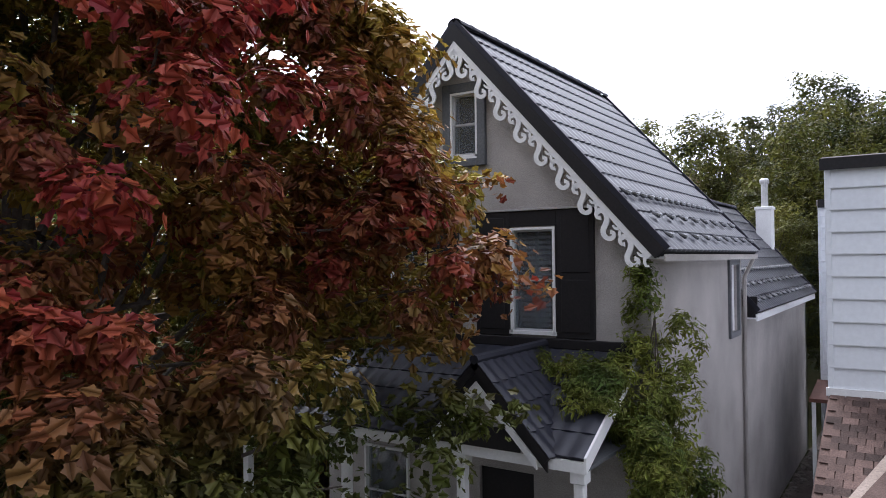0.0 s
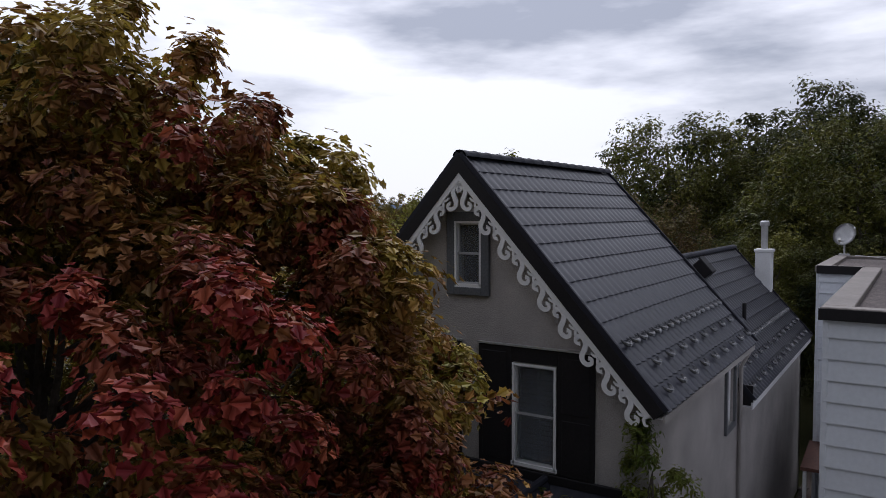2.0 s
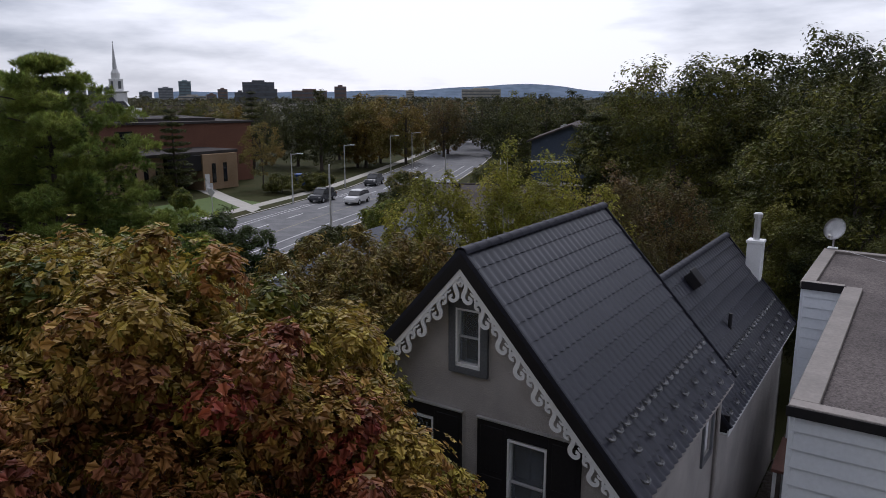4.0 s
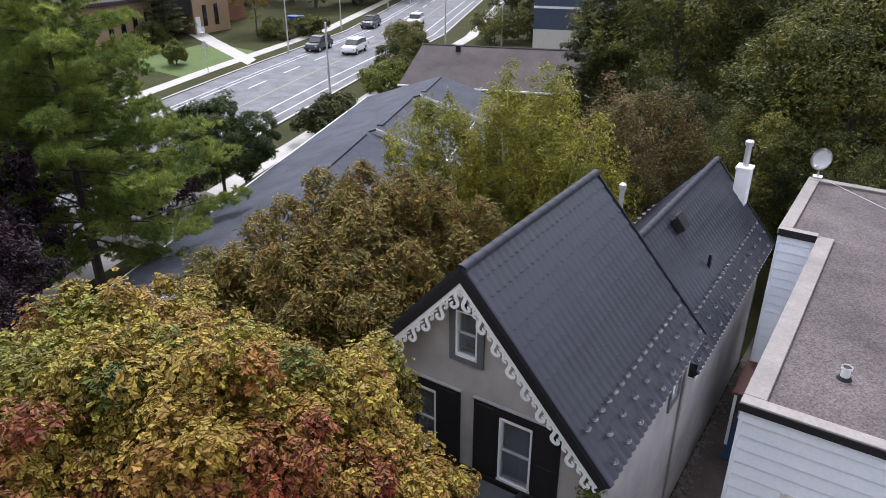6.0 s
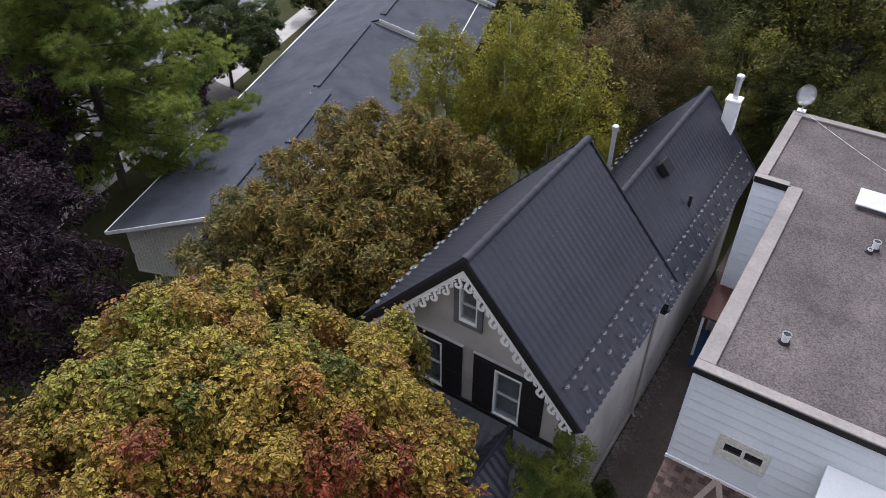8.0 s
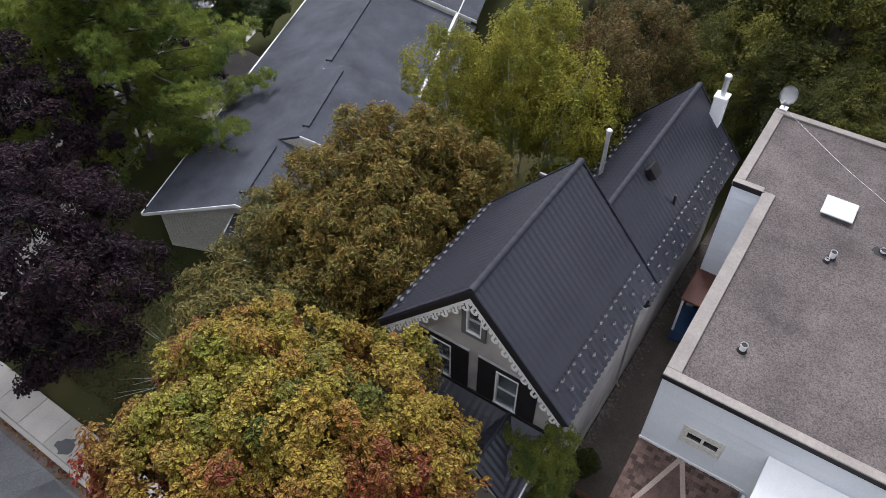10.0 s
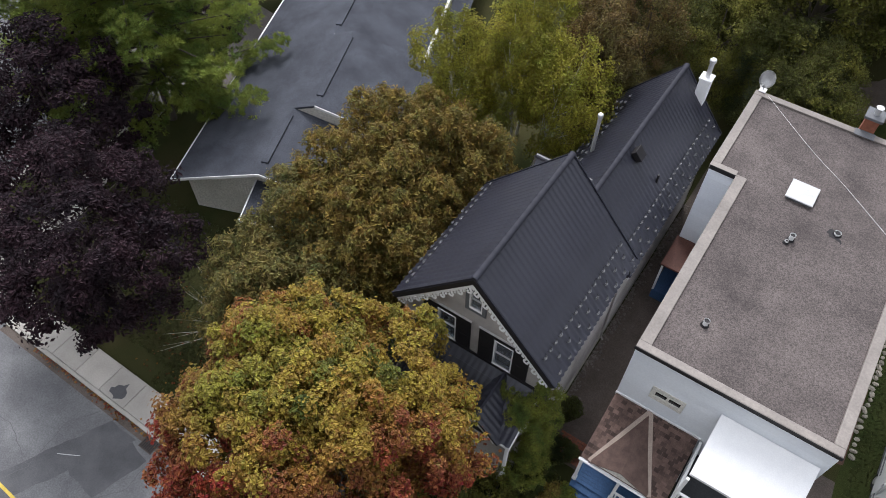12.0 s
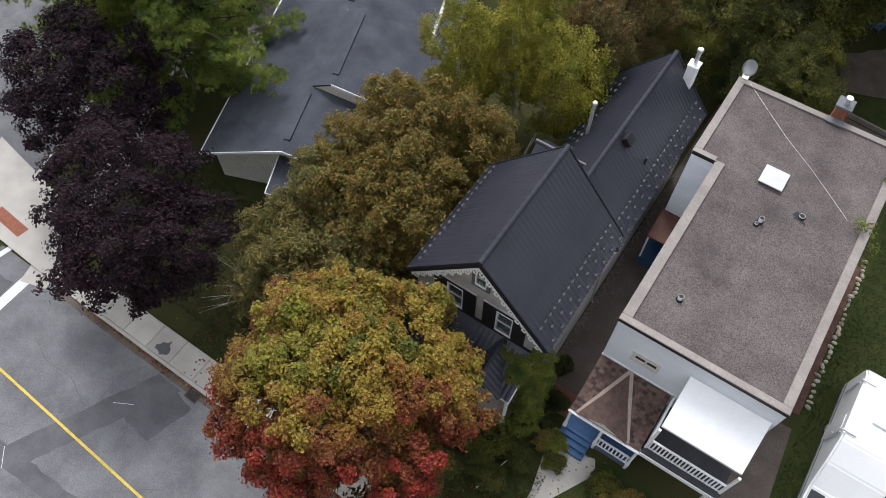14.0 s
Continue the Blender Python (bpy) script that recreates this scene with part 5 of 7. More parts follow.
cc, pts, nrm, num = (np.concatenate(q) for q in zip(crown_points(24, 8, 110, (-0.5, -0.8, 8.4), (2.9, 2.8, 1.5), 0.33, 0.36, 0.9, 29, -0.6), crown_points(9, 8, 110, (1.2, -0.2, 9.05), (1.8, 1.7, 1.25), 0.33, 0.4, 0.9, 31, -0.4), crown_points(8, 8, 90, (2.6, 2.0, 5.7), (2.0, 1.9, 1.2), 0.33, 0.4, 0.9, 33, -0.6), crown_points(8, 8, 110, (2.35, 1.3, 7.75), (1.25, 1.3, 1.15), 0.33, 0.4, 0.9, 35, -0.7)))
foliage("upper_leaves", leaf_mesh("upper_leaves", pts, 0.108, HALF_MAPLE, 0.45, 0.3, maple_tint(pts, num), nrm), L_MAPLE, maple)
for q in cc[::28]:
    part("limb", tube(bmesh.new(), smooth_line([Vector((0.1, -0.2, 5.4)), Vector((q[0] * 0.5, q[1] * 0.5, 6.9)), Vector(q)], 4), [0.06 - 0.006 * j for j in range(9)], 6, False), M_BARK, maple)
# loose low boughs reaching past the crown to the house front
r = np.random.default_rng(23)
at = []
for q in ((4.8, 2.4, 5.45), (4.45, 2.6, 4.2), (4.2, 2.4, 6.5), (4.3, 1.7, 5.0), (4.4, 0.8, 6.0), (0.5, -2.6, 3.0), (-1.5, -2.8, 3.4), (2.6, 0.6, 2.6)):
    q = np.array(q)
    root = q * np.array([0.45, 0.45, 0.9])
    mid = (q + root) / 2 + np.array([0, 0, 0.25])
    line = smooth_line([Vector(root), Vector(mid), Vector(q)], 4)
    part("bough", tube(bmesh.new(), line, [0.022 - 0.002 * j for j in range(9)], 5, False), M_BARK, maple)
    for j in range(3, 9):
        at.append(np.array(line[j]) + r.normal(size=(24, 3)) * np.array([0.12, 0.12, 0.10]))
at = np.concatenate(at)
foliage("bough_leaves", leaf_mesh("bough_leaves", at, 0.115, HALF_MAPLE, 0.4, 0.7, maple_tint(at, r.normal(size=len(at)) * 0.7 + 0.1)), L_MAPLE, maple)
tree("purple_maple_tree", "dark purple-leaved maple beside the pavement", "tree", pose(-19.9, 4.9, 0), (3.9, 3.9, 3.5), 5.2, 32, 13, 85, 0.18, HALF_OVAL, L_PURPLE, 0.5, 0.17, 11, 0.3, group="purple maples")
tree("purple_maple_tree", "dark purple-leaved maple near the street corner", "tree", pose(-27.0, 9.0, 0), (3.7, 3.7, 3.4), 5.4, 28, 12, 75, 0.2, HALF_OVAL, L_PURPLE, 0.5, 0.17, 12, 0.3, group="purple maples")


def pine(name, label, m, height, spread, tiers, mat, seed, tuft=70, leaf=0.30, group="", droop=0.0, category="tree", lowest=0.15, shape=0.65, pad=0.55):
    """A conifer: whorls of level branches with flat plumes of needles."""
    r = np.random.default_rng(seed)
    th = thing(name, label, category, m, group)
    bm = bmesh.new()
    tube(bm, [(0, 0, -0.05), (0.03, 0.02, height * 0.5), (0, 0, height * 0.97)], [0.22, 0.14, 0.02], 8)
    cs = []
    for i in range(tiers):
        f = i / (tiers - 1)
        z = height * (lowest + (0.96 - lowest) * f)
        reach = spread * (1 - f) ** shape * r.uniform(0.75, 1.15) + 0.3
        nb_ = 6 if f < 0.8 else 4
        for k in range(nb_):
            a = math.tau * (k / nb_ + 0.37 * i) + r.uniform(-0.3, 0.3)
            L = reach * r.uniform(0.7, 1.1)
            rise = r.uniform(0.05, 0.28) - droop
            tip = np.array([math.cos(a) * L, math.sin(a) * L, z + L * rise])
            tube(bm, [(0, 0, z), tuple(tip * np.array([0.5, 0.5, 1]) + np.array([0, 0, z * 0.0 - L * rise * 0.4])), tuple(tip)], [0.05, 0.035, 0.01], 4, False)
            for s in np.linspace(0.3, 1.0, max(3, int(L * 1.5))):
                cs.append((tip[0] * s + r.normal() * 0.15 * L / 4, tip[1] * s + r.normal() * 0.15 * L / 4, z + L * rise * s * s))
    cs = np.array(cs)
    out = np.stack([cs[:, 0], cs[:, 1], 0 * cs[:, 0]], 1)
    out /= np.linalg.norm(out, axis=1)[:, None] + 1e-6
    if droop:
        pts, nrm = dome(r, cs, out, pad, tuft, 0.36)
        foliage("crown", leaf_mesh("crown", pts, leaf, HALF_SPRAY, 0.4, droop * 3 - 0.4, None, nrm), mat, th)
    else:
        # each plume is a crowd of small brushes whose needles point up and outwards
        b0, bd = dome(r, cs, out, pad, 22, 0.30)
        k = max(8, tuft // 17)
        d = r.normal(size=(len(b0), k, 3)) * 0.45 + bd[:, None, :] * 0.75 + np.array([0, 0, 0.45])
        d /= np.linalg.norm(d, axis=2)[:, :, None]
        pts = (b0[:, None, :] + d * leaf * 0.5).reshape(-1, 3)
        foliage("crown", leaf_mesh("crown", pts, leaf, HALF_PINE, 0.2, 0.0, None, None, d.reshape(-1, 3)), mat, th)
    part("trunk", bm, M_BARK, th)
    return th


pine("pine_tree", "tall green pine with level plumes of needles on the lawn", pose(-27.5, 14.4, 0), 13.4, 6.1, 15, L_PINE, 21, 360, 0.30, shape=0.62, lowest=0.17, pad=0.72)
pine("pine_tree", "green pine beside the avenue footway", pose(-35.2, 16.0, 0), 13.0, 5.2, 14, L_PINE, 22, 240, 0.32, shape=0.40, lowest=0.2, pad=0.75)
tree("street_tree", "small dense green tree beside the footway", "tree", pose(-31.0, 24.4, 0), (3.0, 3.0, 2.4), 3.2, 22, 12, 120, 0.17, HALF_OVAL, L_STREET, 0.42, 0.1, 31, 0.34)
tree("red_leaf_tree", "dark red-leaved small tree by the ranch house", "tree", pose(-28.0, 17.6, 0), (2.2, 2.2, 1.5), 3.3, 12, 9, 46, 0.17, HALF_OVAL, L_PURPLE, 0.4, 0.09, 32, 0.34)


def cedar(label, x, y, h, w, mat, seed):
    r = np.random.default_rng(seed)
    th = thing("cedar_tree", label, "tree", pose(x, y, 0), "cedars along the house")
    cc, out = [], []
    for k in range(7):
        a0 = k * 2.4 + seed
        ox, oy = (math.cos(a0) * w * 0.55, math.sin(a0) * w * 0.55) if k else (0.0, 0.0)
        hh, ww = h * (r.uniform(0.78, 0.98) if k else 1.0), w * r.uniform(0.5, 0.65)
        n = int(21 * hh * ww)
        f = r.uniform(0.03, 1.0, n) ** 0.8
        a = r.uniform(0, math.tau, n)
        rad = ww * (1 - f ** 2.6) ** 0.6 * r.uniform(0.4, 1.25, n)
        cc.append(np.stack([ox + np.cos(a) * rad, oy + np.sin(a) * rad, f * hh], 1))
        out.append(np.stack([np.cos(a), np.sin(a), 0.6 + 0 * a], 1))
    cc, out = np.concatenate(cc), np.concatenate(out)
    n = len(cc)
    pts, nrm = dome(r, cc, out, 0.25, 24, 1.3)
    foliage("crown", leaf_mesh("crown", pts, 0.2, HALF_SPRAY, 0.2, -0.6, None, nrm), mat, th)
    part("trunk", limbs(bmesh.new(), (0, 0, -0.05), (0, 0, h * 0.9), [tuple(c * 0.85) for c in cc[::max(1, n // 10)]], 0.12, 0.15), M_BARK, th)
    return th


CEDARS = ((-14.6, 6.9, 4.2, 1.7, 1), (-13.9, 7.9, 5.4, 2.4, 1), (-12.2, 8.8, 5.6, 2.1, 1), (-14.6, 10.2, 6.4, 2.4, 1), (-12.4, 10.9, 7.2, 2.6, 0), (-10.7, 11.4, 6.8, 1.9, 0), (-14.0, 12.9, 7.5, 2.5, 0), (-11.6, 13.4, 7.7, 2.6, 0), (-13.4, 15.5, 7.9, 2.5, 0), (-11.0, 16.0, 7.8, 2.5, 0), (-16.2, 8.6, 3.8, 1.8, 1))
for i, (x, y, h, w, k) in enumerate(CEDARS):
    cedar("olive cedar with browning tips in the row beside the house" if k else "bronze-brown cedar in the row beside the house", x, y, h, w, L_CEDAR_OLIVE if k else L_CEDAR, 40 + i)
for i, (x, y, h, tx, ty) in enumerate(((-13.6, 19.6, 9.4, 0.3, 0.0), (-11.0, 21.0, 9.8, -0.5, 0.3), (-9.8, 19.7, 8.6, 1.2, 1.6), (-12.0, 23.6, 9.6, 0.4, 0.0))):
    tree("birch_tree", "slender birch with yellow-green leaves and a pale trunk", "tree", pose(x, y, 0), (1.9, 1.9, h * 0.38), h * 0.62, 26, 10, 76, 0.125, HALF_OVAL, L_BIRCH, 0.36, 0.075, 60 + i, 0.36, 0.1, 1.25, None, 0.8, 14, M_BIRCH, "birches behind the house", -0.9, (tx, ty))
for x, y, h, k in ((-8.6, 23.8, 9.0, 0), (-7.6, 27.2, 8.6, 1), (-9.6, 26.4, 8.8, 2)):
    tree("browning_tree", "narrow tree with rust-brown and olive leaves behind the rear wing", "tree", pose(x, y, 0), (1.9, 1.9, h * 0.42), h * 0.56, 24, 10, 80, 0.13, HALF_OVAL, L_SPRUCE, 0.4, 0.09, 71 + k, 0.36, 0.1, 1.1, None, 0.6, 14, None, "browning trees behind the house", -0.9)

# big trees behind
BEHIND = "large trees behind the houses"
proto_a = tree("broad_tree", "large green leafy tree behind the houses", "tree", pose(-2.0, 35.0, 0), (5.4, 5.4, 5.2), 7.6, 44, 13, 64, 0.21, HALF_OVAL, L_GREEN, 0.72, 0.3, 81, 0.30, group=BEHIND)
proto_b = tree("broad_tree", "large deep green leafy tree behind the houses", "tree", pose(11.0, 34.0, 0), (5.2, 5.2, 5.6), 8.0, 44, 13, 64, 0.21, HALF_OVAL, L_DARK, 0.72, 0.3, 82, 0.30, group=BEHIND)
proto_e = tree("broad_tree", "tall green leafy tree farther back", "tree", pose(5.0, 46.0, 0), (5.4, 5.4, 6.2), 6.8, 36, 9, 26, 0.40, HALF_OVAL, L_GREEN, 0.8, 0.3, 85, 0.32, group=BEHIND, low=-0.95)
proto_f = tree("broad_tree", "tall deep green leafy tree farther back", "tree", pose(-8.0, 51.0, 0), (5.2, 5.2, 6.2), 6.8, 36, 9, 26, 0.40, HALF_OVAL, L_DARK, 0.8, 0.3, 86, 0.32, group=BEHIND, low=-0.95)
proto_c = tree("autumn_tree", "tall tree turning yellow and rust along the avenue", "tree", pose(-79, 95, 0), (4.8, 4.8, 5.8), 6.2, 34, 9, 28, 0.42, HALF_OVAL, L_AUTUMN, 0.72, 0.28, 83, 0.32, group="trees along the avenue", low=-0.95)
proto_d = tree("grey_brown_tree", "tall thinning grey-brown tree along the avenue", "tree", pose(-84, 128, 0), (4.4, 4.4, 5.8), 6.2, 30, 9, 28, 0.36, HALF_OVAL, L_SPRUCE, 0.7, 0.28, 84, 0.32, group="trees along the avenue", low=-0.95)
R2 = random.Random(5)
for x, y, s, p in ((-3.6, 41.5, 1.02, 1), (4.5, 44.5, 1.12, 0), (14.0, 37.0, 1.15, 1), (-12.2, 42.8, 1.07, 0), (20.5, 33.0, 1.1, 0), (-8.0, 49.0, 1.1, 1), (4, 51, 1.25, 1), (15, 50, 1.3, 0), (26, 44, 1.3, 1), (-14, 62, 1.0, 1), (-2, 66, 1.25, 0), (12, 68, 1.35, 1), (30, 62, 1.4, 0), (13.5, 26.0, 0.85, 1), (22, 24, 0.95, 0), (-5.0, 29.8, 0.55, 0), (-1.5, 29.2, 0.5, 1), (-9.5, 33.0, 0.55, 1), (-0.2, 28.8, 0.5, 0)):
    c = copy_thing((proto_a, proto_b, proto_e, proto_f)[p + (2 if y > 43 else 0)], pose(x, y, 0, 0, 0, R2.uniform(0, 360)))
    c.scale = (s, s, s * R2.uniform(0.95, 1.1))
proto_a.scale.z = 0.98
# vine over the porch corner
vine = thing("climbing_vine", "leafy green vine climbing over the porch corner", "climbing plant", pose(-3.0, 8.7, 0))
r = np.random.default_rng(17)
cl, no = [], []
HALF_LANCE = [(0, 0), (0.15, 0.22), (0.14, 0.6), (0, 1.0)]
for cx, cy, cz, rx, ry, rz, n, tilt in ((0.35, 0.05, 1.9, 0.5, 0.6, 1.4, 120, 0.0), (-0.42, 0.02, 4.2, 0.5, 0.6, 0.09, 85, 0.53), (0.3, -0.1, 3.3, 0.35, 0.5, 0.6, 50, 0.0), (0.0, 0.45, 3.8, 0.36, 0.36, 0.75, 50, 0.0), (-0.05, 0.62, 4.85, 0.18, 0.2, 0.8, 22, 0.0), (0.3, -0.4, 1.1, 0.9, 1.0, 0.9, 90, 0.0), (-1.1, 0.2, 4.3, 0.55, 0.3, 0.08, 14, 0.53), (0.45, 0.75, 3.0, 0.3, 0.5, 1.4, 40, 0.0), (0.35, 0.9, 4.6, 0.2, 0.3, 0.4, 10, 0.0)):
    d = r.normal(size=(n, 3))
    d /= np.linalg.norm(d, axis=1)[:, None]
    c = np.array([cx, cy, cz]) + d * r.uniform(0.5 if tilt == 0.0 else 0.1, 1.0, n)[:, None] * np.array([rx, ry, rz])
    c[:, 2] += tilt * (c[:, 1] - cy)
    q, w = dome(r, c, d, 0.19 if tilt == 0.0 else 0.15, 74, 0.8)
    cl.append(q)
    no.append(w)
pts, no = np.concatenate(cl), np.concatenate(no)
ok = pts[:, 2] > 0.05
foliage("leaves", leaf_mesh("leaves", pts[ok], 0.092, HALF_LANCE, 0.3, 0.9, None, no[ok]), L_VINE, vine)
bm = bmesh.new()
for k in range(5):
    a = k * 1.3
    tube(bm, smooth_line([(0.3 * math.cos(a), 0.3 * math.sin(a), -0.03), (0.2 * math.cos(a + 1), 0.4, 1.5), (0.15 * math.sin(a), 0.6, 3.4), (0.1, 0.65, 5.0)], 5), [0.03 - 0.0016 * j for j in range(16)], 5, False)
part("stems", bm, M_BARK, vine)

# ---- the long ranch house ----
ranch = thing("ranch_house", "long low ranch house with slate-blue shingle roof", "house", pose(-22.5, 10.6, 0, 0, 0, 20.3))
RP = 0.33
SECTS = ((-0.3, 3.95, 4.5), (3.95, 9.6, 5.55), (9.6, 18.5, 4.5), (18.5, 25.9, 5.0), (25.9, 31.5, 5.55))
for i, (u0, u1, rr) in enumerate(SECTS):
    zr = 2.2 + RP * rr
    right = 10.2
    bm = bmesh.new()
    slab(bm, [(0, u0, 2.2), (rr, u0, zr), (rr, u1, zr), (0, u1, 2.2)], 0.1)
    slab(bm, [(rr, u0, zr), (right, u0, zr - RP * (right - rr)), (right, u1, zr - RP * (right - rr)), (rr, u1, zr)], 0.1)
    part("roof", bm, M_SHINGLE_BLUE, ranch)
    for a, b in (((0, 2.2), (rr, zr)), ((rr, zr), (right, zr - RP * (right - rr))))[min(i, 1):]:
        part("gable_trim", prism(bmesh.new(), [(a[0], u0 - 0.03, a[1] - 0.13), (b[0], u0 - 0.03, b[1] - 0.13), (b[0], u0 - 0.03, b[1] + 0.02), (a[0], u0 - 0.03, a[1] + 0.02)], (0, 0.03, 0)), M_WHITE, ranch)
    part("gable_wall", holed([(0.5, 0), (right - 0.5, 0), (right - 0.5, zr - RP * (right - 0.5 - rr) - 0.12), (rr, zr - 0.12), (0.5, 2.2 + RP * 0.5 - 0.12)], [], lambda a, b: (a, u0 + 0.45 if i == 0 else u0 + 0.02, b), (0, 0.15, 0)), M_CREAM, ranch)
    part("ridge_vent", boxed(rr - 0.16, rr + 0.16, u0 + 0.7, u1 - 0.5, zr - 0.045, zr + 0.05, bevel=0.01), M_SHINGLE_BLUE, ranch)
part("wall", boxed(0.5, 0.65, 0.6, 31.0, 0, 2.25), M_CREAM, ranch)
part("wall", boxed(9.0, 9.15, 0.6, 31.0, 0, 2.5), M_CREAM, ranch)
part("eave_gutter", boxed(-0.06, 0.0, -0.3, 31.5, 2.1, 2.2), M_WHITE, ranch, "white eave gutter")
bm = bmesh.new()
slab(bm, [(4.05, -1.9, 2.4), (4.05, 0.4, 2.75), (8.2, 0.4, 2.75), (8.2, -1.9, 2.4)], 0.12)
part("porch_roof", bm, M_SHINGLE_BLUE, ranch)
part("porch_edge", boxed(4.0, 8.25, -1.94, -1.9, 2.26, 2.42), M_WHITE, ranch)
part("porch_edge", prism(bmesh.new(), [(4.0, -1.94, 2.26), (4.0, -1.94, 2.42), (4.0, 0.35, 2.77), (4.0, 0.35, 2.61)], (0.045, 0, 0)), M_WHITE, ranch)
batten = None
for i in range(30):
    x = 0.6 + 0.15 * i
    m = pose(x, 0.125, 0)
    if batten is None:
        batten = part("batten", boxed(0, 0.03, 0, 0.025, 0.2, 2.15), M_CREAM, ranch, "narrow upright siding batten")
        batten.matrix_basis = m
    else:
        again(batten, ranch, m)
for x in (4.25, 8.0):
    part("porch_post", boxed(x - 0.06, x + 0.06, -1.8, -1.68, 0, 2.34), M_WHITE, ranch)

# ---- across the avenue: brick hall, church, far houses ----
hall = thing("brick_hall", "low brown brick hall with flat roofs and tan entrance", "building", pose(-77.2, 44, 0))
M_FLAT = material("dark_flat_roof", (0.05, 0.045, 0.044), (0.08, 0.072, 0.07), 0.95, 0.5, 10, 0.2, spec=0.1)
UPPER = [(-4.6, 28.6), (-10.8, 7.5), (-34, 14.0), (-28, 35.5)]


def grown(pts, d):
    cx, cy = sum(p[0] for p in pts) / len(pts), sum(p[1] for p in pts) / len(pts)
    return [(x + d * math.copysign(1, x - cx), y + d * math.copysign(1, y - cy)) for x, y in pts]


def block(pts, z0, z1):
    return prism(bmesh.new(), [(x, y, z0) for x, y in pts], (0, 0, z1 - z0))


part("low_wall", boxed(-12, 0, -8, 10.4, 0, 4.6, bevel=0.03), M_TAN_BRICK, hall)
part("low_roof", boxed(-12.3, 0.45, -8.4, 21.6, 4.62, 5.0, bevel=0.03), M_FLAT, hall)
part("upper_wall", block(UPPER, 0, 8.2), M_HALL_BRICK, hall)
part("roof_edge", block(grown(UPPER, 0.3), 8.22, 8.5), M_FLAT, hall)
part("roof_curb", block(grown(UPPER, -3.5), 8.5, 8.9), M_FLAT, hall)
part("roof_unit", boxed(-16.5, -14.5, 15.2, 17.4, 8.9, 10.3, bevel=0.05), M_CREAM, hall, "cream roof unit")
part("roof_unit", boxed(-22, -19, 19, 21, 8.9, 10.2, bevel=0.05), M_STEEL, hall, "grey roof unit")
part("entrance_wall", boxed(-8, 0.7, 15.6, 21.2, 0, 4.6, bevel=0.03), M_TAN_BRICK, hall)
part("lobby_wall", boxed(-8, -3.0, 10.4, 15.6, 0, 4.6, bevel=0.03), M_DARK_GLASS, hall, "recessed dark glass lobby")
part("canopy", boxed(-3, 0.6, 10.5, 15.5, 2.6, 4.58, bevel=0.03), M_BLACK, hall, "dark entrance canopy")
part("canopy_post", boxed(0.3, 0.5, 10.7, 10.9, 0, 2.6), M_BLACK, hall)
hw = None
for x0, y in ((0.0, 4.4), (0.0, 6.0), (0.0, 7.6), (0.0, 9.2), (0.7, 17.0), (0.7, 18.8), (0.0, 1.2), (0.0, -2.0)):
    if hw is None:
        hw = part("window", boxed(0.0, 0.04, 0, 0.6, 0.9, 3.4), M_DARK_GLASS, hall, "tall dark slit window")
        hw.location = (x0, y, 0)
    else:
        again(hw, hall, pose(x0, y, 0))
ww = part("wide_window", boxed(-0.02, 0.03, 0, 2.2, 5.3, 7.4), M_DARK_GLASS, hall)
ww.matrix_basis = pose(-9.9, 10.55, 0, 0, 0, -16.4)
part("door", boxed(0.7, 0.75, 15.8, 16.5, 0, 2.1), M_WHITE, hall, "white side door")
bin_ = thing("blue_recycling_bin", "blue recycling container beside the lawn", "bin", pose(-69.6, 70.0, 0, 0, 0, 20))
part("body", boxed(-0.9, 0.9, -0.7, 0.7, 0.1, 1.5, bevel=0.08), M_BLUE_BIN, bin_)
part("lid", boxed(-0.95, 0.95, -0.75, 0.75, 1.5, 1.68, bevel=0.05), M_BLUE_BIN, bin_)
for x, y, k in ((-76.0, 60.2, 40), (-75.2, 59.4, 100)):
    ch = thing("plastic_chair", "white plastic chair beside the hall entrance", "chair", pose(x, y, 0, 0, 0, k), "chairs by the hall")
    part("seat", boxed(-0.26, 0.26, -0.26, 0.26, 0.40, 0.45, bevel=0.015), M_WHITE, ch)
    part("backrest", boxed(-0.26, 0.26, 0.22, 0.27, 0.45, 0.95, bevel=0.015), M_WHITE, ch)
    for u in (-0.22, 0.22):
        for v in (-0.22, 0.22):
            part("leg", boxed(u - 0.025, u + 0.025, v - 0.025, v + 0.025, 0, 0.4), M_WHITE, ch)

church = thing("church", "white-steepled church with a dark slate roof", "church", pose(-240.5, 153.5, 0, 0, 0, 187))
M_SLATE = material("dark_slate", (0.045, 0.045, 0.05), (0.065, 0.065, 0.07), 0.95, 0.6, 20, 0.2, spec=0.1)
part("nave_wall", boxed(-9, 9, 0, 34, 0, 4.6), M_CREAM, church)
bm = bmesh.new()
for sgn in (1, -1):
    slab(bm, [(0, -0.6, 12.6), (0, 35, 12.6), (sgn * 10, 35, 3.8), (sgn * 10, -0.6, 3.8)], 0.3)
part("nave_roof", bm, M_SLATE, church)
for sgn in (1, -1):
    part("gable_trim", prism(bmesh.new(), [(0, -0.9, 12.1), (sgn * 10.2, -0.9, 3.1), (sgn * 10.2, -0.9, 4.1), (0, -0.9, 13.1)], (0, 0.5, 0)), M_WHITE, church)
part("gable", holed([(-9, 4.4), (9, 4.4), (0, 12.2)], [], lambda a, b: (a, 0, b), (0, 0.4, 0)), M_CREAM, church)
part("tower", boxed(-2.4, 2.4, -2.2, 2.6, 0, 13.6, bevel=0.1), M_WHITE, church)
part("cornice", boxed(-2.8, 2.8, -2.6, 3.0, 13.6, 14.1, bevel=0.1), M_WHITE, church)
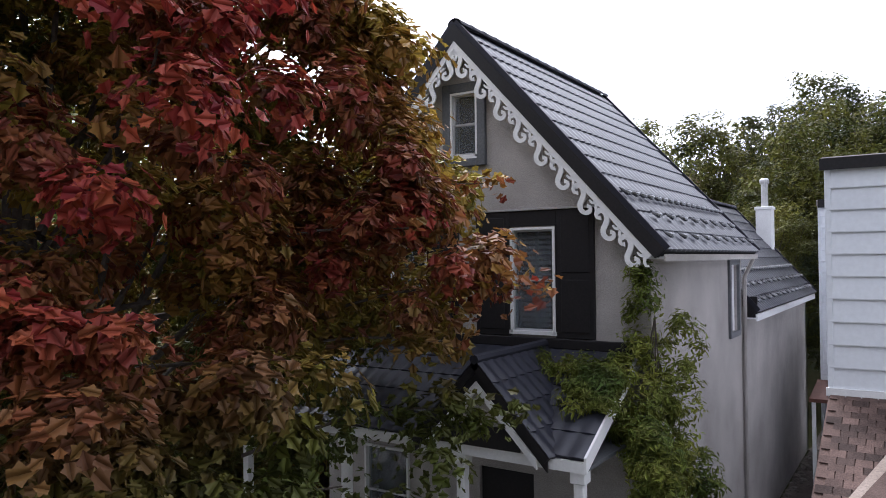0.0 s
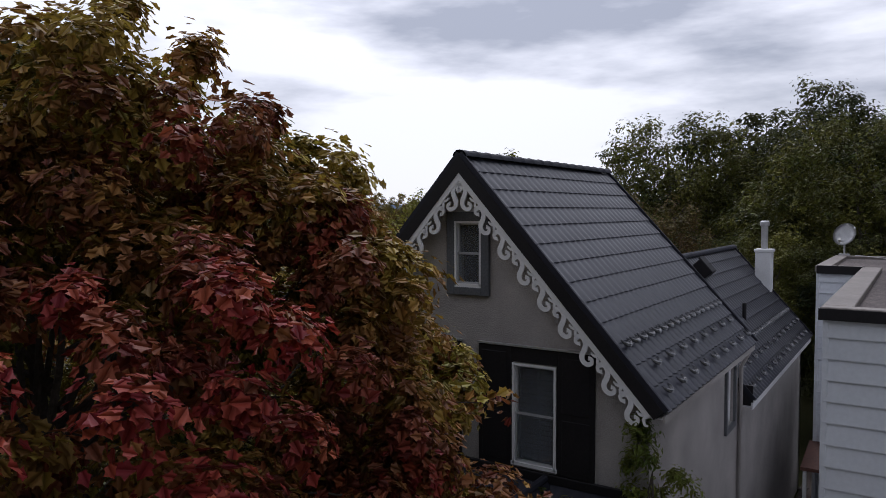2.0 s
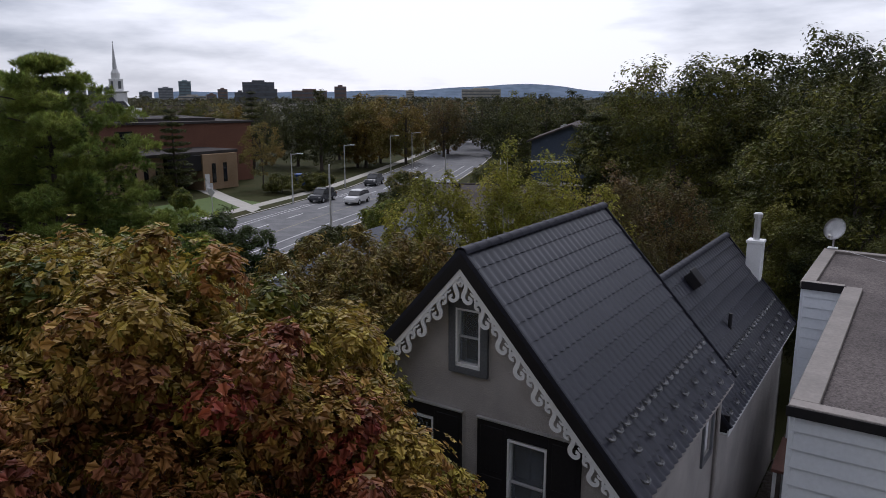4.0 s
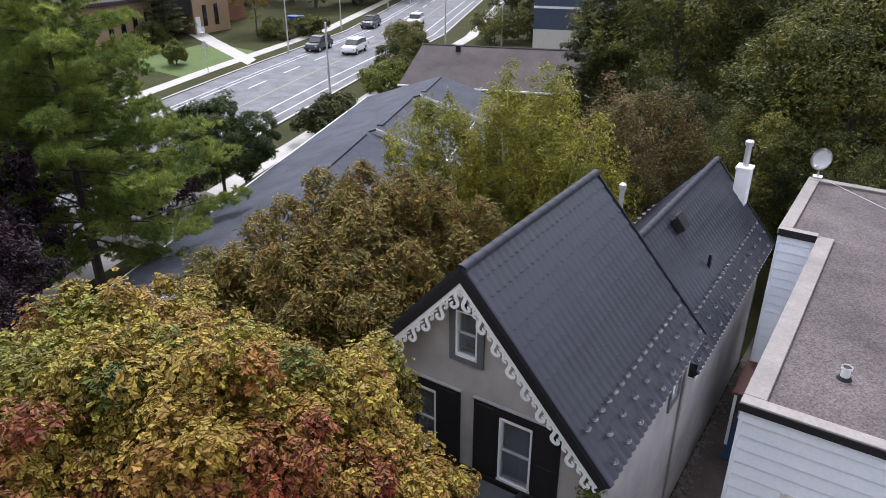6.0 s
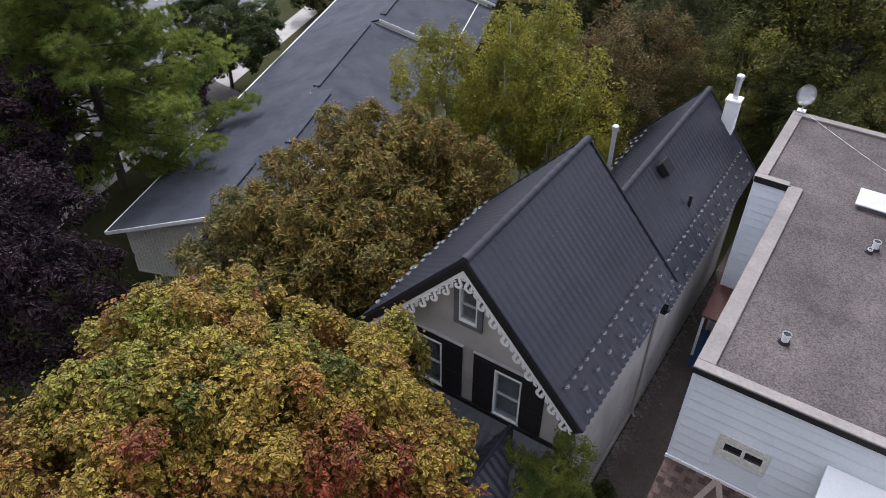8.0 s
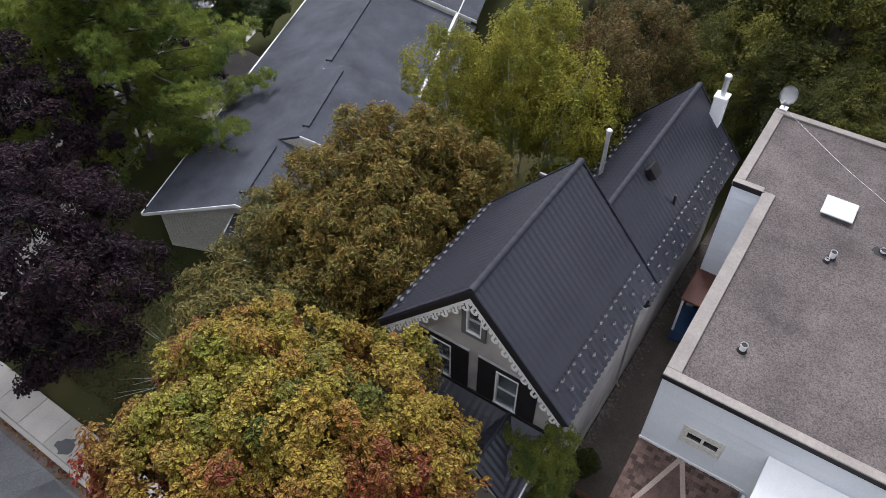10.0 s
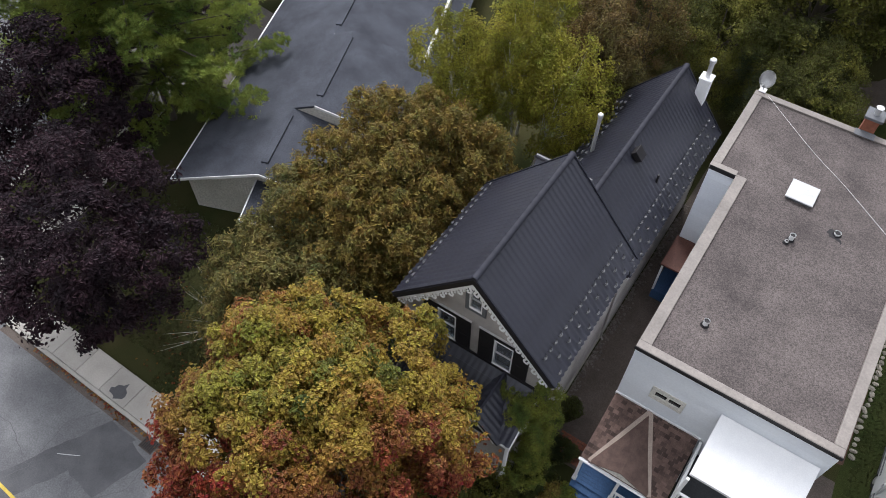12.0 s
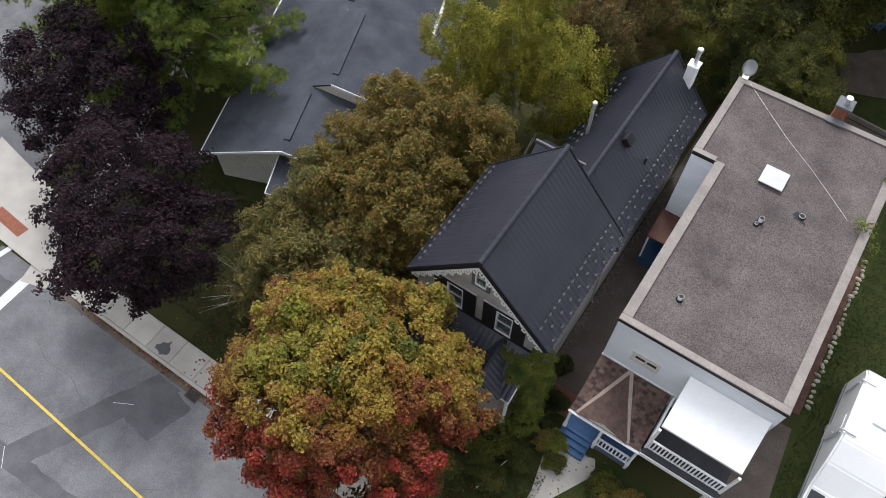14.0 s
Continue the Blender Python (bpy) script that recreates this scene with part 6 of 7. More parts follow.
part("belfry", boxed(-1.7, 1.7, -1.5, 1.9, 14.1, 18.2, bevel=0.1), M_WHITE, church)
for a in range(4):
    o = part("louvre", boxed(-0.6, 0.6, -1.76, -1.68, 14.8, 17.4), M_GREY_TRIM, church)
    o.matrix_basis = pose(0, 0.2, 0, 0, 0, a * 90)
part("drum", tube(bmesh.new(), [(0, 0.2, 18.2), (0, 0.2, 20.2), (0, 0.2, 21.4)], [1.45, 1.45, 0.9], 10), M_WHITE, church)
part("spire", tube(bmesh.new(), [(0, 0.2, 21.3), (0, 0.2, 30.4)], [0.85, 0.06], 8), M_STEEL, church)
part("finial", tube(bmesh.new(), [(0, 0.2, 30.4), (0, 0.2, 31.0)], [0.14, 0.1], 6), M_STEEL, church)

M_GREY_SHINGLE = material("grey_shingle", (0.075, 0.064, 0.062), (0.11, 0.096, 0.092), 0.95, 0.6, 20, 0.3, spec=0.1)
bh = thing("blue_house", "blue-grey clad house with white band and grey roof", "house", pose(-37.9, 75.3, 0, 0, 0, 20))
part("base", boxed(0, 9, 0, 14, 0, 2.1), M_CREAM, bh)
part("wall", holed([(0, 2.1), (9, 2.1), (9, 6.9), (4.5, 8.6), (0, 6.9)], [], lambda a, b: (a, 0, b), (0, 14, 0)), M_BLUE_WALL, bh)
part("band", boxed(-0.04, 9.04, -0.05, 0.0, 4.35, 4.6), M_WHITE, bh)
bm = bmesh.new()
for sgn in (1, -1):
    slab(bm, [(4.5, -0.5, 8.75), (4.5, 14.5, 8.75), (4.5 + sgn * 5.1, 14.5, 6.8), (4.5 + sgn * 5.1, -0.5, 6.8)], 0.18)
part("roof", bm, M_GREY_SHINGLE, bh)
for y in (3, 7):
    part("roof_vent", boxed(3.0, 3.4, y, y + 0.4, 7.9, 8.5), M_STEEL, bh)

r2 = thing("brown_ranch_house", "low house with a broad brown-grey shingle roof", "house", pose(-32.1, 42.2, 0, 0, 0, 20))
for quad in ([(0, 0, 2.9), (14.6, 0, 2.9), (13.6, 4.9, 5.0), (0.6, 4.9, 5.0)], [(0.6, 4.9, 5.0), (13.6, 4.9, 5.0), (14.6, 9.8, 2.9), (0, 9.8, 2.9)]):
    bm = bmesh.new()
    slab(bm, quad, 0.15)
    part("roof_slope", bm, M_GREY_SHINGLE, r2)
part("ridge_cap", tube(bmesh.new(), [(0.6, 4.9, 5.0), (13.6, 4.9, 5.0)], [0.09, 0.09], 6), M_GREY_SHINGLE, r2)
part("wall", boxed(0.5, 14.0, 0.6, 9.2, 0, 2.95), M_TAN_BRICK, r2)
part("gable_wall", prism(bmesh.new(), [(0.62, 1.2, 2.9), (0.62, 8.6, 2.9), (0.95, 4.9, 4.6)], (0.2, 0, 0)), M_CREAM, r2)
part("gable_wall", prism(bmesh.new(), [(13.6, 1.2, 2.9), (13.6, 8.6, 2.9), (13.3, 4.9, 4.6)], (-0.2, 0, 0)), M_CREAM, r2)
part("eave_gutter", boxed(-0.05, 14.65, -0.1, 0.0, 2.78, 2.92, bevel=0.02), M_WHITE, r2, "white eave gutter")
for x in (3.0, 6.4, 9.6):
    w = part("window", boxed(x, x + 1.3, 0.52, 0.6, 1.1, 2.4, bevel=0.01), M_WHITE, r2, "white-framed window")
    part("pane", boxed(x + 0.1, x + 1.2, 0.5, 0.52, 1.2, 2.3), M_DARK_GLASS, w)
for x, y in ((3.4, 4.1), (12.4, 4.3)):
    part("roof_vent", boxed(x, x + 0.35, y, y + 0.35, 4.5, 5.15, bevel=0.03), M_BLACK, r2)
# skyline: bearings west of north in degrees, rise above the eye line in degrees, distance
# tower colours are lightened to carry the haze of distance
M_TOWER = [material("far_tower_%s" % n, a, b, 0.9, 0.02, 0.2, 0.0, spec=0.1) for n, a, b in (("teal", (0.20, 0.27, 0.31), (0.23, 0.30, 0.34)), ("grey", (0.26, 0.27, 0.30), (0.31, 0.32, 0.34)), ("beige", (0.44, 0.42, 0.38), (0.50, 0.47, 0.43)), ("dark", (0.13, 0.135, 0.155), (0.16, 0.165, 0.18)), ("brown", (0.20, 0.15, 0.14), (0.24, 0.18, 0.17)))]
M_FAR_PANE = material("far_window_band", (0.13, 0.15, 0.18), (0.15, 0.17, 0.20), 0.6, 0.1, 1, 0.0)
for a0, a1, el, d, k in ((61.7, 60.75, 0.75, 1500, 3), (60.4, 59.4, 0.70, 1450, 2), (59.3, 58.4, 0.62, 1600, 3), (58.3, 57.8, 0.7, 1650, 1), (56.0, 55.15, 0.40, 1500, 1), (54.7, 53.7, 0.68, 1500, 1), (53.3, 52.45, 1.15, 1400, 0), (53.4, 51.4, 0.12, 1300, 2), (51.4, 50.7, 0.22, 1100, 4), (50.6, 49.9, 0.6, 1200, 4), (49.4, 48.6, 0.35, 760, 3), (48.8, 46.5, 1.1, 800, 3), (48.2, 46.3, 0.6, 780, 3), (45.2, 42.6, 0.5, 900, 4), (42.0, 41.1, 0.8, 900, 4), (32.2, 29.2, 0.60, 1200, 2), (39.5, 37.2, 0.1, 1400, 2), (36.5, 35.9, 0.5, 1500, 2)):
    t = thing("tower_block", "distant %s office block on the skyline" % ("teal glass", "grey concrete", "beige", "dark", "brown")[k], "building", pose(-d * math.sin(radians((a0 + a1) / 2)), d * math.cos(radians((a0 + a1) / 2)), 0, 0, 0, (a0 + a1) / 2), "skyline blocks")
    w, h = d * radians(a0 - a1), 12.0 + d * math.tan(radians(el))
    part("wall", boxed(-w / 2, w / 2, -12, 12, 0, h), M_TOWER[k], t)
    part("plant_room", boxed(-w / 5, w / 5, -5, 5, h, h + 2.0), M_TOWER[k], t)
    fl = max(2, int(h / 4.5))
    band = part("window_band", boxed(-w / 2 + 1, w / 2 - 1, -12.2, -11.9, 0, 1.6), M_FAR_PANE, t)
    band.location.z = 1.2
    for i in range(1, fl):
        again(band, t, pose(0, 0, 1.2 + i * h / fl))
for a0, d, w, h, k in ((50.2, 330, 26, 6.0, 2), (51.5, 420, 60, 7.5, 4), (54.0, 430, 70, 7.0, 4), (46.0, 480, 50, 8.0, 2), (37.0, 420, 40, 7.0, 2), (33.8, 300, 22, 7.5, 2), (30.5, 360, 30, 7.0, 2)):
    t = thing("low_building", "low flat-roofed %s building among the far trees" % ("", "", "pale", "", "brown")[k], "building", pose(-d * math.sin(radians(a0)), d * math.cos(radians(a0)), 0, 0, 0, a0 + 8), "low far buildings")
    part("wall", boxed(-w / 2, w / 2, -8, 8, 0, h), M_TOWER[k], t)
    part("roof", boxed(-w / 2 - 0.3, w / 2 + 0.3, -8.3, 8.3, h, h + 0.4), M_FLAT, t)
    part("window_band", boxed(-w / 2 + 1, w / 2 - 1, -8.06, -7.98, 1.4, 3.2), M_FAR_PANE, t)
# far hills, the haze over them mixed into their blue colour
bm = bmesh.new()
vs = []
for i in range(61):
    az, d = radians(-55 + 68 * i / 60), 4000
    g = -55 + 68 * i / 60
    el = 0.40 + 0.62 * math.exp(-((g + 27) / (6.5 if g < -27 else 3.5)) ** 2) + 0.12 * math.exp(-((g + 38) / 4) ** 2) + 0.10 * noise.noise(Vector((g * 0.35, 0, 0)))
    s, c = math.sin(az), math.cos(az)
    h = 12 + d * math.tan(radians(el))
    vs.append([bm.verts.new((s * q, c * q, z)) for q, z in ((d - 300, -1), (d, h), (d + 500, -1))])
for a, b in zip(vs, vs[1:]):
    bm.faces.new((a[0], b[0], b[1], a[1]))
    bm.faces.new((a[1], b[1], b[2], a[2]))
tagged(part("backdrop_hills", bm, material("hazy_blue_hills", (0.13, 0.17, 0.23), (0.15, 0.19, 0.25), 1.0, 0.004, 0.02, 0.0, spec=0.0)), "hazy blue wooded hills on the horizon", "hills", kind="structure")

# woods out to the horizon: lumpy clumps of leaf-coloured crowns
r = np.random.default_rng(91)


def woods(name, label, n, near, far, mat, leaf, per, seed, spread=(-62, 46)):
    r = np.random.default_rng(seed)
    d = near + (far - near) * r.uniform(0, 1, n) ** 1.3
    a = np.radians(r.uniform(90 - spread[1], 90 - spread[0], n))
    cx, cy = np.cos(a) * d, np.sin(a) * d
    h = r.uniform(7, 12, n) * (1 + 0.1 * np.sin(cx * 0.01))
    g = r.normal(size=(n, per, 3))
    g /= np.linalg.norm(g, axis=2)[:, :, None]
    g *= r.uniform(0.7, 1.05, (n, per))[:, :, None]
    pts = np.stack([cx[:, None] + g[:, :, 0] * 4.5, cy[:, None] + g[:, :, 1] * 4.5, np.abs(h[:, None] * 0.62 + g[:, :, 2] * h[:, None] * 0.42)], 2).reshape(-1, 3)
    me = leaf_mesh(name, pts, leaf, HALF_OVAL, 0.6)
    me.materials.append(mat)
    tagged(new(name, me), label, "woods", kind="stuff")


woods("far_woods", "distant mixed woods between the houses", 330, 150, 330, L_FAR, 0.85, 230, 1)
woods("far_woods_autumn", "distant woods turning yellow and rust", 110, 150, 420, L_AUTUMN, 0.85, 200, 2)
woods("middle_woods", "hazy mixed woods farther off", 620, 330, 800, L_FAR, 2.0, 80, 4)
woods("horizon_woods", "hazy tree line out to the horizon", 2200, 780, 3000, L_FAR, 4.5, 22, 3)

# trees along the avenue and round the hall: bearing west of north, distance, size, sort
for a0, d, s, p in ((43.2, 119, 1.0, 1), (45.0, 128, 0.9, 1), (40.4, 124, 0.92, 2), (38.6, 132, 0.95, 2), (36.6, 131, 1.0, 2), (33.6, 146, 1.0, 3), (35.0, 160, 0.95, 3), (31.3, 190, 0.9, 2), (41.8, 140, 0.9, 0), (47.4, 132, 0.85, 1), (50.0, 150, 0.9, 2), (52.5, 158, 0.85, 0), (55.0, 165, 0.85, 0), (58.0, 150, 0.85, 1), (60.5, 135, 0.9, 0), (63.5, 130, 0.9, 1), (66.0, 120, 0.85, 2), (28.4, 105, 0.9, 1), (25.6, 112, 0.95, 1), (27.2, 124, 1.0, 0), (23.5, 128, 1.0, 1), (20.0, 108, 0.95, 0), (17.0, 98, 0.9, 0), (14.5, 86, 0.85, 1), (9.5, 97, 0.95, 1), (0.0, 92, 1.05, 0), (-12, 92, 1.15, 1), (15.0, 125, 1.0, 0), (5.0, 122, 1.0, 0), (29.4, 150, 0.95, 1), (30.6, 168, 0.9, 1)):
    c = copy_thing((proto_e, proto_f, proto_c, proto_d)[p], pose(-d * math.sin(radians(a0)), d * math.cos(radians(a0)), 0, 0, 0, R2.uniform(0, 360)))
    c.scale = (s * 0.9, s * 0.9, s * 0.95)
pine("spruce_tree", "dark spruce beside the brown-roofed house", pose(-16.2, 40.5, 0), 11.0, 2.6, 15, L_DARK, 27, 60, 0.3, droop=0.1)
for x, y, h in ((-74.8, 54.2, 8.6), (-74.5, 36, 8.0), (-92, 82, 11.0)):
    pine("spruce_tree", "dark spruce in front of the brick hall", pose(x, y, 0), h + 2, 2.0, 12, L_DARK, int(-x), 30, 0.4, droop=0.12)
tree("small_birch", "thin-leaved grey birch beside the hall entrance", "tree", pose(-71.5, 65.0, 0), (3.0, 3.0, 3.6), 5.0, 18, 9, 40, 0.2, HALF_OVAL, L_AUTUMN, 0.5, 0.1, 95, 0.34)


def bush(x, y, rx, rz, mat, label, seed, leaf=0.2, n=130, group="bushes along the avenue"):
    th = thing("bush", label, "bush", pose(x, y, 0), group)
    cc, pts, nrm, num = crown_points(9, n // 13, 46, (0, 0, rz * 0.85), (rx, rx, rz), 0.17 * rx + 0.1, 0.4, 0.8, seed, -0.5)
    ok = pts[:, 2] > 0.03
    foliage("leaves", leaf_mesh("leaves", pts[ok], leaf, HALF_OVAL, 0.3, 0.2, None, nrm[ok]), mat, th)
    part("stems", limbs(bmesh.new(), (0, 0, -0.03), (0, 0, rz), [tuple(c * 0.85) for c in cc[::max(1, n // 8)] if c[2] > 0.2], 0.06, 0.1), M_BARK, th)


for i, (x, y, rx, rz, m_, l_) in enumerate((
        (-37.4, 47.5, 2.2, 1.7, L_VINE, "round bright green bush by the avenue"), (-39.6, 51.0, 2.0, 1.6, L_GREEN, "green bush by the avenue"),
        (-33.6, 35.6, 2.1, 1.5, L_DARK, "dark grey-green shrub by the footway"), (-35.4, 38.6, 1.9, 1.4, L_DARK, "dark grey-green shrub by the footway"),
        (-42.2, 56.5, 2.4, 2.4, L_GREEN, "tall green bush by the avenue"), (-45.0, 60.5, 2.2, 2.3, L_AUTUMN, "tall olive bush by the avenue"),
        (-47.8, 66.0, 1.8, 1.3, L_GREEN, "low green bush by the avenue"), (-43.0, 75.5, 3.2, 2.0, L_GREEN, "broad green hedge beside the blue house"), (-40.8, 79.5, 2.6, 2.2, L_GREEN, "broad green hedge beside the blue house"),
        (-66.5, 63.5, 2.4, 1.2, L_GREEN, "low bush by the hall"), (-64.5, 67.5, 2.4, 1.2, L_GREEN, "low bush by the hall"), (-77.5, 55.0, 2.8, 1.7, L_DARK, "dark bush beside the hall"), (-74.5, 52.0, 2.2, 1.5, L_GREEN, "green bush beside the hall"), (-63.5, 46.5, 1.3, 1.4, L_VINE, "bright young shrub on the lawn"))):
    bush(x, y, rx, rz, m_, l_, 200 + i, 0.28)
for i, (x, y, rx, rz, m_, l_) in enumerate(((-2.35, 8.6, 0.8, 0.7, L_GREEN, "leafy shrub by the porch corner"), (-1.9, 9.9, 0.5, 0.45, L_DARK, "dark shrub in the alley mouth"), (-3.2, 6.9, 0.9, 0.6, L_GREEN, "leafy shrub in the front garden"), (-4.6, 6.6, 0.8, 0.5, L_DARK, "dark shrub in the front garden"), (1.5, 7.9, 0.6, 0.45, L_GREEN, "garden plant beside the blue porch"), (2.6, 7.8, 0.6, 0.4, L_AUTUMN, "browning garden plant beside the porch"), (3.8, 7.7, 0.7, 0.4, L_GREEN, "garden plant beside the porch"), (-3.4, 10.4, 0.35, 0.5, L_DARK, "dark creeper at the wall foot"), (-2.45, 11.3, 0.42, 0.75, L_DARK, "dark shrub against the stucco wall"))):
    bush(x, y, rx, rz, m_, l_, 300 + i, 0.11, 90, "garden shrubs")

# lawns across the avenue
sheet("lawn_far", [(-57.5, 43), (-60.5, 56), (-71, 57), (-69, 44)], 0.02, material("bright_lawn", (0.06, 0.095, 0.02), (0.085, 0.12, 0.028), 0.95, 0.4, 12, 0.4, grain=0.3), "bright green mown lawn by the hall", "lawn")
sheet("hall_path", [(-57.5, 50.5), (-58.9, 53.0), (-72.0, 59.0), (-78, 62), (-78, 59.5), (-71.0, 56.4)], 0.032, M_CONCRETE, "pale concrete path to the hall", "path")


# ---- street furniture, vehicles ----
def lamp_post(x, y, h, rz, label="slim grey street lamp beside the avenue"):
    l = thing("street_lamp", label, "street lamp", pose(x, y, 0, 0, 0, rz), "street lamps")
    part("pole", tube(bmesh.new(), [(0, 0, 0), (0, 0, h)], [0.09, 0.06], 8), M_STEEL, l)
    part("arm", tube(bmesh.new(), [(0, 0, h - 0.1), (0.9, 0, h)], [0.04, 0.035], 6), M_STEEL, l)
    part("lamp_head", boxed(0.8, 1.5, -0.12, 0.12, h - 0.04, h + 0.06, bevel=0.02), M_STEEL, l)


for x, y, h in ((-58.9, 57.8, 5.6), (-64.0, 72.5, 5.6), (-71.0, 91.5, 5.8), (-71.5, 98, 6.0)):
    lamp_post(x, y, h, 15)
for x, y, h in ((-41.4, 44.9, 6.2), (-47.4, 71.7, 5.6), (-41.5, 74.5, 4.6)):
    p = thing("pole", "slim plain grey pole beside the avenue", "pole", pose(x, y, 0), "poles")
    part("shaft", tube(bmesh.new(), [(0, 0, 0), (0, 0, h)], [0.1, 0.07], 8), M_STEEL, p)
    part("cap", tube(bmesh.new(), [(0, 0, h), (0, 0, h + 0.06)], [0.08, 0.03], 8), M_STEEL, p)
sg = thing("road_sign", "grey back of a diamond road sign on a post", "sign", pose(-58.2, 46.1, 0, 0, 0, 20))
part("post", tube(bmesh.new(), [(0, 0, 0), (0, 0, 2.9)], [0.04, 0.04], 6), M_STEEL, sg)
part("plate", prism(bmesh.new(), [(0, -0.03, 2.1), (0.42, -0.03, 2.55), (0, -0.03, 3.0), (-0.42, -0.03, 2.55)], (0, 0.02, 0)), M_STEEL, sg)


def car(label, m, paint, group="cars on the avenue"):
    c = thing("car", label, "car", m, group)
    bm = bmesh.new()
    prof = [(-2.2, 0.35), (-2.25, 0.8), (-2.1, 0.98), (-1.0, 1.05), (1.2, 1.0), (2.05, 0.9), (2.22, 0.6), (2.2, 0.35)]
    prism(bm, [(-0.88, y, z) for y, z in prof], (1.76, 0, 0))
    bmesh.ops.bevel(bm, geom=list(bm.edges), offset=0.06, segments=2, affect="EDGES")
    part("body", bm, paint, c)
    bm = bmesh.new()
    prism(bm, [(-0.76, y, z) for y, z in [(-2.0, 1.0), (-1.75, 1.5), (-0.2, 1.62), (0.5, 1.55), (1.2, 1.02)]], (1.52, 0, 0))
    bmesh.ops.bevel(bm, geom=list(bm.edges), offset=0.07, segments=2, affect="EDGES")
    part("cabin_glass", bm, M_DARK_GLASS, c)
    bm = bmesh.new()
    prism(bm, [(-0.7, y, z) for y, z in [(-1.8, 1.48), (-1.7, 1.55), (-0.2, 1.66), (0.45, 1.6), (0.5, 1.53), (-0.2, 1.58)]], (1.4, 0, 0))
    part("roof_panel", bm, paint, c)
    for x in (-0.8, 0.8):
        for y in (-1.35, 1.4):
            w = part("wheel", tube(bmesh.new(), [(x - 0.11, y, 0.33), (x + 0.11, y, 0.33)], [0.33, 0.33], 14), M_RUBBER, c)
            part("rim", tube(bmesh.new(), [(x - 0.12, y, 0.33), (x + 0.12, y, 0.33)], [0.2, 0.2], 10), M_STEEL, w)
        part("headlight", boxed(x - 0.17 if x > 0 else x - 0.05, x + 0.05 if x > 0 else x + 0.17, 2.08, 2.2, 0.66, 0.82, bevel=0.02), M_STEEL, c)
        part("tail_light", boxed(x - 0.1, x + 0.06, -2.27, -2.15, 0.7, 0.9, bevel=0.02), M_BRICK, c)
    c.scale = (0.93, 0.93, 0.93)
    return c


P_DARK = material("dark_car_paint", (0.025, 0.028, 0.033), (0.03, 0.033, 0.038), 0.25, 1, 10, 0.0, spec=0.6, grain=0.02)
P_WHITE = material("white_car_paint", (0.68, 0.68, 0.68), (0.72, 0.72, 0.72), 0.25, 1, 10, 0.0, spec=0.6, grain=0.02)
car("dark grey car parked along the far kerb", pose(-57.3, 60.9, 0.016, 0, 0, 195), P_DARK)
car("white car driving on the avenue", pose(-52.9, 61.9, 0.016, 0, 0, 197), P_WHITE)
car("pale car far up the avenue", pose(-58.6, 81.5, 0.016, 0, 0, 203), P_WHITE)
car("dark car farther up the avenue", pose(-62.4, 76.6, 0.016, 0, 0, 201), P_DARK)

# camper beside the drive
rv = thing("camper_trailer", "white camper trailer parked behind the drive", "trailer", pose(8.05, 11.35, 0, 0, 0, 0))
rv.scale = (1.0, 0.9, 1.0)
bm = bmesh.new()
prism(bm, [(0, y, z) for y, z in [(0, 0.55), (0, 1.1), (0.9, 1.35), (1.9, 2.1), (2.9, 2.66), (3.2, 2.72), (6.3, 2.78), (6.8, 2.5), (6.9, 0.55)]], (2.35, 0, 0))
bmesh.ops.bevel(bm, geom=list(bm.edges), offset=0.08, segments=2, affect="EDGES")
part("body", bm, P_WHITE, rv)
for y in (3.2, 5.9):
    br = part("awning_bracket", boxed(-0.09, -0.02, y, y + 0.06, 1.2, 2.5, bevel=0.01), M_STEEL, rv)
    part("bracket_arm", boxed(-0.12, 0.45, y + 0.01, y + 0.05, 2.74, 2.82), M_STEEL, br)
dr_ = part("door", boxed(-0.03, 0.0, 3.5, 4.3, 0.62, 2.3, bevel=0.008), P_WHITE, rv)
part("door_handle", boxed(-0.06, -0.03, 3.58, 3.62, 1.4, 1.6), M_STEEL, dr_)
w = part("windscreen", prism(bmesh.new(), [(0.12, 0.25, 1.16), (0.12, 0.80, 1.315), (0.12, 0.79, 1.36), (0.12, 0.24, 1.205)], (0.55, 0, 0)), M_DARK_GLASS, rv)
part("roof_hatch", boxed(0.8, 1.4, 4.2, 4.8, 2.72, 2.86, bevel=0.02), M_WHITE, rv)
part("trim", boxed(-0.012, 0.01, 0.3, 6.8, 0.8, 0.9), M_GREY_TRIM, rv)
for x in (0.15, 2.2):
    w = part("wheel", tube(bmesh.new(), [(x - 0.1, 4.4, 0.33), (x + 0.1, 4.4, 0.33)], [0.33, 0.33], 14), M_RUBBER, rv)
    part("rim", tube(bmesh.new(), [(x - 0.11, 4.4, 0.33), (x + 0.11, 4.4, 0.33)], [0.18, 0.18], 10), M_STEEL, w)
part("skirt", boxed(0.05, 2.3, 0.1, 6.8, 0.3, 0.56), M_GREY_TRIM, rv)

# garden bits
um = thing("garden_umbrella", "folded yellow garden umbrella behind the house", "umbrella", pose(-9.0, 35.4, 0))
part("pole", tube(bmesh.new(), [(0, 0, 0), (0, 0, 2.9)], [0.03, 0.025], 6), M_WHITE, um)
part("canopy", tube(bmesh.new(), [(0, 0, 1.0), (0.02, 0, 1.3), (0, 0, 2.3), (0, 0, 2.85)], [0.30, 0.34, 0.16, 0.03], 9), material("yellow_canvas", (0.55, 0.42, 0.03), (0.65, 0.5, 0.06), 0.8, 4), um)
edge = thing("stone_edging", "row of rough pale stones edging the flower bed", "edging", pose(0, 0, 0))
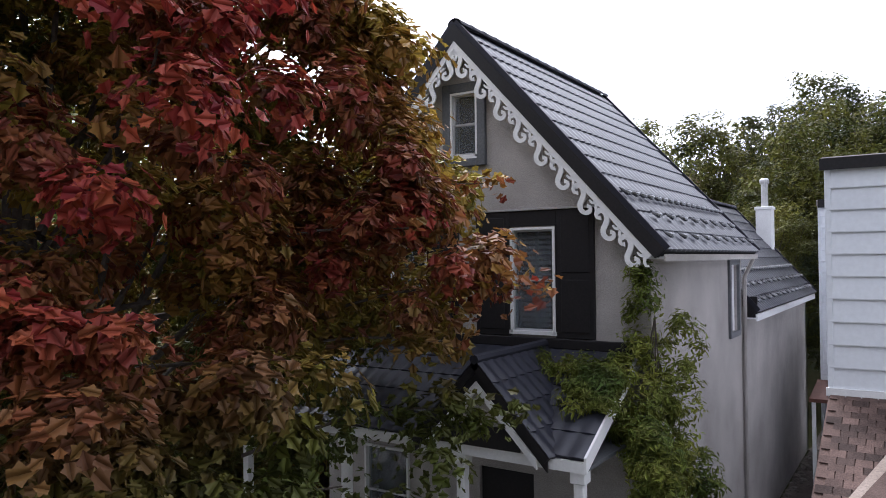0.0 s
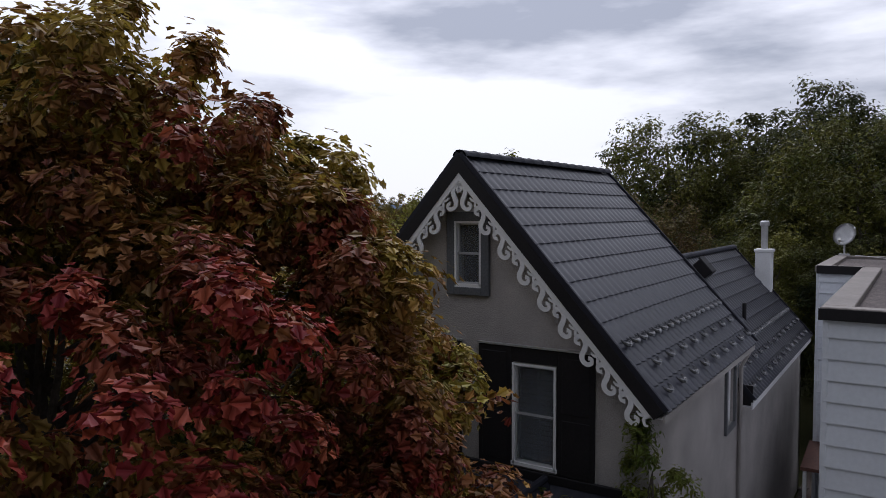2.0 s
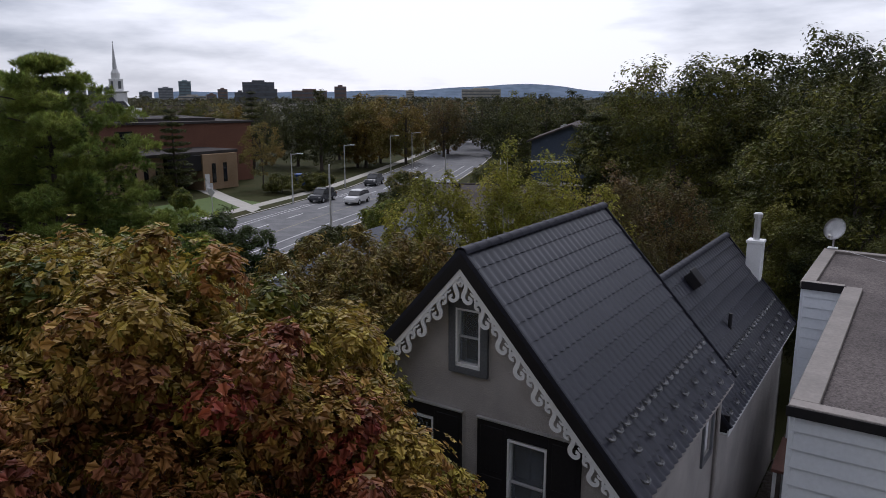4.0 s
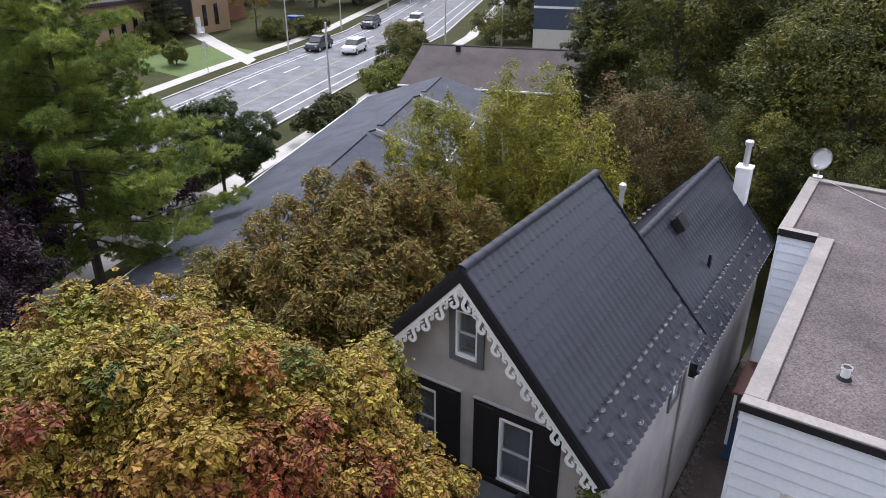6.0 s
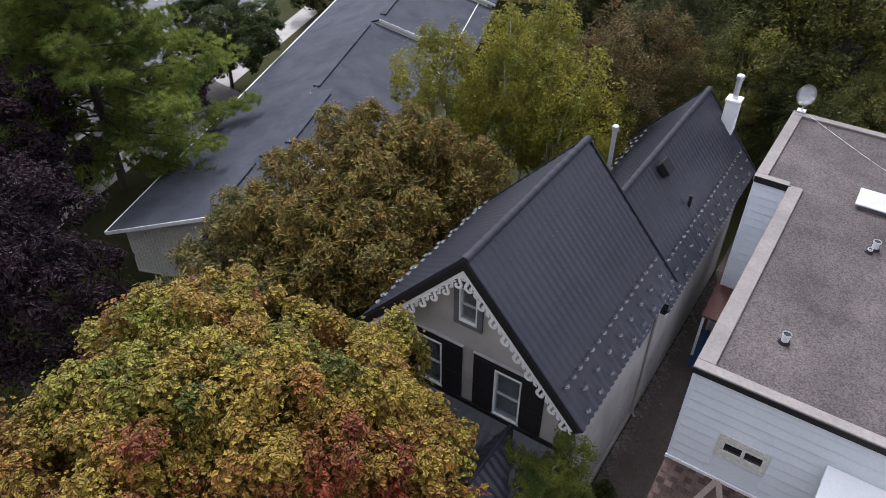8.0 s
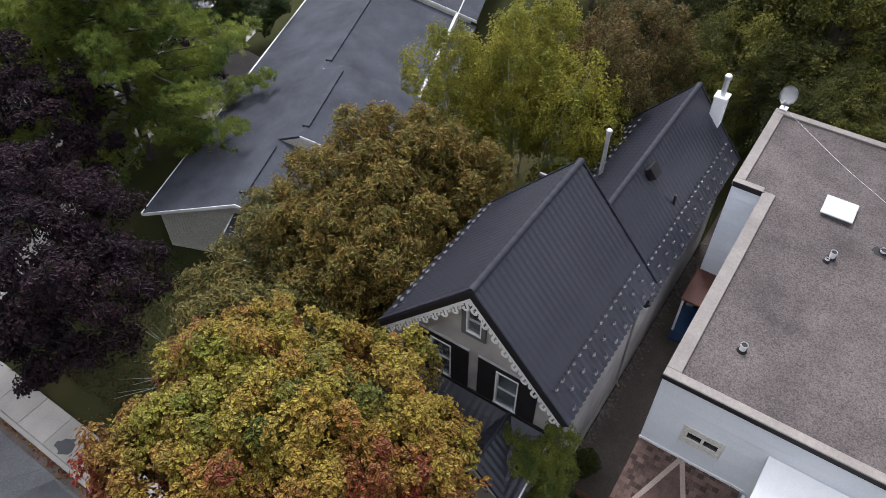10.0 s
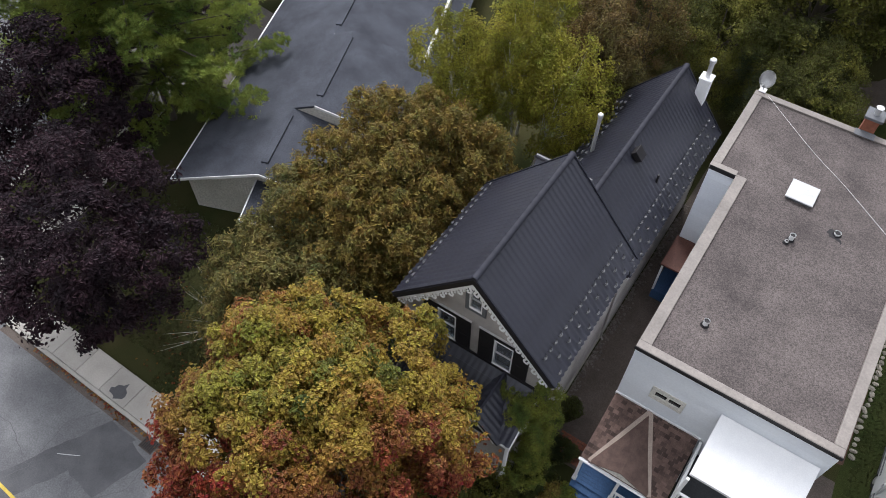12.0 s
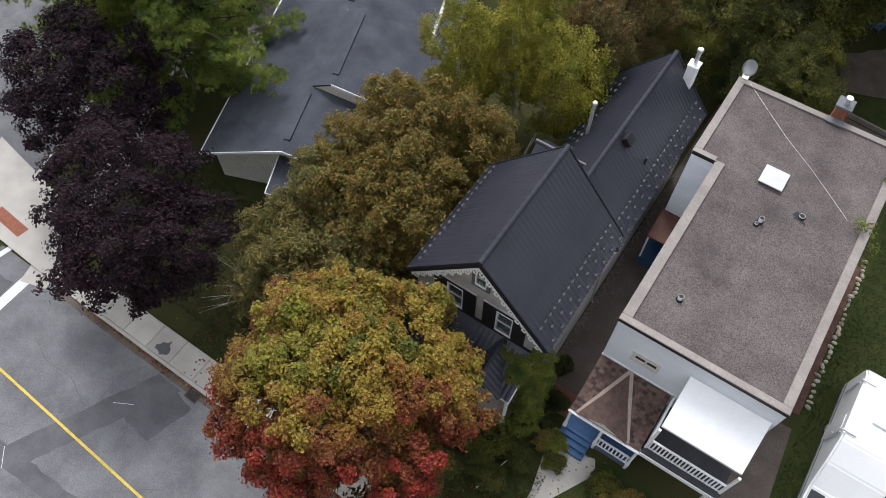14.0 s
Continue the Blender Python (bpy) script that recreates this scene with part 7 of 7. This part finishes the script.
M_STONE = material("pale_stone", (0.30, 0.27, 0.22), (0.42, 0.38, 0.32), 0.9, 3, 20, 0.3, vary=0.25)
stone = None
for i in range(32):
    f = i / 31
    x, y = 7.15 - 0.1 * f + R2.uniform(-0.07, 0.07), 15.9 + 8.6 * f
    m = pose(x, y, 0.0, R2.uniform(-8, 8), R2.uniform(-8, 8), R2.uniform(0, 360))
    if stone is None:
        bm = boxed(-0.13, 0.13, -0.1, 0.1, -0.03, 0.12)
        bmesh.ops.bevel(bm, geom=list(bm.edges), offset=0.045, segments=2, affect="EDGES")
        stone = part("stone", bm, M_STONE, edge)
        stone.matrix_basis = m
    else:
        o = again(stone, edge, m)
        o.scale = (R2.uniform(0.55, 1.2), R2.uniform(0.6, 1.1), R2.uniform(0.7, 1.1))
sheet("flower_bed", [(5.1, 14.9), (7.05, 15.4), (6.95, 24.7), (5.1, 24.7)], 0.018, material("red_brown_mulch", (0.07, 0.036, 0.028), (0.12, 0.066, 0.05), 0.95, 2, 25, 0.8, grain=0.4), "red-brown mulched bed along the white house", "flower bed")
dr = thing("storm_drain", "rusty iron storm drain grate by the kerb", "drain", pose(-15.0, 1.36, 0.02))
bm = bmesh.new()
for a in ((-0.32, 0.32, -0.25, -0.21), (-0.32, 0.32, 0.21, 0.25), (-0.32, -0.28, -0.21, 0.21), (0.28, 0.32, -0.21, 0.21)):
    box(bm, a[0], a[1], a[2], a[3], 0, 0.03)
M_IRON = material("rusty_iron", (0.05, 0.045, 0.042), (0.08, 0.06, 0.05), 0.8, 6, 40, 0.2)
part("frame", bm, M_IRON, dr)
# flat black plate in place of the shaded pit below the bars
part("well", boxed(-0.28, 0.28, -0.21, 0.21, 0.002, 0.006), M_BLACK, dr)
bar = None
for i in range(6):
    if bar is None:
        bar = part("bar", boxed(-0.016, 0.016, -0.21, 0.21, 0.006, 0.028), M_IRON, dr)
        bar.location.x = -0.22
    else:
        again(bar, dr, pose(-0.22 + i * 0.088, 0, 0))

# rubble along the foot of the stucco wall
r = np.random.default_rng(77)
bm = bmesh.new()
for k in range(420):
    q = r.uniform(0.025, 0.075)
    g = bmesh.ops.create_icosphere(bm, subdivisions=1, radius=q)
    m = pose(-2.92 + abs(r.normal()) * 0.2, r.uniform(11.4, 24.0), q * 0.3, 0, 0, r.uniform(0, 360)) @ Matrix.Diagonal((r.uniform(0.7, 1.3), r.uniform(0.7, 1.3), r.uniform(0.5, 0.9), 1))
    bmesh.ops.transform(bm, matrix=m, verts=g["verts"])
me = bpy.data.meshes.new("rubble")
bm.to_mesh(me)
bm.free()
me.materials.append(material("rubble_stone", (0.09, 0.078, 0.07), (0.2, 0.175, 0.16), 0.95, 3, 30, 0.3, grain=0.3))
tagged(new("rubble", me), "dark stony rubble along the foot of the stucco wall", "rubble", kind="stuff")
# clay pavers in the alley mouth
pv = thing("paver_patch", "patch of worn clay pavers at the alley mouth", "paving", pose(-2.25, 9.75, 0), kind="structure")
paver = None
for i in range(6):
    for j in range(9):
        if R2.random() < 0.12:
            continue
        m = pose(0.03 + i * 0.215 + (0.1 if j % 2 else 0), 0.03 + j * 0.112, 0.02, R2.uniform(-3, 3), R2.uniform(-3, 3), R2.uniform(-4, 4))
        if paver is None:
            paver = part("paver", boxed(-0.098, 0.098, -0.048, 0.048, -0.02, 0.03, bevel=0.006), M_BRICK, pv)
            paver.matrix_basis = m
        else:
            again(paver, pv, m)
# low plants in the bed, back-garden toys
for i in range(9):
    f = i / 8
    bush(5.6 + 0.7 * f + R2.uniform(-0.15, 0.25), 14.2 + 10.0 * f, R2.uniform(0.18, 0.34), R2.uniform(0.14, 0.3), (L_GREEN, L_VINE, L_AUTUMN)[i % 3], "low straggling plant in the earth bed", 340 + i, 0.09, 60, "plants in the bed")
for i, (x, y, q) in enumerate(((-1.8, 6.9, 0.55), (-2.5, 5.6, 0.6), (-3.4, 5.9, 0.6), (-2.6, 7.6, 0.6), (-4.2, 5.2, 0.55), (-1.5, 8.2, 0.45), (-1.0, 8.3, 0.45), (-0.7, 7.6, 0.4), (2.1, 7.5, 0.5), (3.2, 7.3, 0.45), (4.6, 7.6, 0.5))):
    bush(x, y, q, q * 0.8, (L_DARK if i < 5 else (L_VINE, L_GREEN, L_AUTUMN)[i % 3]), "dark leafy shrub in the front garden" if i < 5 else "leafy garden plant beside the blue porch", 360 + i, 0.1, 80, "garden shrubs")
tb = thing("plastic_tub", "pale teal plastic tub in the back garden", "tub", pose(-7.7, 35.0, 0, 0, 0, 25))
part("body", tube(bmesh.new(), [(0, 0, 0), (0, 0, 0.55), (0, 0, 0.62)], [0.42, 0.52, 0.55], 16), material("teal_plastic", (0.16, 0.36, 0.30), (0.20, 0.42, 0.35), 0.5, 2, 10, 0.02), tb)
part("rim", tube(bmesh.new(), [(0, 0, 0.6), (0, 0, 0.66)], [0.58, 0.58], 16), M_WHITE, tb)
wb = thing("wheelbarrow", "red wheelbarrow lying in the back garden", "wheelbarrow", pose(-7.2, 32.2, 0, 0, 0, 40))
M_RED = material("red_enamel", (0.30, 0.02, 0.018), (0.36, 0.03, 0.02), 0.45, 3, 20, 0.05)
part("tray", prism(bmesh.new(), [(-0.5, -0.3, 0.58), (0.55, -0.3, 0.6), (0.35, -0.3, 0.25), (-0.2, -0.3, 0.25)], (0, 0.6, 0)), M_RED, wb)
part("wheel", tube(bmesh.new(), [(0.62, -0.05, 0.2), (0.62, 0.05, 0.2)], [0.2, 0.2], 14), M_RUBBER, wb)
for y in (-0.28, 0.28):
    part("handle", tube(bmesh.new(), [(0.62, y * 0.3, 0.2), (-0.2, y, 0.3), (-0.95, y, 0.5)], [0.018, 0.018, 0.018], 6), M_STEEL, wb)
    part("leg", tube(bmesh.new(), [(-0.25, y, 0.28), (-0.35, y, 0.0)], [0.018, 0.018], 6), M_STEEL, wb)
# fallen leaves
r = np.random.default_rng(55)
n = 2600
pts = np.stack([r.normal(-8.5, 5.0, n), r.normal(5.5, 3.0, n), np.full(n, 0.03)], 1)
pts = pts[(pts[:, 1] < 9.0) & (pts[:, 1] > 3.2)]
gut = np.stack([r.uniform(-22, -3, 420), KERB_Y - np.abs(r.normal(0, 0.10, 420)) - 0.03, np.full(420, 0.03)], 1)
wk = np.stack([r.uniform(-16, -3, 160), r.uniform(KERB_Y + 0.2, WALK_Y, 160), np.full(160, 0.142)], 1)
pts = np.concatenate([pts, gut, wk])
num = r.normal(size=len(pts))
cols = np.where((num > 0)[:, None], np.array([0.26, 0.12, 0.03]), np.array([0.22, 0.05, 0.02])) * r.uniform(0.6, 1.1, len(pts))[:, None]
me = leaf_mesh("fallen_leaves", pts, 0.1, HALF_MAPLE, 4.0, 0.0, cols)
me.materials.append(L_MAPLE)
tagged(new("fallen_leaves", me), "scattered fallen maple leaves on lawn and gutter", "leaves", kind="stuff")

fb = thing("fallen_branch", "long pale dead branch lying in the front garden", "branch", pose(0, 0, 0))
part("stem", tube(bmesh.new(), smooth_line([(-1.9, 8.6, 0.35), (-2.1, 7.5, 0.22), (-2.35, 6.4, 0.15), (-2.75, 5.0, 0.05)], 5), [0.014 + 0.0012 * j for j in range(16)], 6), M_BIRCH, fb)
part("twig", tube(bmesh.new(), [(-2.1, 7.5, 0.22), (-1.75, 7.9, 0.4), (-1.5, 8.4, 0.5)], [0.012, 0.008, 0.004], 5), M_BIRCH, fb)
# grass blades on the lawns
r = np.random.default_rng(66)
areas = ((7.3, 14.0, 3.4, 30.0, 26000), (-6.0, -0.6, 3.2, 7.0, 8000), (1.0, 5.0, 3.2, 7.2, 5000), (-17.0, -3.0, 3.2, 9.0, 16000), (-24.0, -15.0, 4.0, 10.5, 9000))
pts = np.concatenate([np.stack([r.uniform(a, b, n), r.uniform(c, d, n), np.full(n, 0.035)], 1) for a, b, c, d, n in areas])
me = leaf_mesh("grass", pts, 0.13, HALF_NEEDLE, 0.0, -1.2)
me.materials.append(leaf_material("grass_blades", (0.04, 0.055, 0.016), (0.085, 0.09, 0.026), 0.8, 0.2))
tagged(new("grass", me), "short uneven green grass on the lawns", "grass", kind="stuff")

# back garden behind the white house
sheet("lawn_back", [(0.6, 26.5), (9.0, 26.5), (9.0, 36.2), (4.6, 35.4), (2.0, 34.6), (0.6, 33.0)], 0.01, M_LAWN, "mown green back lawn", "lawn")
sheet("earth_patch", ragged([(1.6, 34.6), (4.6, 35.5), (9.0, 36.3), (9.0, 40.0), (4.0, 40.0), (1.2, 37.5)], 0.12, 77, 0.5), 0.014, M_EARTH, "bare brown earth under the trees", "ground")
wall_ = thing("garden_edging", "low pale timber edging along the back bed", "edging", pose(2.6, 33.25, 0, 0, 0, -6))
plank_ = None
for i in range(5):
    if plank_ is None:
        plank_ = part("timber", boxed(0, 1.18, -0.07, 0.07, 0, 0.3, bevel=0.015), M_COPING, wall_)
    else:
        again(plank_, wall_, pose(1.2 * i, 0, 0))
sheet("back_bed", [(2.6, 31.6), (8.6, 31.0), (8.6, 32.5), (2.6, 33.1)], 0.02, M_EARTH, "bare planted bed beside the timber edging", "flower bed")
sl = thing("play_slide", "bright blue plastic slide in the back garden", "slide", pose(2.4, 40.6, 0, 0, 0, 60))
part("chute", prism(bmesh.new(), [(0, -0.25, 0.25), (0, 0.25, 0.25), (0, 0.3, 0.45), (0, 0.24, 0.45), (0, 0.2, 0.31), (0, -0.2, 0.31), (0, -0.24, 0.45), (0, -0.3, 0.45)], (1.9, 0, 0.8)), M_BLUE_BIN, sl)
for x, h in ((0.15, 0.3), (1.75, 0.95)):
    for y in (-0.22, 0.22):
        part("leg", tube(bmesh.new(), [(x, y, 0), (x, y, h)], [0.03, 0.03], 6), M_BLUE_BIN, sl)
# slim sapling beside the white house whose top leans over the coping
sap = thing("sapling", "slim yellow-green sapling leaning over the roof edge", "tree", pose(5.5, 19.8, 0))
part("trunk", tube(bmesh.new(), smooth_line([(0, 0, -0.03), (0.1, 0.1, 3.0), (-0.05, 0.0, 5.8), (-0.5, -0.1, 7.3)], 5), [0.045 - 0.0024 * j for j in range(16)], 6, False), M_BARK, sap)
cc = np.array([(-0.35, 0.0, 7.0), (-0.75, -0.1, 7.35), (-0.55, 0.25, 7.25), (-1.0, 0.0, 7.4), (0.1, 0.1, 6.2), (-0.25, -0.3, 6.8), (0.25, 0.3, 5.0), (-0.05, -0.2, 5.5), (-0.3, 2.7, 7.1), (-0.6, 2.85, 7.25)])
r = np.random.default_rng(88)
q, w = dome(r, cc, np.tile(np.array([0, 0, 0.5]), (len(cc), 1)), 0.3, 34, 0.7)
foliage("leaves", leaf_mesh("leaves", q, 0.15, HALF_LANCE, 0.3, 0.3, None, w), L_VINE, sap)
part("side_branch", tube(bmesh.new(), smooth_line([(0.1, 0.1, 3.0), (0.1, 1.5, 5.6), (-0.4, 2.75, 7.15)], 5), [0.025 - 0.0018 * j for j in range(11)], 5, False), M_BARK, sap)
# half-bare shrub with grey twigs at the end of the cedar row
tw = thing("bare_shrub", "half-bare shrub with pale grey twigs by the cedars", "shrub", pose(-15.7, 6.9, 0))
r = np.random.default_rng(89)
bm = bmesh.new()
tips = []
for k in range(46):
    a, e = r.uniform(0, math.tau), r.uniform(0.35, 1.3)
    L = r.uniform(1.9, 3.3)
    d = np.array([math.cos(a) * math.cos(e), math.sin(a) * math.cos(e), math.sin(e)])
    p1, p2 = d * L * 0.5 + r.normal(size=3) * 0.08, d * L
    tube(bm, [(0, 0, 0.0), tuple(p1 + np.array([0, 0, 0.1])), tuple(p2)], [0.022, 0.013, 0.004], 4, False)
    tips += [p2, p1 * 1.4]
    for m in range(2):
        e2 = p1 + d * L * 0.3 + r.normal(size=3) * 0.3
        tube(bm, [tuple(p1 + np.array([0, 0, 0.1])), tuple(e2)], [0.009, 0.003], 4, False)
        tips.append(e2)
part("twigs", bm, M_BIRCH, tw, "pale grey twigs")
tips = np.array(tips)[:90]
tips[:, 2] = np.abs(tips[:, 2]) + 0.1
q, w = dome(r, tips, tips / 3, 0.22, 16, 0.8)
foliage("leaves", leaf_mesh("leaves", q, 0.14, HALF_SPRAY, 0.2, -0.3, None, w), L_CEDAR_OLIVE, tw)
